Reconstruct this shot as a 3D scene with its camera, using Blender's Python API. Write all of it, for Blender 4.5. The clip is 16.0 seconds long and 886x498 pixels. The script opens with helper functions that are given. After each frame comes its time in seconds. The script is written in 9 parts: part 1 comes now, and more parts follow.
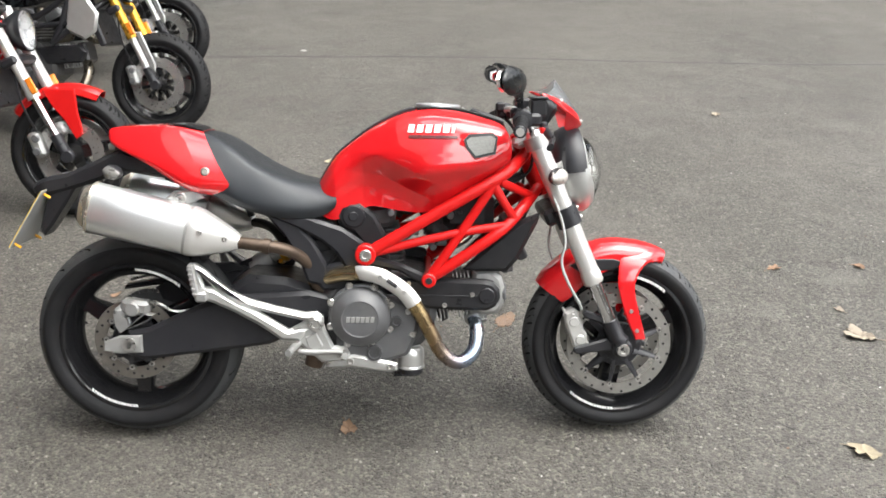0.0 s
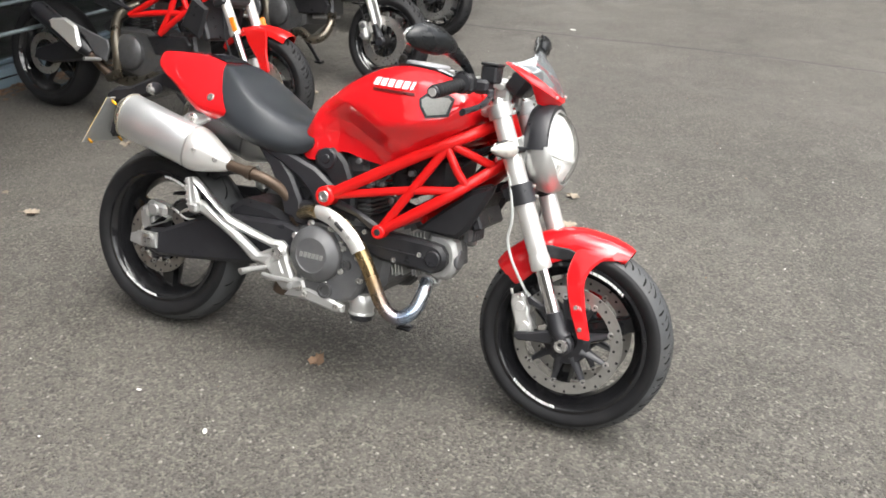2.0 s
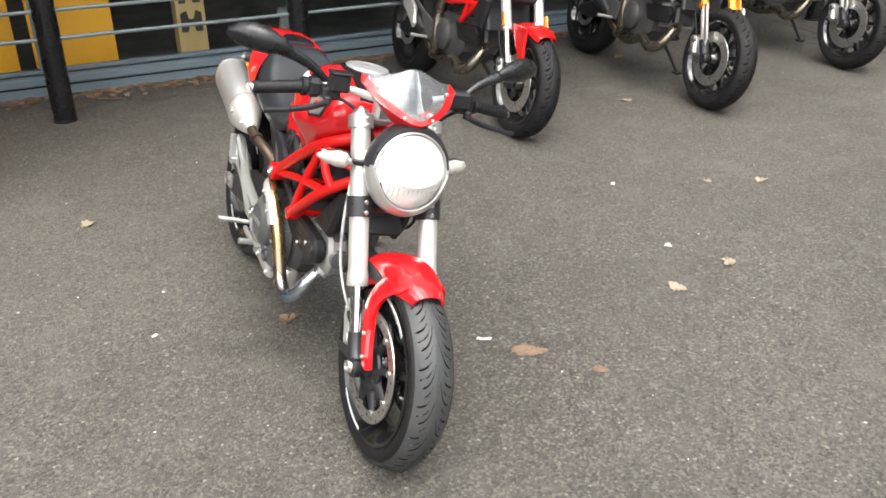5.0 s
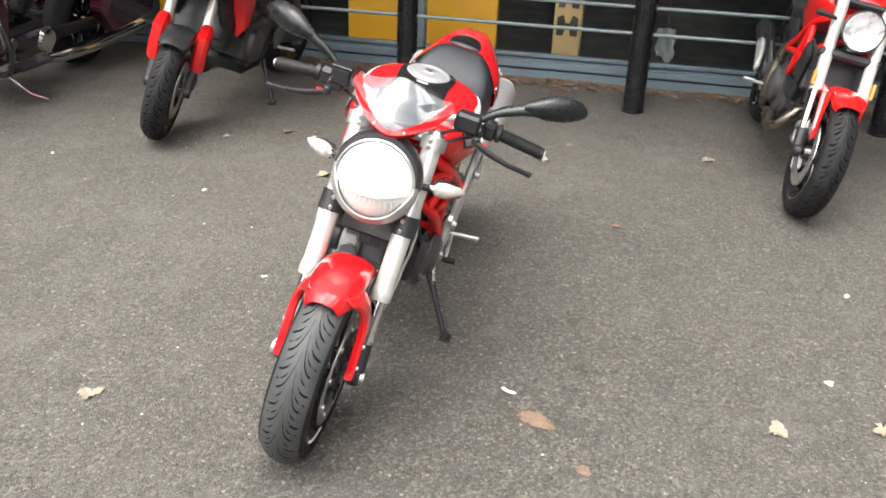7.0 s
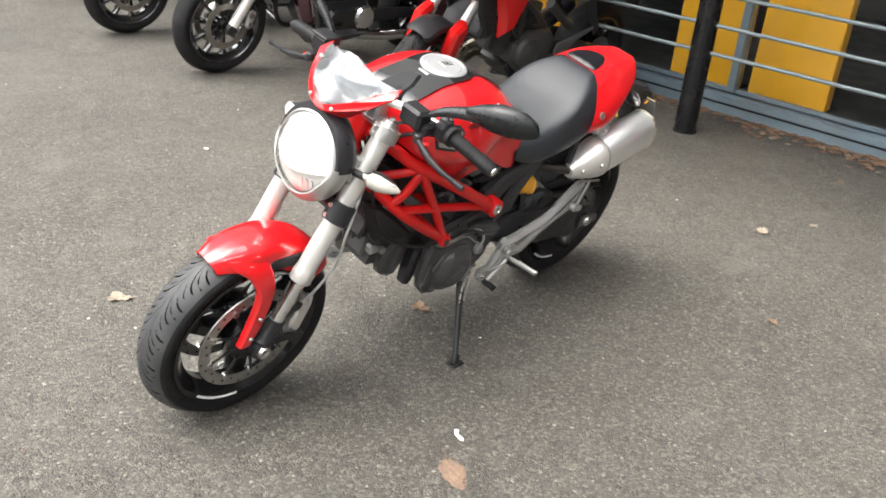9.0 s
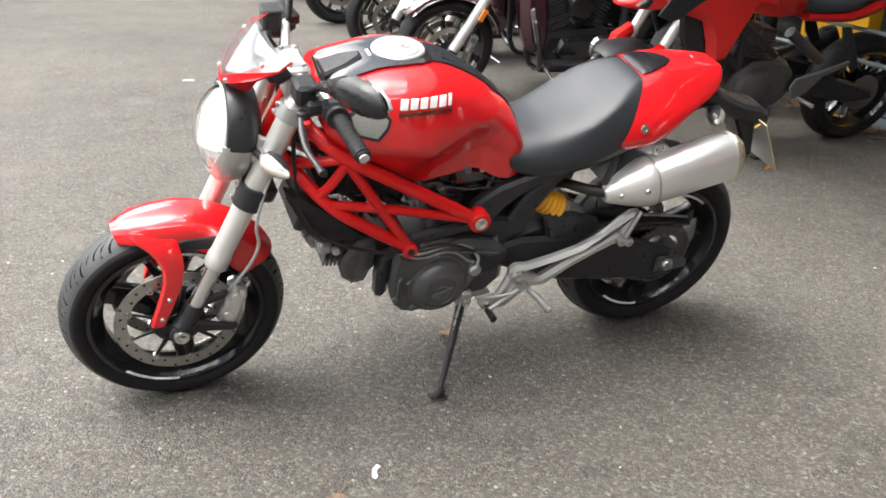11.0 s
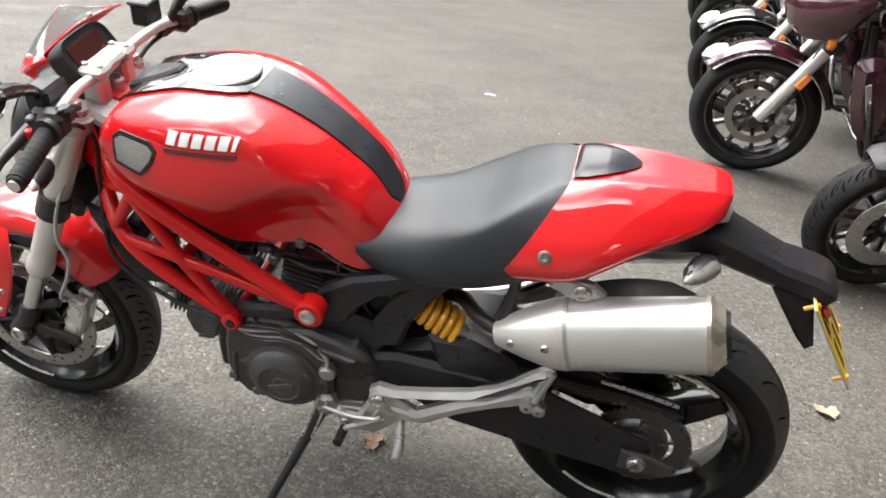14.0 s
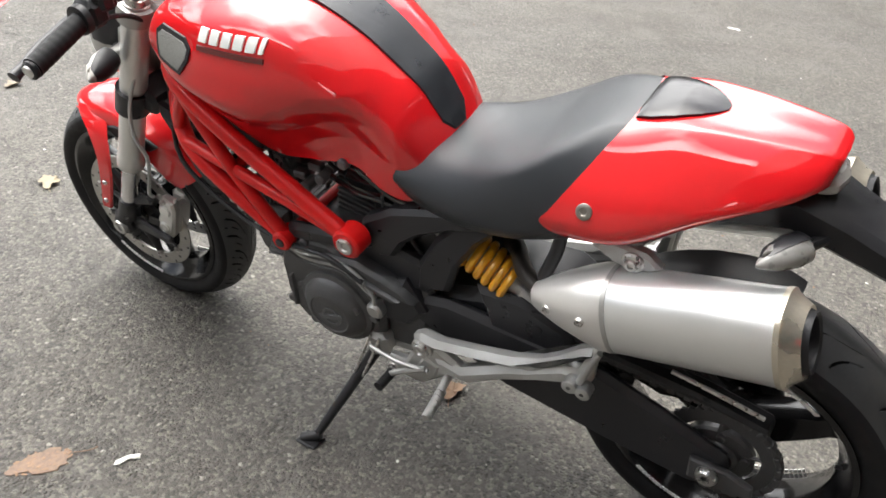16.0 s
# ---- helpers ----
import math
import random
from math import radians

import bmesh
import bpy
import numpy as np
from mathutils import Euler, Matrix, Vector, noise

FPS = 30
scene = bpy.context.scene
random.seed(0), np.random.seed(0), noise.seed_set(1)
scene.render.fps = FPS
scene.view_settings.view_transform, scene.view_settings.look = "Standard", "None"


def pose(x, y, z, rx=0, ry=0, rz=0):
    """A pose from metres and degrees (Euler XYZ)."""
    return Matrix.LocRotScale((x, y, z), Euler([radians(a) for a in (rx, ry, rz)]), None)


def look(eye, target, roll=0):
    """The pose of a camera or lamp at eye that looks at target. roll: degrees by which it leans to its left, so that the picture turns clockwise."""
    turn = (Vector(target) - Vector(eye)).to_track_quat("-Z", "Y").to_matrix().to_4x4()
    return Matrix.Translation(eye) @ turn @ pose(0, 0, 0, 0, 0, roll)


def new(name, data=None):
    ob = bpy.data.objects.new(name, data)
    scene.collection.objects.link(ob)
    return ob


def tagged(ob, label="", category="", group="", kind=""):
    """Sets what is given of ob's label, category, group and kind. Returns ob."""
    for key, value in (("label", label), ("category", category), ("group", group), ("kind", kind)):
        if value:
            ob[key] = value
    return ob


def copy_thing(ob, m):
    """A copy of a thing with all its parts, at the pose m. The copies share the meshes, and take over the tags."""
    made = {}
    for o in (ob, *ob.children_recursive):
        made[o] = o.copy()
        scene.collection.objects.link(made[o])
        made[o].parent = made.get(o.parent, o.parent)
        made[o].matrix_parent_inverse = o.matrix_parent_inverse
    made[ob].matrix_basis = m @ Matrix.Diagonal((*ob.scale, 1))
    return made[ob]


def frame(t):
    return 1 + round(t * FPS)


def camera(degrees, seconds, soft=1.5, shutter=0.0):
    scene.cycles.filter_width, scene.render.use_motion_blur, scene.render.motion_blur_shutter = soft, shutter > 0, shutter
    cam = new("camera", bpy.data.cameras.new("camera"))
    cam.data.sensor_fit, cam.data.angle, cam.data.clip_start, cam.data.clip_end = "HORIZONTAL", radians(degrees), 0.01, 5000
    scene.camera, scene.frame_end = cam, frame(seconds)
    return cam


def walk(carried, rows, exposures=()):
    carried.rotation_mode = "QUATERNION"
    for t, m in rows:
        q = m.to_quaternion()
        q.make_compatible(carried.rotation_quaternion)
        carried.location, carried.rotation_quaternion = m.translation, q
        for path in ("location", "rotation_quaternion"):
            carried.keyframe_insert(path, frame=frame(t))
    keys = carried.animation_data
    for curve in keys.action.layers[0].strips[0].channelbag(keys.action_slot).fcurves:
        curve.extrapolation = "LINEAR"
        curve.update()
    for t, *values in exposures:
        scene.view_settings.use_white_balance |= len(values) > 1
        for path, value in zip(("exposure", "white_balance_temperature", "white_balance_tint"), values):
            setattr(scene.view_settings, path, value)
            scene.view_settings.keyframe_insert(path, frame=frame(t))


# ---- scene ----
def path_rows():
    """Seconds, eye, yaw, pitch and roll of the hand-held camera."""
    return [
        (0.0, 0.8210, -2.3270, 1.7090, -1.686, -25.130, -0.996),
        (0.5, 1.1100, -2.3220, 1.6890, 5.345, -25.406, 0.452),
        (1.0, 1.4470, -2.3260, 1.6730, 11.920, -25.829, -1.260),
        (1.5, 1.7240, -2.2360, 1.6440, 17.603, -26.491, -0.627),
        (2.0, 2.0050, -2.1360, 1.6540, 24.395, -26.206, -1.077),
        (2.5, 2.3340, -2.0170, 1.6540, 31.712, -26.144, -1.436),
        (3.0, 2.5990, -1.8280, 1.6270, 38.288, -25.842, 0.450),
        (3.5, 2.8420, -1.5790, 1.6460, 45.731, -25.739, 1.982),
        (3.7, 2.9300, -1.4730, 1.6540, 47.812, -25.904, 2.699),
        (5.8, 3.5430, -0.0890, 1.7050, 78.606, -27.066, -0.267),
        (6.0, 3.5420, 0.0550, 1.6950, 81.988, -27.024, 0.089),
        (6.5, 3.5070, 0.4110, 1.6800, 91.474, -26.888, -1.070),
        (7.0, 3.4450, 0.7950, 1.6660, 101.904, -25.963, -2.068),
        (7.5, 3.3150, 1.1040, 1.6450, 109.983, -26.664, -1.609),
        (8.0, 3.1280, 1.3660, 1.6170, 118.252, -26.352, -2.599),
        (8.5, 2.9140, 1.6310, 1.5850, 125.377, -25.666, -2.704),
        (8.7, 2.8170, 1.7330, 1.5810, 128.906, -25.626, -3.878),
        (10.8, 1.7160, 2.2710, 1.4100, 155.978, -23.529, -1.926),
        (11.0, 1.5980, 2.2900, 1.3920, 158.607, -23.532, -2.017),
        (11.5, 1.3330, 2.2560, 1.3700, 161.543, -24.085, -3.105),
        (12.0, 1.0340, 2.2180, 1.3660, 166.844, -23.382, -2.387),
        (12.5, 0.7980, 2.1670, 1.3710, 172.277, -22.234, -2.314),
        (13.0, 0.5840, 2.0530, 1.3570, 177.454, -22.278, -3.239),
        (13.5, 0.3930, 1.9330, 1.3680, 185.242, -22.922, -4.238),
        (14.0, 0.1570, 1.8020, 1.3920, 192.951, -24.110, -5.480),
        (14.5, 0.0220, 1.6530, 1.3720, 198.357, -26.561, -6.178),
        (15.0, -0.0690, 1.5270, 1.3620, 203.152, -29.523, -6.535),
        (15.5, -0.1460, 1.4720, 1.3620, 208.228, -29.760, -5.213),
        (16.0, -0.1420, 1.4500, 1.3320, 211.443, -29.918, -3.989),
    ]


cam = camera(52.66, 16.0, soft=1.7)
walk(cam, [(t, pose(x, y, z, 90 + pitch, roll, yaw)) for t, x, y, z, yaw, pitch, roll in path_rows()],
     exposures=[(0.0, 0.94, 6500, 8), (2.5, 0.94, 6600, 9), (6.0, 0.99, 6700, 9), (7.0, 1.15, 6700, 9), (9.0, 1.24, 6700, 9), (12.0, 1.37, 6600, 9), (12.5, 1.28, 6600, 9), (13.0, 1.26, 6600, 9), (14.0, 1.24, 6600, 9), (16.0, 1.17, 6600, 9)])

# ---- daylight: a bright overcast sky with a broad, weak sun ----
SUN_ELEV, SUN_AZ = 68.0, 105.0
world = bpy.data.worlds.new("overcast_sky")
scene.world = world
world.use_nodes = True
wn, wl = world.node_tree.nodes, world.node_tree.links
sky = wn.new("ShaderNodeTexSky")
sky.sky_type = "NISHITA"
sky.sun_disc = False
sky.sun_elevation, sky.sun_rotation = radians(SUN_ELEV), radians(SUN_AZ)
sky.air_density, sky.dust_density, sky.ozone_density = 1.0, 3.0, 1.0
hsv = wn.new("ShaderNodeHueSaturation")
hsv.inputs["Saturation"].default_value, hsv.inputs["Value"].default_value = 0.6, 0.6
wl.new(sky.outputs["Color"], hsv.inputs["Color"])
# an overcast vault is about three times as bright overhead as at the horizon
vault, height, grade = wn.new("ShaderNodeTexCoord"), wn.new("ShaderNodeSeparateXYZ"), wn.new("ShaderNodeMapRange")
wl.new(vault.outputs["Generated"], height.inputs[0])
wl.new(height.outputs["Z"], grade.inputs["Value"])
# broken cloud drawn on a level deck over the whole vault
lift = wn.new("ShaderNodeMath")
lift.operation = "ADD"
lift.inputs[1].default_value = 0.28
wl.new(height.outputs["Z"], lift.inputs[0])
deck = wn.new("ShaderNodeVectorMath")
deck.operation = "DIVIDE"
wl.new(vault.outputs["Generated"], deck.inputs[0])
wl.new(lift.outputs[0], deck.inputs[1])
cloud, cover = wn.new("ShaderNodeTexNoise"), wn.new("ShaderNodeMapRange")
cloud.inputs["Scale"].default_value, cloud.inputs["Detail"].default_value = 1.5, 5
wl.new(deck.outputs[0], cloud.inputs["Vector"])
cover.inputs["From Min"].default_value, cover.inputs["From Max"].default_value = 0.44, 0.56
wl.new(cloud.outputs["Fac"], cover.inputs["Value"])
broken = wn.new("ShaderNodeMix")
broken.data_type = "RGBA"
wl.new(cover.outputs["Result"], broken.inputs["Factor"])
wl.new(hsv.outputs["Color"], broken.inputs["A"])
broken.inputs["B"].default_value = (16.0, 16.0, 16.1, 1)
grade.inputs["From Min"].default_value, grade.inputs["From Max"].default_value = 0.0, 1.0
grade.inputs["To Min"].default_value, grade.inputs["To Max"].default_value = 0.6, 2.1
# the veiled sun's aureole in the cloud
facing, aureole = wn.new("ShaderNodeVectorMath"), wn.new("ShaderNodeMath")
facing.operation, aureole.operation = "DOT_PRODUCT", "POWER"
wl.new(vault.outputs["Generated"], facing.inputs[0])
facing.inputs[1].default_value = (math.sin(radians(SUN_AZ)) * math.cos(radians(SUN_ELEV)), math.cos(radians(SUN_AZ)) * math.cos(radians(SUN_ELEV)), math.sin(radians(SUN_ELEV)))
ahead = wn.new("ShaderNodeMath")
ahead.operation = "MAXIMUM"
ahead.inputs[1].default_value = 0.0
wl.new(facing.outputs["Value"], ahead.inputs[0])
wl.new(ahead.outputs[0], aureole.inputs[0])
aureole.inputs[1].default_value = 12.0
glow = wn.new("ShaderNodeVectorMath")
glow.operation = "MULTIPLY_ADD"
wl.new(aureole.outputs[0], glow.inputs[0])
glow.inputs[1].default_value = (15.0, 14.6, 14.0)
wl.new(broken.outputs["Result"], glow.inputs[2])
graded = wn.new("ShaderNodeVectorMath")
graded.operation = "SCALE"
wl.new(glow.outputs[0], graded.inputs[0])
wl.new(grade.outputs["Result"], graded.inputs["Scale"])
wl.new(graded.outputs[0], wn["Background"].inputs["Color"])
wn["Background"].inputs["Strength"].default_value = 0.15
sun_data = bpy.data.lights.new("sun", "SUN")
sun_data.energy, sun_data.angle, sun_data.color = 0.6, radians(50), (1.0, 0.97, 0.92)
sun = new("sun", sun_data)
az, el = radians(SUN_AZ), radians(SUN_ELEV)
toward = Vector((math.sin(az) * math.cos(el), math.cos(az) * math.cos(el), math.sin(el)))
sun.matrix_world = look(toward * 40, (0, 0, 0))


# ---- materials ----
def mat(name, col, rough=0.5, metal=0.0, var=0.12, scale=30.0, bump=0.0, bscale=300.0, coat=0.0, rvar=0.1, spec=0.5, dirt=0.0):
    """A surface with tone variation at two scales, uneven gloss, fine relief and an optional film of dust."""
    m = bpy.data.materials.new(name)
    m.use_nodes = True
    n, l = m.node_tree.nodes, m.node_tree.links
    b = n["Principled BSDF"]
    co = n.new("ShaderNodeTexCoord")
    n1, n2 = n.new("ShaderNodeTexNoise"), n.new("ShaderNodeTexNoise")
    n1.inputs["Scale"].default_value, n2.inputs["Scale"].default_value = scale, scale * 9
    n1.inputs["Detail"].default_value, n2.inputs["Detail"].default_value = 4, 2
    for q in (n1, n2):
        l.new(co.outputs["Object"], q.inputs["Vector"])
    add = n.new("ShaderNodeMath")
    add.operation = "MULTIPLY_ADD"
    l.new(n2.outputs["Fac"], add.inputs[0])
    add.inputs[1].default_value = 0.35
    l.new(n1.outputs["Fac"], add.inputs[2])
    rng = n.new("ShaderNodeMapRange")
    rng.inputs["From Min"].default_value, rng.inputs["From Max"].default_value = 0.35, 1.0
    rng.inputs["To Min"].default_value, rng.inputs["To Max"].default_value = 1 - var, 1 + var
    l.new(add.outputs[0], rng.inputs["Value"])
    mul = n.new("ShaderNodeVectorMath")
    mul.operation = "SCALE"
    mul.inputs[0].default_value = col
    l.new(rng.outputs["Result"], mul.inputs["Scale"])
    out = mul.outputs[0]
    if dirt:
        dn = n.new("ShaderNodeTexNoise")
        dn.inputs["Scale"].default_value, dn.inputs["Detail"].default_value = scale * 0.4, 5
        l.new(co.outputs["Object"], dn.inputs["Vector"])
        dr = n.new("ShaderNodeMapRange")
        dr.inputs["From Min"].default_value, dr.inputs["From Max"].default_value = 0.48, 0.75
        dr.inputs["To Max"].default_value = dirt
        l.new(dn.outputs["Fac"], dr.inputs["Value"])
        mx = n.new("ShaderNodeMix")
        mx.data_type = "RGBA"
        l.new(dr.outputs["Result"], mx.inputs["Factor"])
        l.new(out, mx.inputs["A"])
        mx.inputs["B"].default_value = (0.16, 0.14, 0.12, 1)
        out = mx.outputs["Result"]
    l.new(out, b.inputs["Base Color"])
    rr = n.new("ShaderNodeMapRange")
    rr.inputs["From Min"].default_value, rr.inputs["From Max"].default_value = 0.3, 0.7
    rr.inputs["To Min"].default_value, rr.inputs["To Max"].default_value = max(0.02, rough - rvar), min(1, rough + rvar)
    l.new(n1.outputs["Fac"], rr.inputs["Value"])
    l.new(rr.outputs["Result"], b.inputs["Roughness"])
    b.inputs["Metallic"].default_value = metal
    b.inputs["Specular IOR Level"].default_value = spec
    b.inputs["Coat Weight"].default_value = coat
    b.inputs["Coat Roughness"].default_value = 0.02
    b.inputs["Coat IOR"].default_value = 1.58
    if bump:
        n3, bp = n.new("ShaderNodeTexNoise"), n.new("ShaderNodeBump")
        n3.inputs["Scale"].default_value, n3.inputs["Detail"].default_value = bscale, 3
        l.new(co.outputs["Object"], n3.inputs["Vector"])
        l.new(n3.outputs["Fac"], bp.inputs["Height"])
        bp.inputs["Strength"].default_value, bp.inputs["Distance"].default_value = bump, 0.002
        l.new(bp.outputs["Normal"], b.inputs["Normal"])
    return m


def glass_mat(name, col, rough=0.0, ior=1.45):
    m = bpy.data.materials.new(name)
    m.use_nodes = True
    b = m.node_tree.nodes["Principled BSDF"]
    b.inputs["Base Color"].default_value = (*col, 1)
    b.inputs["Transmission Weight"].default_value = 1.0
    b.inputs["Roughness"].default_value = rough
    b.inputs["IOR"].default_value = ior
    return m


RED = mat("red_lacquer", (0.61, 0.009, 0.013), 0.5, 0, 0.04, 12, coat=1.0, rvar=0.05, spec=0.05)
RED.node_tree.nodes["Principled BSDF"].inputs["Coat IOR"].default_value = 1.7
RED_DULL = mat("red_powder_coat", (0.62, 0.008, 0.008), 0.42, 0, 0.06, 25, 0.08, 500, coat=0.35, rvar=0.06, spec=0.2)
RED_FAR = mat("red_paint", (0.55, 0.009, 0.009), 0.4, 0, 0.05, 12, coat=0.8, rvar=0.05, spec=0.15)
POLISHED = mat("satin_cap_alloy", (0.40, 0.40, 0.41), 0.42, 0.6, 0.04, 30, rvar=0.03)
BLACK_PL = mat("black_plastic", (0.016, 0.016, 0.018), 0.37, 0, 0.2, 40, 0.2, 900, dirt=0.05, spec=0.3)
BLACK_SATIN = mat("black_satin_paint", (0.019, 0.019, 0.022), 0.36, 0, 0.2, 30, 0.1, 500, dirt=0.04, spec=0.40)
RIM_BLACK = mat("black_rim_paint", (0.010, 0.010, 0.011), 0.15, 0, 0.15, 20, spec=0.45, dirt=0.03)
BLACK_GLOSS = mat("black_gloss_paint", (0.010, 0.010, 0.011), 0.15, 0, 0.15, 20, coat=0.7, dirt=0.06)
RUBBER = mat("tyre_rubber", (0.011, 0.011, 0.012), 0.56, 0, 0.25, 25, 0.3, 700, dirt=0.04, spec=0.2)
TREAD = mat("dusty_tread_rubber", (0.040, 0.042, 0.044), 0.55, 0, 0.25, 25, 0.3, 700, dirt=0.15, spec=0.5)
TREAD_FAR = mat("tread_rubber", (0.013, 0.013, 0.014), 0.6, 0, 0.25, 25, 0.3, 700, dirt=0.06, spec=0.22)
# dust-free groove rubber, toned darker still for the shade inside the cuts
GROOVE_SHADE = mat("shaded_groove_rubber", (0.006, 0.006, 0.006), 0.8, 0, 0.2, 40, spec=0.1)
GRIP = mat("grip_rubber", (0.013, 0.013, 0.014), 0.5, 0, 0.2, 60, 0.4, 700, spec=0.25)
SEAT = mat("seat_vinyl", (0.021, 0.024, 0.028), 0.30, 0, 0.08, 20, 0.3, 1400, rvar=0.02, dirt=0.02, spec=0.4)
SILVER = mat("silver_paint", (0.50, 0.50, 0.485), 0.34, 0.65, 0.06, 30, 0.1, 600, dirt=0.08, rvar=0.04)
FORK_SILVER = mat("fork_silver", (0.70, 0.69, 0.665), 0.3, 0.6, 0.025, 25, 0.03, 400, rvar=0.025)
ALU = mat("cast_aluminium", (0.44, 0.44, 0.43), 0.42, 0.75, 0.12, 40, 0.3, 600, dirt=0.2)
BRUSHED = mat("brushed_muffler_steel", (0.79, 0.80, 0.795), 0.33, 0.84, 0.02, 14, 0.03, 500, rvar=0.03)
STRIP = mat("tank_strip_vinyl", (0.016, 0.018, 0.022), 0.36, 0, 0.15, 30, 0.15, 900, spec=0.6)
TARNISH = mat("tarnished_end_cap_steel", (0.60, 0.55, 0.46), 0.32, 0.8, 0.18, 16, 0.05, 300)
CHROME = mat("chrome", (0.75, 0.75, 0.76), 0.10, 1.0, 0.05, 30, rvar=0.05)
STEEL = mat("bolt_steel", (0.55, 0.54, 0.52), 0.32, 0.9, 0.15, 80)
DISC_WORN = mat("worn_disc_steel", (0.42, 0.41, 0.385), 0.34, 0.85, 0.12, 50, 0.08, 500, dirt=0.2, rvar=0.04)
DISC_DULL = mat("stained_disc_steel", (0.27, 0.25, 0.225), 0.38, 0.8, 0.15, 40, 0.1, 500, dirt=0.3)
DISC = mat("brake_disc_steel", (0.58, 0.57, 0.55), 0.30, 0.9, 0.08, 60, 0.08, 500, dirt=0.1, rvar=0.04)
CASE_GREY = mat("engine_case_grey", (0.115, 0.116, 0.120), 0.42, 0.35, 0.15, 40, 0.25, 600, dirt=0.2)
CASE_DARK = mat("engine_case_dark", (0.072, 0.072, 0.074), 0.38, 0.3, 0.25, 40, 0.3, 500, dirt=0.15)
ENGINE_ALU = mat("raw_engine_alloy", (0.40, 0.40, 0.39), 0.5, 0.7, 0.2, 50, 0.4, 500, dirt=0.3)
YELLOW = mat("yellow_spring_paint", (0.75, 0.36, 0.015), 0.35, 0, 0.08, 30, coat=0.3)
GOLD = mat("gold_anodised_fork", (0.78, 0.44, 0.06), 0.28, 0.7, 0.06, 30)
WHITE = mat("white_decal", (0.78, 0.78, 0.76), 0.4, 0, 0.04, 40)
DARK_DECAL = mat("dark_red_decal", (0.10, 0.006, 0.006), 0.35, 0, 0.05, 40, coat=0.6)
PIPE_BROWN = mat("heat_tinted_pipe", (0.080, 0.056, 0.040), 0.48, 0.6, 0.3, 18, 0.15, 300)
PIPE_DARK = mat("dark_rear_pipe", (0.035, 0.030, 0.026), 0.5, 0.5, 0.3, 18, 0.15, 300)
PIPE_GUN = mat("dark_header_steel", (0.17, 0.15, 0.12), 0.3, 0.9, 0.25, 18, 0.1, 300)
MESH_GREY = mat("vent_mesh", (0.231, 0.231, 0.220), 0.6, 0.2, 0.3, 300, 0.8, 700)
AMBER = mat("amber_lens", (0.75, 0.22, 0.02), 0.2, 0, 0.05, 60, coat=0.5)
RED_LENS = mat("red_lens", (0.45, 0.01, 0.01), 0.15, 0, 0.05, 60, coat=0.8)
PLATE_Y = mat("yellow_plate", (0.80, 0.52, 0.03), 0.35, 0, 0.05, 30)
PLATE_BACK = mat("plate_back_grey", (0.40, 0.41, 0.40), 0.5, 0, 0.08, 30)
BURGUNDY = mat("burgundy_metallic", (0.050, 0.010, 0.018), 0.2, 0.3, 0.1, 30, coat=1.0)
LAMP_GREY = mat("far_lamp_reflector", (0.55, 0.55, 0.56), 0.3, 0.4, 0.3, 30)
LAMP_WHITE = mat("headlamp_white", (0.66, 0.655, 0.63), 0.45, 0.0, 0.16, 26, rvar=0.06)
MIRROR = mat("mirror_face", (0.9, 0.9, 0.9), 0.02, 1.0, 0.0, 10, rvar=0.0)
GLASS = glass_mat("clear_polycarbonate", (0.97, 0.98, 0.98))
SCREEN_GLASS = glass_mat("windscreen_polycarbonate", (0.73, 0.77, 0.80), 0.02, 1.6)
SCREEN_GLASS.node_tree.nodes["Principled BSDF"].inputs["Transmission Weight"].default_value = 0.95
SCREEN_GLASS.node_tree.nodes["Principled BSDF"].inputs["Transmission Weight"].default_value = 0.95
WINDOW_GLASS = glass_mat("shop_window_glass", (0.95, 0.97, 0.97), 0.0, 1.25)
DISPLAY = mat("instrument_display", (0.05, 0.012, 0.010), 0.1, 0, 0.1, 60, coat=0.8)


def header_mat():
    """Titanium-gold exhaust tube that turns to blue straw bands at its lower bend."""
    m = mat("tinted_header_pipe", (0.55, 0.42, 0.2), 0.26, 0.95, 0.15, 20)
    n, l = m.node_tree.nodes, m.node_tree.links
    b = n["Principled BSDF"]
    co = n["Texture Coordinate"]
    sep, ramp = n.new("ShaderNodeSeparateXYZ"), n.new("ShaderNodeValToRGB")
    ns, ad = n.new("ShaderNodeTexNoise"), n.new("ShaderNodeMath")
    ns.inputs["Scale"].default_value = 14
    ad.operation = "MULTIPLY_ADD"
    ad.inputs[1].default_value = 0.05
    l.new(co.outputs["Object"], ns.inputs["Vector"])
    l.new(co.outputs["Object"], sep.inputs[0])
    l.new(ns.outputs["Fac"], ad.inputs[0])
    l.new(sep.outputs["X"], ad.inputs[2])
    mr = n.new("ShaderNodeMapRange")
    mr.inputs["From Min"].default_value, mr.inputs["From Max"].default_value = 0.65, 1.07
    l.new(ad.outputs[0], mr.inputs["Value"])
    l.new(mr.outputs["Result"], ramp.inputs["Fac"])
    els = ramp.color_ramp.elements
    els[0].position, els[0].color = 0.0, (0.45, 0.36, 0.22, 1)
    els[1].position, els[1].color = 1.0, (0.52, 0.52, 0.52, 1)
    for p, c in ((0.35, (0.50, 0.38, 0.17, 1)), (0.62, (0.30, 0.21, 0.12, 1)), (0.78, (0.22, 0.20, 0.22, 1)), (0.87, (0.30, 0.38, 0.50, 1))):
        e = els.new(p)
        e.color = c
    l.new(ramp.outputs["Color"], b.inputs["Base Color"])
    return m


HEADER = header_mat()


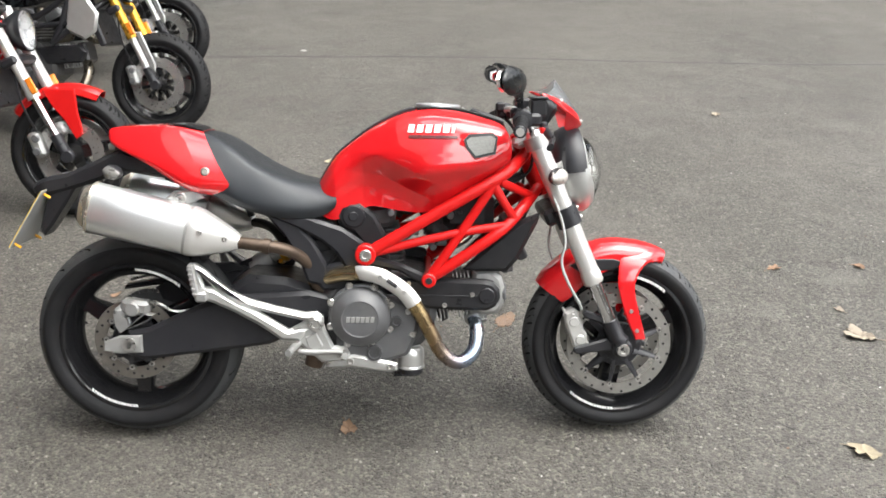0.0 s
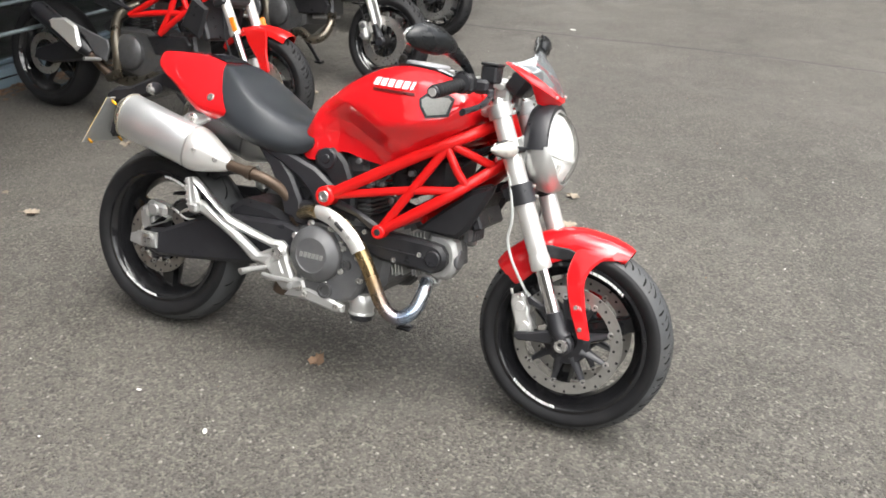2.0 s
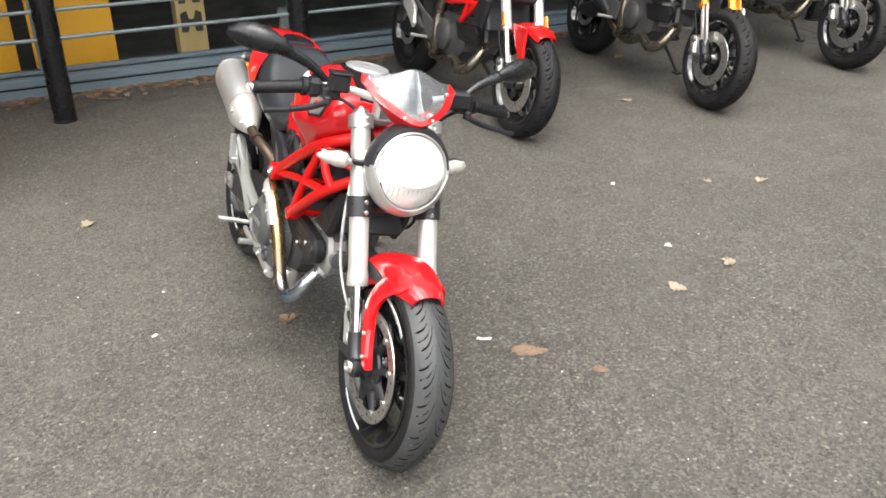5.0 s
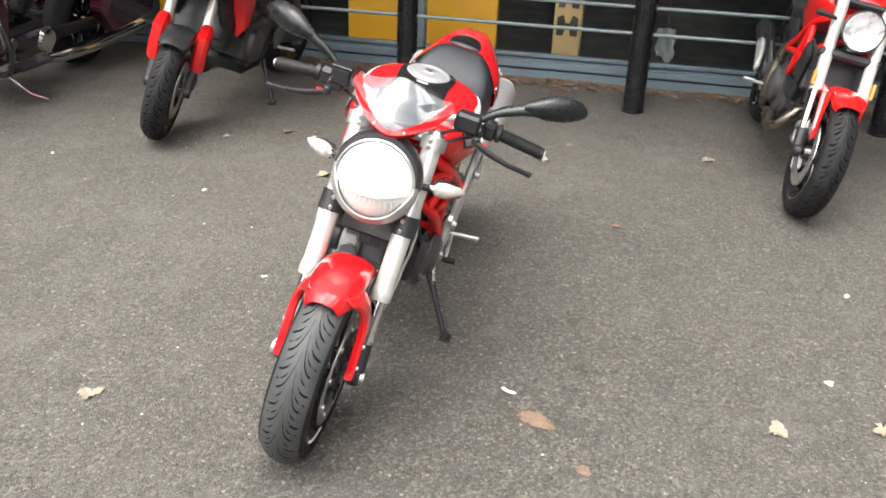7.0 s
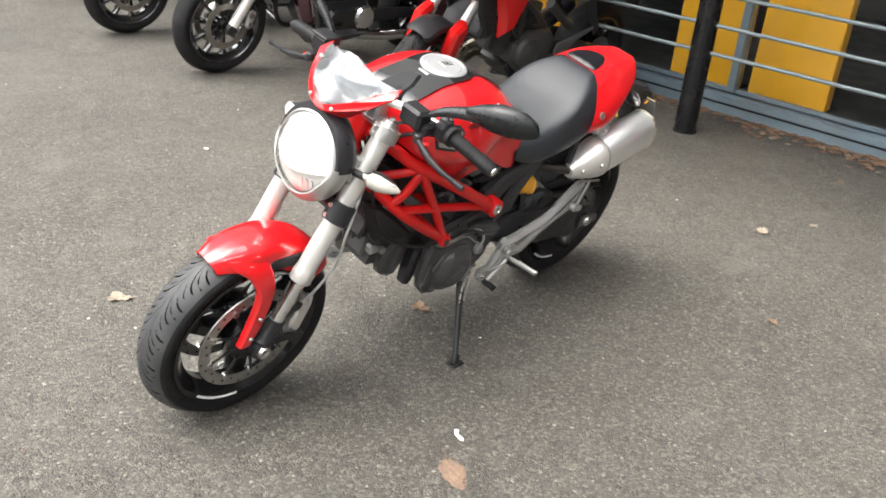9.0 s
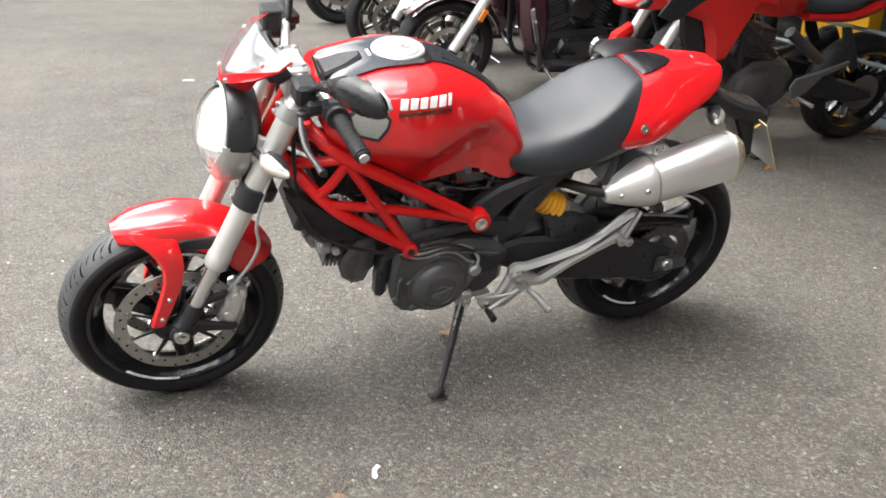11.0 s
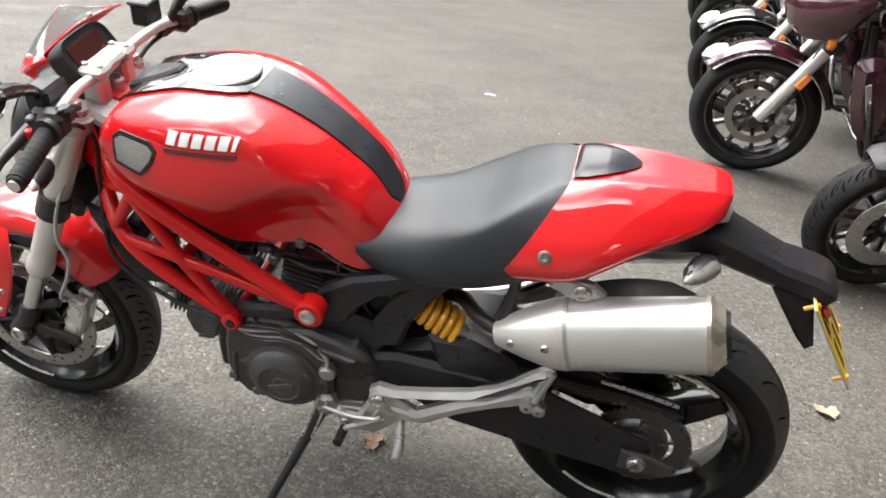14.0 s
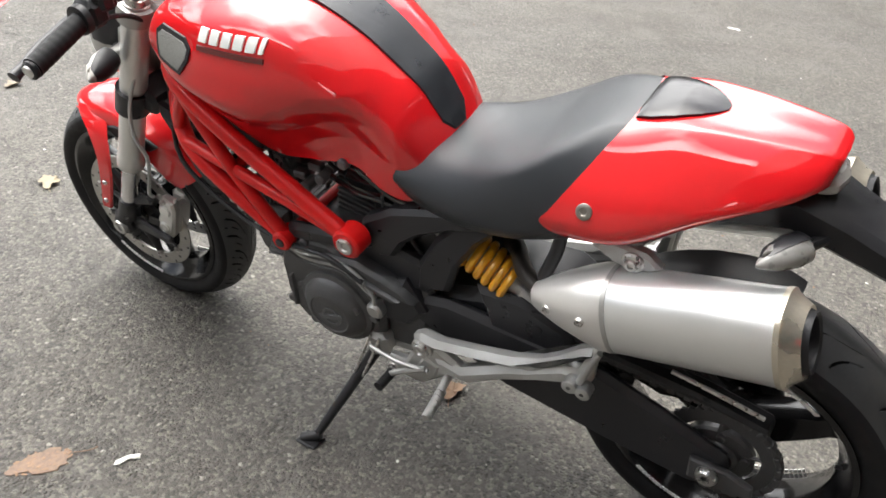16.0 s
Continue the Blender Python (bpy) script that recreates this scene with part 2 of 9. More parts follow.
# ---- mesh tools ----
def part(name, bm, material, parent=None, label="", at=None, sharp=38):
    """Links a bmesh as one mesh object under a thing or a part."""
    bmesh.ops.recalc_face_normals(bm, faces=bm.faces)
    me = bpy.data.meshes.new(name)
    bm.to_mesh(me)
    bm.free()
    me.polygons.foreach_set("use_smooth", [True] * len(me.polygons))
    me.set_sharp_from_angle(angle=radians(sharp))
    me.materials.append(material)
    ob = new(name, me)
    if parent:
        ob.parent = parent
    if at is not None:
        ob.matrix_basis = at if isinstance(at, Matrix) else Matrix.Translation(at)
    if label:
        ob["label"] = label
    return ob


def same(ob, parent, at=None):
    """Another object on the mesh of ob."""
    o = new(ob.name.split(".")[0], ob.data)
    o.parent = parent
    if at is not None:
        o.matrix_basis = at if isinstance(at, Matrix) else Matrix.Translation(at)
    if "label" in ob:
        o["label"] = ob["label"]
    return o


def curve(pts, n=5):
    """Points of a smooth line through pts."""
    p = [Vector(q) for q in pts]
    if len(p) < 3:
        return p
    out = []
    for i in range(len(p) - 1):
        a, b, c, d = p[max(i - 1, 0)], p[i], p[i + 1], p[min(i + 2, len(p) - 1)]
        for k in range(n):
            t = k / n
            out.append(0.5 * (2 * b + (c - a) * t + (2 * a - 5 * b + 4 * c - d) * t * t + (3 * b - a - 3 * c + d) * t ** 3))
    out.append(p[-1])
    return out


def ring_faces(bm, rows, closed=True, cap=True):
    vs = [[bm.verts.new(q) for q in r] for r in rows]
    m = len(vs[0])
    for a, b in zip(vs, vs[1:]):
        for j in range(m if closed else m - 1):
            k = (j + 1) % m
            bm.faces.new((a[j], a[k], b[k], b[j]))
    if cap and closed:
        bm.faces.new(vs[0][::-1])
        bm.faces.new(vs[-1])
    return vs


def tube(bm, pts, r, seg=10, smooth=5, flat=1.0):
    """A round bar along a smooth line; r may be a list, one radius for each given point."""
    p = curve(pts, smooth) if smooth > 1 else [Vector(q) for q in pts]
    rs = list(r) if isinstance(r, (list, tuple)) else [r] * len(pts)
    n = len(p)
    rows, up = [], None
    for i, q in enumerate(p):
        d = (p[min(i + 1, n - 1)] - p[max(i - 1, 0)]).normalized()
        if up is None:
            up = d.orthogonal().normalized()
        up = (up - d * up.dot(d)).normalized()
        side = d.cross(up)
        f = i / max(n - 1, 1) * (len(rs) - 1)
        k = min(int(f), len(rs) - 2) if len(rs) > 1 else 0
        rad = rs[k] + (rs[min(k + 1, len(rs) - 1)] - rs[k]) * (f - k)
        rows.append([q + rad * (math.cos(2 * math.pi * j / seg) * up + flat * math.sin(2 * math.pi * j / seg) * side) for j in range(seg)])
    ring_faces(bm, rows)
    return bm


def lathe(bm, prof, seg=48, at=(0, 0, 0), axis="y", turn=0.0, closed=False):
    """Revolves (radius, along) about an axis through at."""
    a = Vector(at)
    rows = []
    for i in range(seg):
        th = 2 * math.pi * i / seg + turn
        c, s = math.cos(th), math.sin(th)
        if axis == "y":
            rows.append([a + Vector((r * c, h, r * s)) for r, h in prof])
        elif axis == "x":
            rows.append([a + Vector((h, r * c, r * s)) for r, h in prof])
        else:
            rows.append([a + Vector((r * c, r * s, h)) for r, h in prof])
    vs = [[bm.verts.new(q) for q in r] for r in rows]
    m = len(prof)
    for i in range(seg):
        u, v = vs[i], vs[(i + 1) % seg]
        for j in range(m if closed else m - 1):
            k = (j + 1) % m
            bm.faces.new((u[j], u[k], v[k], v[j]))
    bmesh.ops.remove_doubles(bm, verts=bm.verts, dist=1e-6)
    return bm


def drum(bm, at, r, y0, y1, seg=24, bev=0.004, axis="y"):
    """A solid disc or short cylinder with rounded rims."""
    lo, hi = min(y0, y1), max(y0, y1)
    bev = min(bev, r * 0.45, (hi - lo) * 0.45)
    return lathe(bm, [(0, lo), (r - bev, lo), (r, lo + bev), (r, hi - bev), (r - bev, hi), (0, hi)], seg, at, axis)


def inset2d(poly, d):
    out, n = [], len(poly)
    area = sum(poly[i][0] * poly[(i + 1) % n][1] - poly[(i + 1) % n][0] * poly[i][1] for i in range(n))
    sg = 1 if area > 0 else -1
    for i in range(n):
        a, b, c = Vector(poly[i - 1]), Vector(poly[i]), Vector(poly[(i + 1) % n])
        u, v = (b - a).normalized(), (c - b).normalized()
        nu, nv = Vector((-u.y, u.x)) * sg, Vector((-v.y, v.x)) * sg
        m = nu + nv
        m = m / max(m.length_squared / 2, 0.5)
        out.append(tuple(b + m * d))
    return out


def slab(bm, poly, y0, y1, bev=0.004, plane="xz"):
    """A plate with the outline poly and rounded rims, from y0 to y1."""
    lo, hi = min(y0, y1), max(y0, y1)
    bev = min(bev, (hi - lo) * 0.45)
    small = inset2d(poly, bev)

    def put(q, h):
        return (q[0], h, q[1]) if plane == "xz" else ((q[0], q[1], h) if plane == "xy" else (h, q[0], q[1]))
    rows = [[put(q, h) for q in pl] for pl, h in ((small, lo), (poly, lo + bev), (poly, hi - bev), (small, hi))]
    ring_faces(bm, rows)
    return bm


def block(bm, c, size, bev=0.005, m=None):
    """A box with rounded edges at centre c."""
    x, y, z = (s / 2 for s in size)
    b = min(bev, x * 0.8, y * 0.8, z * 0.8)
    q = Matrix.Translation(c) @ (m or Matrix())
    rows = []
    for xx, ins in ((-x, b), (-x + b, 0), (x - b, 0), (x, b)):
        a, d = y - ins, z - ins
        rows.append([q @ Vector((xx, sy * (a - (b if k == 0 else 0) * 0), sz * d)) for k, (sy, sz) in enumerate(((-1, -1), (1, -1), (1, 1), (-1, 1)))])
    vs = ring_faces(bm, rows)
    es = {e for r in vs[1:3] for v in r for e in v.link_edges if all(w in vs[1] or w in vs[2] for w in e.verts) and (e.verts[0] in vs[1]) != (e.verts[1] in vs[1])}
    bmesh.ops.bevel(bm, geom=list(es), offset=b, segments=1, affect="EDGES")
    return bm


def shell(bm, secs, ns=4, nl=5, cap=True):
    """A body symmetric about y = 0: each section runs from the top centre line to its lower edge."""
    half = [curve(s, ns) for s in secs]
    cols = list(zip(*half))
    cols = [curve(c, nl) for c in cols]
    rows = [list(r) for r in zip(*cols)]
    full = [[Vector((q.x, -q.y, q.z)) for q in r[:0:-1]] + r for r in rows]
    for r in full:
        mid = r[len(r) // 2]
        mid.y = 0.0
    ring_faces(bm, full, True, cap)
    return bm


def bolt(bm, at, r=0.008, h=0.006, side=1, axis="y"):
    """A round socket head."""
    lathe(bm, [(0, side * h * 0.3), (r * 0.45, side * h * 0.3), (r * 0.55, side * h), (r * 0.9, side * h), (r, side * h * 0.7), (r, 0)], 12, at, axis)
    return bm


def drape(surface, poly, side, lift=0.0015, thick=0.0015, cuts=3, top=False):
    """A thin skin with the outline poly (x, z, or x, y from above) that follows a surface."""
    from mathutils.bvhtree import BVHTree
    tree = BVHTree.FromBMesh(surface)
    bm = bmesh.new()
    n = len(poly)
    cx, cy = sum(p[0] for p in poly) / n, sum(p[1] for p in poly) / n
    for i in range(n):
        a, b = poly[i], poly[(i + 1) % n]
        k = cuts
        grid = []
        for u in range(k + 1):
            row = []
            for v in range(u + 1):
                f, g = u / k, (v / u if u else 0)
                row.append((cx + f * (a[0] + (b[0] - a[0]) * g - cx), cy + f * (a[1] + (b[1] - a[1]) * g - cy)))
            grid.append([bm.verts.new((q[0], 0, q[1])) for q in row])
        for u in range(k):
            for v in range(u + 1):
                bm.faces.new((grid[u][v], grid[u + 1][v], grid[u + 1][v + 1]))
                if v < u:
                    bm.faces.new((grid[u][v], grid[u + 1][v + 1], grid[u][v + 1]))
    bmesh.ops.remove_doubles(bm, verts=bm.verts, dist=1e-5)
    away = Vector((0, 0, 1)) if top else Vector((0, side, 0))
    for v in bm.verts:
        o, d = (Vector((v.co.x, v.co.z, 3)), Vector((0, 0, -1))) if top else (Vector((v.co.x, side * 2, v.co.z)), Vector((0, -side, 0)))
        hit, nor, _, _ = tree.ray_cast(o, d)
        if hit is None:
            hit, nor, _, _ = tree.find_nearest(Vector((v.co.x, v.co.z, 1.0)) if top else Vector((v.co.x, side * 0.16, v.co.z)))
        if nor.dot(d) > 0:
            nor = -nor
        v.co = hit - nor * 0.002
    geom = bm.faces[:]
    ext = bmesh.ops.extrude_face_region(bm, geom=geom)
    for v in (e for e in ext["geom"] if isinstance(e, bmesh.types.BMVert)):
        v.co += away * (0.0025 + lift + thick)
    return bm


def thicken(bm, move):
    """Closes an open sheet into a thin body; move gives each vertex's step to the second skin."""
    ext = bmesh.ops.extrude_face_region(bm, geom=bm.faces[:], use_keep_orig=True)
    for v in (e for e in ext["geom"] if isinstance(e, bmesh.types.BMVert)):
        v.co += move(v.co)
    return bm


def parts(name, bm, material, parent, label=""):
    """Each separate piece of bm as a part of its own."""
    left = set(bm.verts)
    while left:
        seen, todo = set(), [left.pop()]
        while todo:
            v = todo.pop()
            if v in seen:
                continue
            seen.add(v)
            todo.extend(e.other_vert(v) for e in v.link_edges)
        left -= seen
        piece = bmesh.new()
        made = {v: piece.verts.new(v.co) for v in seen}
        for f in {f for v in seen for f in v.link_faces}:
            piece.faces.new([made[v] for v in f.verts])
        part(name, piece, material, parent, label)
    bm.free()


def thing(name, label, category, m, group=""):
    return tagged(new(name), label, category, group) if m is None else placed(name, label, category, m, group)


def placed(name, label, category, m, group):
    ob = tagged(new(name), label, category, group)
    ob.matrix_basis = m
    return ob

# ---- ground and shop front ----
def asphalt_mat():
    m = bpy.data.materials.new("worn_asphalt")
    m.use_nodes = True
    n, l = m.node_tree.nodes, m.node_tree.links
    b = n["Principled BSDF"]
    co = n.new("ShaderNodeTexCoord")

    def noise_tex(scale, detail=4.0, rough=0.5):
        q = n.new("ShaderNodeTexNoise")
        q.inputs["Scale"].default_value, q.inputs["Detail"].default_value, q.inputs["Roughness"].default_value = scale, detail, rough
        l.new(co.outputs["Object"], q.inputs["Vector"])
        return q.outputs["Fac"]

    def ranged(src, a, c, lo, hi):
        q = n.new("ShaderNodeMapRange")
        for key, value in (("From Min", a), ("From Max", c), ("To Min", lo), ("To Max", hi)):
            q.inputs[key].default_value = value
        l.new(src, q.inputs["Value"])
        return q.outputs["Result"]

    def mixed(fac, a, c):
        q = n.new("ShaderNodeMix")
        q.data_type = "RGBA"
        l.new(fac, q.inputs["Factor"])
        for key, value in (("A", a), ("B", c)):
            if isinstance(value, tuple):
                q.inputs[key].default_value = (*value, 1)
            else:
                l.new(value, q.inputs[key])
        return q.outputs["Result"]

    stone = n.new("ShaderNodeTexVoronoi")
    stone.inputs["Scale"].default_value = 125
    l.new(co.outputs["Object"], stone.inputs["Vector"])
    tone = n.new("ShaderNodeSeparateColor")
    l.new(stone.outputs["Color"], tone.inputs[0])
    base = mixed(ranged(noise_tex(0.6, 5), 0.35, 0.65, 0, 1), (0.064, 0.059, 0.0505), (0.098, 0.0905, 0.0775))
    base = mixed(ranged(tone.outputs[0], 0.45, 1.0, 0, 0.85), base, (0.176, 0.162, 0.139))
    base = mixed(ranged(tone.outputs[1], 0.5, 1.0, 0, 0.8), base, (0.027, 0.025, 0.023))
    base = mixed(ranged(tone.outputs[2], 0.986, 0.999, 0, 0.5), base, (0.42, 0.40, 0.36))
    base = mixed(ranged(noise_tex(3.2, 6), 0.58, 0.72, 0, 0.5), base, (0.135, 0.126, 0.112))
    base = mixed(ranged(noise_tex(1.9, 6, 0.6), 0.62, 0.75, 0, 0.5), base, (0.042, 0.039, 0.035))
    l.new(base, b.inputs["Base Color"])
    l.new(ranged(noise_tex(2.5, 5), 0.3, 0.7, 0.50, 0.72), b.inputs["Roughness"])
    b.inputs["Specular IOR Level"].default_value = 0.5
    bp = n.new("ShaderNodeBump")
    bp.inputs["Strength"].default_value, bp.inputs["Distance"].default_value = 1.0, 0.006
    hm = n.new("ShaderNodeMath")
    hm.operation = "MULTIPLY_ADD"
    l.new(noise_tex(300, 5, 0.65), hm.inputs[0])
    hm.inputs[1].default_value = 0.7
    # worn patches, where the stones lie level with the binder
    proud = n.new("ShaderNodeMath")
    proud.operation = "MULTIPLY"
    l.new(ranged(stone.outputs["Distance"], 0.0, 0.6, 1, 0), proud.inputs[0])
    l.new(ranged(noise_tex(13, 4, 0.6), 0.40, 0.60, 0.25, 1.25), proud.inputs[1])
    l.new(proud.outputs[0], hm.inputs[2])
    l.new(hm.outputs[0], bp.inputs["Height"])
    l.new(bp.outputs["Normal"], b.inputs["Normal"])
    return m


ASPHALT = asphalt_mat()
JOINT = mat("tar_joint", (0.050, 0.047, 0.043), 0.6, 0, 0.3, 6, 0.3, 200)
FRAME_BLUE = mat("blue_grey_window_frame", (0.16, 0.215, 0.255), 0.42, 0.2, 0.1, 8, 0.1, 300, dirt=0.3)
PILLAR_BLACK = mat("black_painted_column", (0.008, 0.008, 0.009), 0.26, 0, 0.2, 12, 0.1, 200, dirt=0.03, spec=0.4)
RAIL_GREY = mat("galvanised_rail", (0.15, 0.18, 0.19), 0.5, 0.3, 0.12, 30)
YELLOW_UNIT = mat("yellow_display_panel", (0.85, 0.42, 0.015), 0.5, 0, 0.05, 5)
CARTON = mat("brown_cardboard", (0.46, 0.33, 0.14), 0.8, 0, 0.1, 12, 0.2, 200)
PRINT_BLACK = mat("black_print", (0.03, 0.025, 0.02), 0.6, 0, 0.1, 20)
# near-black room colours carry the dark behind the glass
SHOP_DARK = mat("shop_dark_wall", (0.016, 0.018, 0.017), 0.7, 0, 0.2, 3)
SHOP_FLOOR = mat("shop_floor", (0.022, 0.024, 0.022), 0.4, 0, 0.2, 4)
CLADDING = mat("grey_cladding", (0.16, 0.17, 0.17), 0.6, 0, 0.1, 2, 0.1, 100)
SOFFIT = mat("soffit_board", (0.30, 0.30, 0.29), 0.7, 0, 0.1, 2)
ADDED_WALL = mat("added_wall_plaster", (0.11, 0.10, 0.088), 0.8, 0, 0.25, 0.8, 0.3, 40)
TWINE = mat("pale_cloth", (0.22, 0.25, 0.24), 0.8, 0, 0.1, 12)

bm = bmesh.new()
bmesh.ops.create_grid(bm, x_segments=40, y_segments=40, size=1)
for v in bm.verts:
    for k in (0, 1):
        u = v.co[k]
        v.co[k] = math.copysign(14 * abs(u) + 1500 * max(0, abs(u) - 0.8) ** 2 * 25, u)
ground = part("ground", bm, ASPHALT)
tagged(ground, "worn grey asphalt of a parking yard with pale grit", "ground", kind="structure")

# the tarred seam across the yard
bm = bmesh.new()
rng = random.Random(5)
rows = []
for i in range(61):
    x = -2.4 + i * 0.2
    y = 5.02 + 0.05 * math.sin(x * 1.3) - 0.012 * x + rng.uniform(-0.012, 0.012)
    w = 0.014 + rng.uniform(-0.005, 0.006)
    rows.append([(x, y - w, 0.0005), (x, y - w * 0.4, 0.004), (x, y + w * 0.4, 0.004), (x, y + w, 0.0005)])
ring_faces(bm, rows, False)
tagged(part("pavement_seam", bm, JOINT), "dark tarred seam line in the asphalt", "pavement seam", kind="structure")

WALL_X = -2.83
Y0, Y1 = -11.0, 11.0
bm = bmesh.new()
slab(bm, [(WALL_X - 0.16, -0.05), (WALL_X - 0.005, -0.05), (WALL_X - 0.005, 0.125), (WALL_X - 0.16, 0.135)], Y0, Y1, 0.004)
sill = part("window_sill", bm, FRAME_BLUE)
tagged(sill, "blue-grey metal plinth under the shop windows", "window sill", kind="structure")
bm = bmesh.new()
slab(bm, [(WALL_X - 0.005, 0.0), (WALL_X + 0.012, 0.0), (WALL_X + 0.012, 0.055), (WALL_X - 0.005, 0.055)], Y0, Y1, 0.003)
slab(bm, [(WALL_X - 0.005, 0.067), (WALL_X + 0.012, 0.067), (WALL_X + 0.022, 0.075), (WALL_X + 0.022, 0.115), (WALL_X - 0.005, 0.126)], Y0, Y1, 0.003)
part("trim", bm, FRAME_BLUE, sill)
bm = bmesh.new()
block(bm, (WALL_X + 0.002, 0, 0.061), (0.006, Y1 - Y0, 0.012), 0.001)
part("joint", bm, BLACK_PL, sill)

windows = []
MULLIONS = [-9.562 + 2.974 * i for i in range(8)]
for i, (a, c) in enumerate(zip(MULLIONS, MULLIONS[1:])):
    bm = bmesh.new()
    block(bm, (WALL_X - 0.05, a, 1.57), (0.09, 0.055, 2.86), 0.006)
    w = part("window_%d" % (i + 1), bm, FRAME_BLUE)
    tagged(w, "full-height shop window in a blue-grey metal frame", "window", "shop windows", "structure")
    bm = bmesh.new()
    block(bm, (WALL_X - 0.05, (a + c) / 2, 1.575), (0.012, c - a - 0.056, 2.83), 0.001)
    pane = part("pane", bm, WINDOW_GLASS, w)
    pane.visible_shadow = False
    bm = bmesh.new()
    block(bm, (WALL_X - 0.05, (a + c) / 2, 3.03), (0.09, c - a - 0.056, 0.06), 0.004)
    part("window_head", bm, FRAME_BLUE, w)
    bm = bmesh.new()
    block(bm, (WALL_X - 0.05, (a + c) / 2, 0.150), (0.05, c - a - 0.056, 0.026), 0.004)
    part("window_rail", bm, FRAME_BLUE, w)

# upper wall, roof edge and the room behind the glass; unseen storeys are raised to block sky
for name, c, s, material, label in (
        ("wall_upper", (-2.40, 0, 7.72), (0.9, 22, 9.0), CLADDING, "unseen grey clad upper storeys added over the columns to block sky"),
        ("wall_back", (WALL_X - 5.1, 0, 1.5), (0.2, 22, 3.1), SHOP_DARK, "near-black back wall that keeps the showroom dark"),
        ("wall_north", (WALL_X - 2.6, 11.1, 6.1), (5.2, 0.2, 12.3), CLADDING, "grey end wall of the shop"),
        ("wall_south", (WALL_X - 2.6, -11.1, 6.1), (5.2, 0.2, 12.3), CLADDING, "grey end wall of the shop"),
        ("ceiling", (WALL_X - 2.55, 0, 3.12), (4.9, 22, 0.1), SOFFIT, "pale ceiling of the showroom"),
        ("roof", (WALL_X - 2.2, 0, 12.32), (6.2, 22.4, 0.15), CLADDING, "flat roof of the shop"),
        ("floor", (WALL_X - 2.6, 0, 0.02), (4.8, 22, 0.05), SHOP_FLOOR, "near-black showroom floor that keeps the room dark behind the glass")):
    bm = bmesh.new()
    block(bm, c, s, 0.01)
    tagged(part(name, bm, material), label, name.split("_")[0], kind="structure")

# plain walls round the yard, far outside the view, added to block low sky
for name, c, s in (("wall_east", (12.5, -1, 1.6), (0.3, 29.4, 3.2)), ("wall_far_north", (4.7, 13.9, 6.5), (15.2, 0.3, 13.0)), ("wall_far_south", (4.7, -15.9, 4.2), (15.2, 0.3, 8.4))):
    bm = bmesh.new()
    block(bm, c, s, 0.02)
    tagged(part(name, bm, ADDED_WALL), "plain unseen wall added to block the low sky", "wall", kind="structure")

# black columns with three rails between them
COLUMN_Y = [-5.05 + 1.487 * i for i in range(8)]
bm = bmesh.new()
lathe(bm, [(0.0, -0.02), (0.066, -0.02), (0.066, 3.09), (0.0, 3.09)], 28, axis="z")
col = part("column", bm, PILLAR_BLACK)
tagged(col, "black painted round steel column before the shop window", "column", "shop front columns")
col.matrix_basis = Matrix.Translation((-2.225, COLUMN_Y[0], 0))
bm = bmesh.new()
lathe(bm, [(0.066, 0.0), (0.072, 0.0), (0.072, 0.012), (0.066, 0.014)], 28, axis="z")
part("base_collar", bm, PILLAR_BLACK, col)
for y in COLUMN_Y[1:]:
    copy_thing(col, Matrix.Translation((-2.225, y, 0)))
# unseen canopy, added to shade the ground along the shop
bm = bmesh.new()
slab(bm, [(WALL_X + 0.02, 3.1), (-0.75, 3.1), (-0.75, 3.18), (WALL_X + 0.02, 3.21)], Y0, Y1, 0.01)
tagged(part("canopy", bm, SOFFIT), "unseen pale canopy added over the column line to shade the ground", "canopy", kind="structure")
rail = tagged(new("guard_rail"), "grey horizontal tube rails between the columns", "railing")
for z in (0.49, 0.65, 0.82, 0.98):
    for a, c in zip(COLUMN_Y, COLUMN_Y[1:]):
        bm = bmesh.new()
        tube(bm, [(-2.225, a + 0.06, z), (-2.225, c - 0.06, z)], 0.012, 10, 1)
        part("rail", bm, RAIL_GREY, rail)


# things inside the window
def display_panel(y0, y1, x, h):
    ob = tagged(new("display_stand"), "bright yellow display panel behind the shop window", "display stand", "yellow display stands")
    bm = bmesh.new()
    block(bm, (x, (y0 + y1) / 2, 0.07 + h / 2), (0.05, y1 - y0, h), 0.006)
    part("panel", bm, YELLOW_UNIT, ob)
    bm = bmesh.new()
    block(bm, (x - 0.1, (y0 + y1) / 2, 0.056), (0.3, y1 - y0 - 0.02, 0.022), 0.004)
    part("foot", bm, BLACK_PL, ob)
    for y in (y0 + 0.035, y1 - 0.035):
        bm = bmesh.new()
        block(bm, (x - 0.065, y, 0.07 + h / 2), (0.08, 0.05, h), 0.004)
        part("post", bm, YELLOW_UNIT, ob)


display_panel(-1.30, -0.79, -3.25, 1.5)
display_panel(-0.69, -0.15, -3.25, 1.5)
display_panel(-2.9, -2.3, -3.3, 1.5)
carton = tagged(new("cardboard_box"), "tall brown cardboard box with bold black print", "cardboard box")
bm = bmesh.new()
block(bm, (-3.26, 0.375, 0.045 + 0.5), (0.2, 0.2, 1.0), 0.004)
part("box", bm, CARTON, carton)
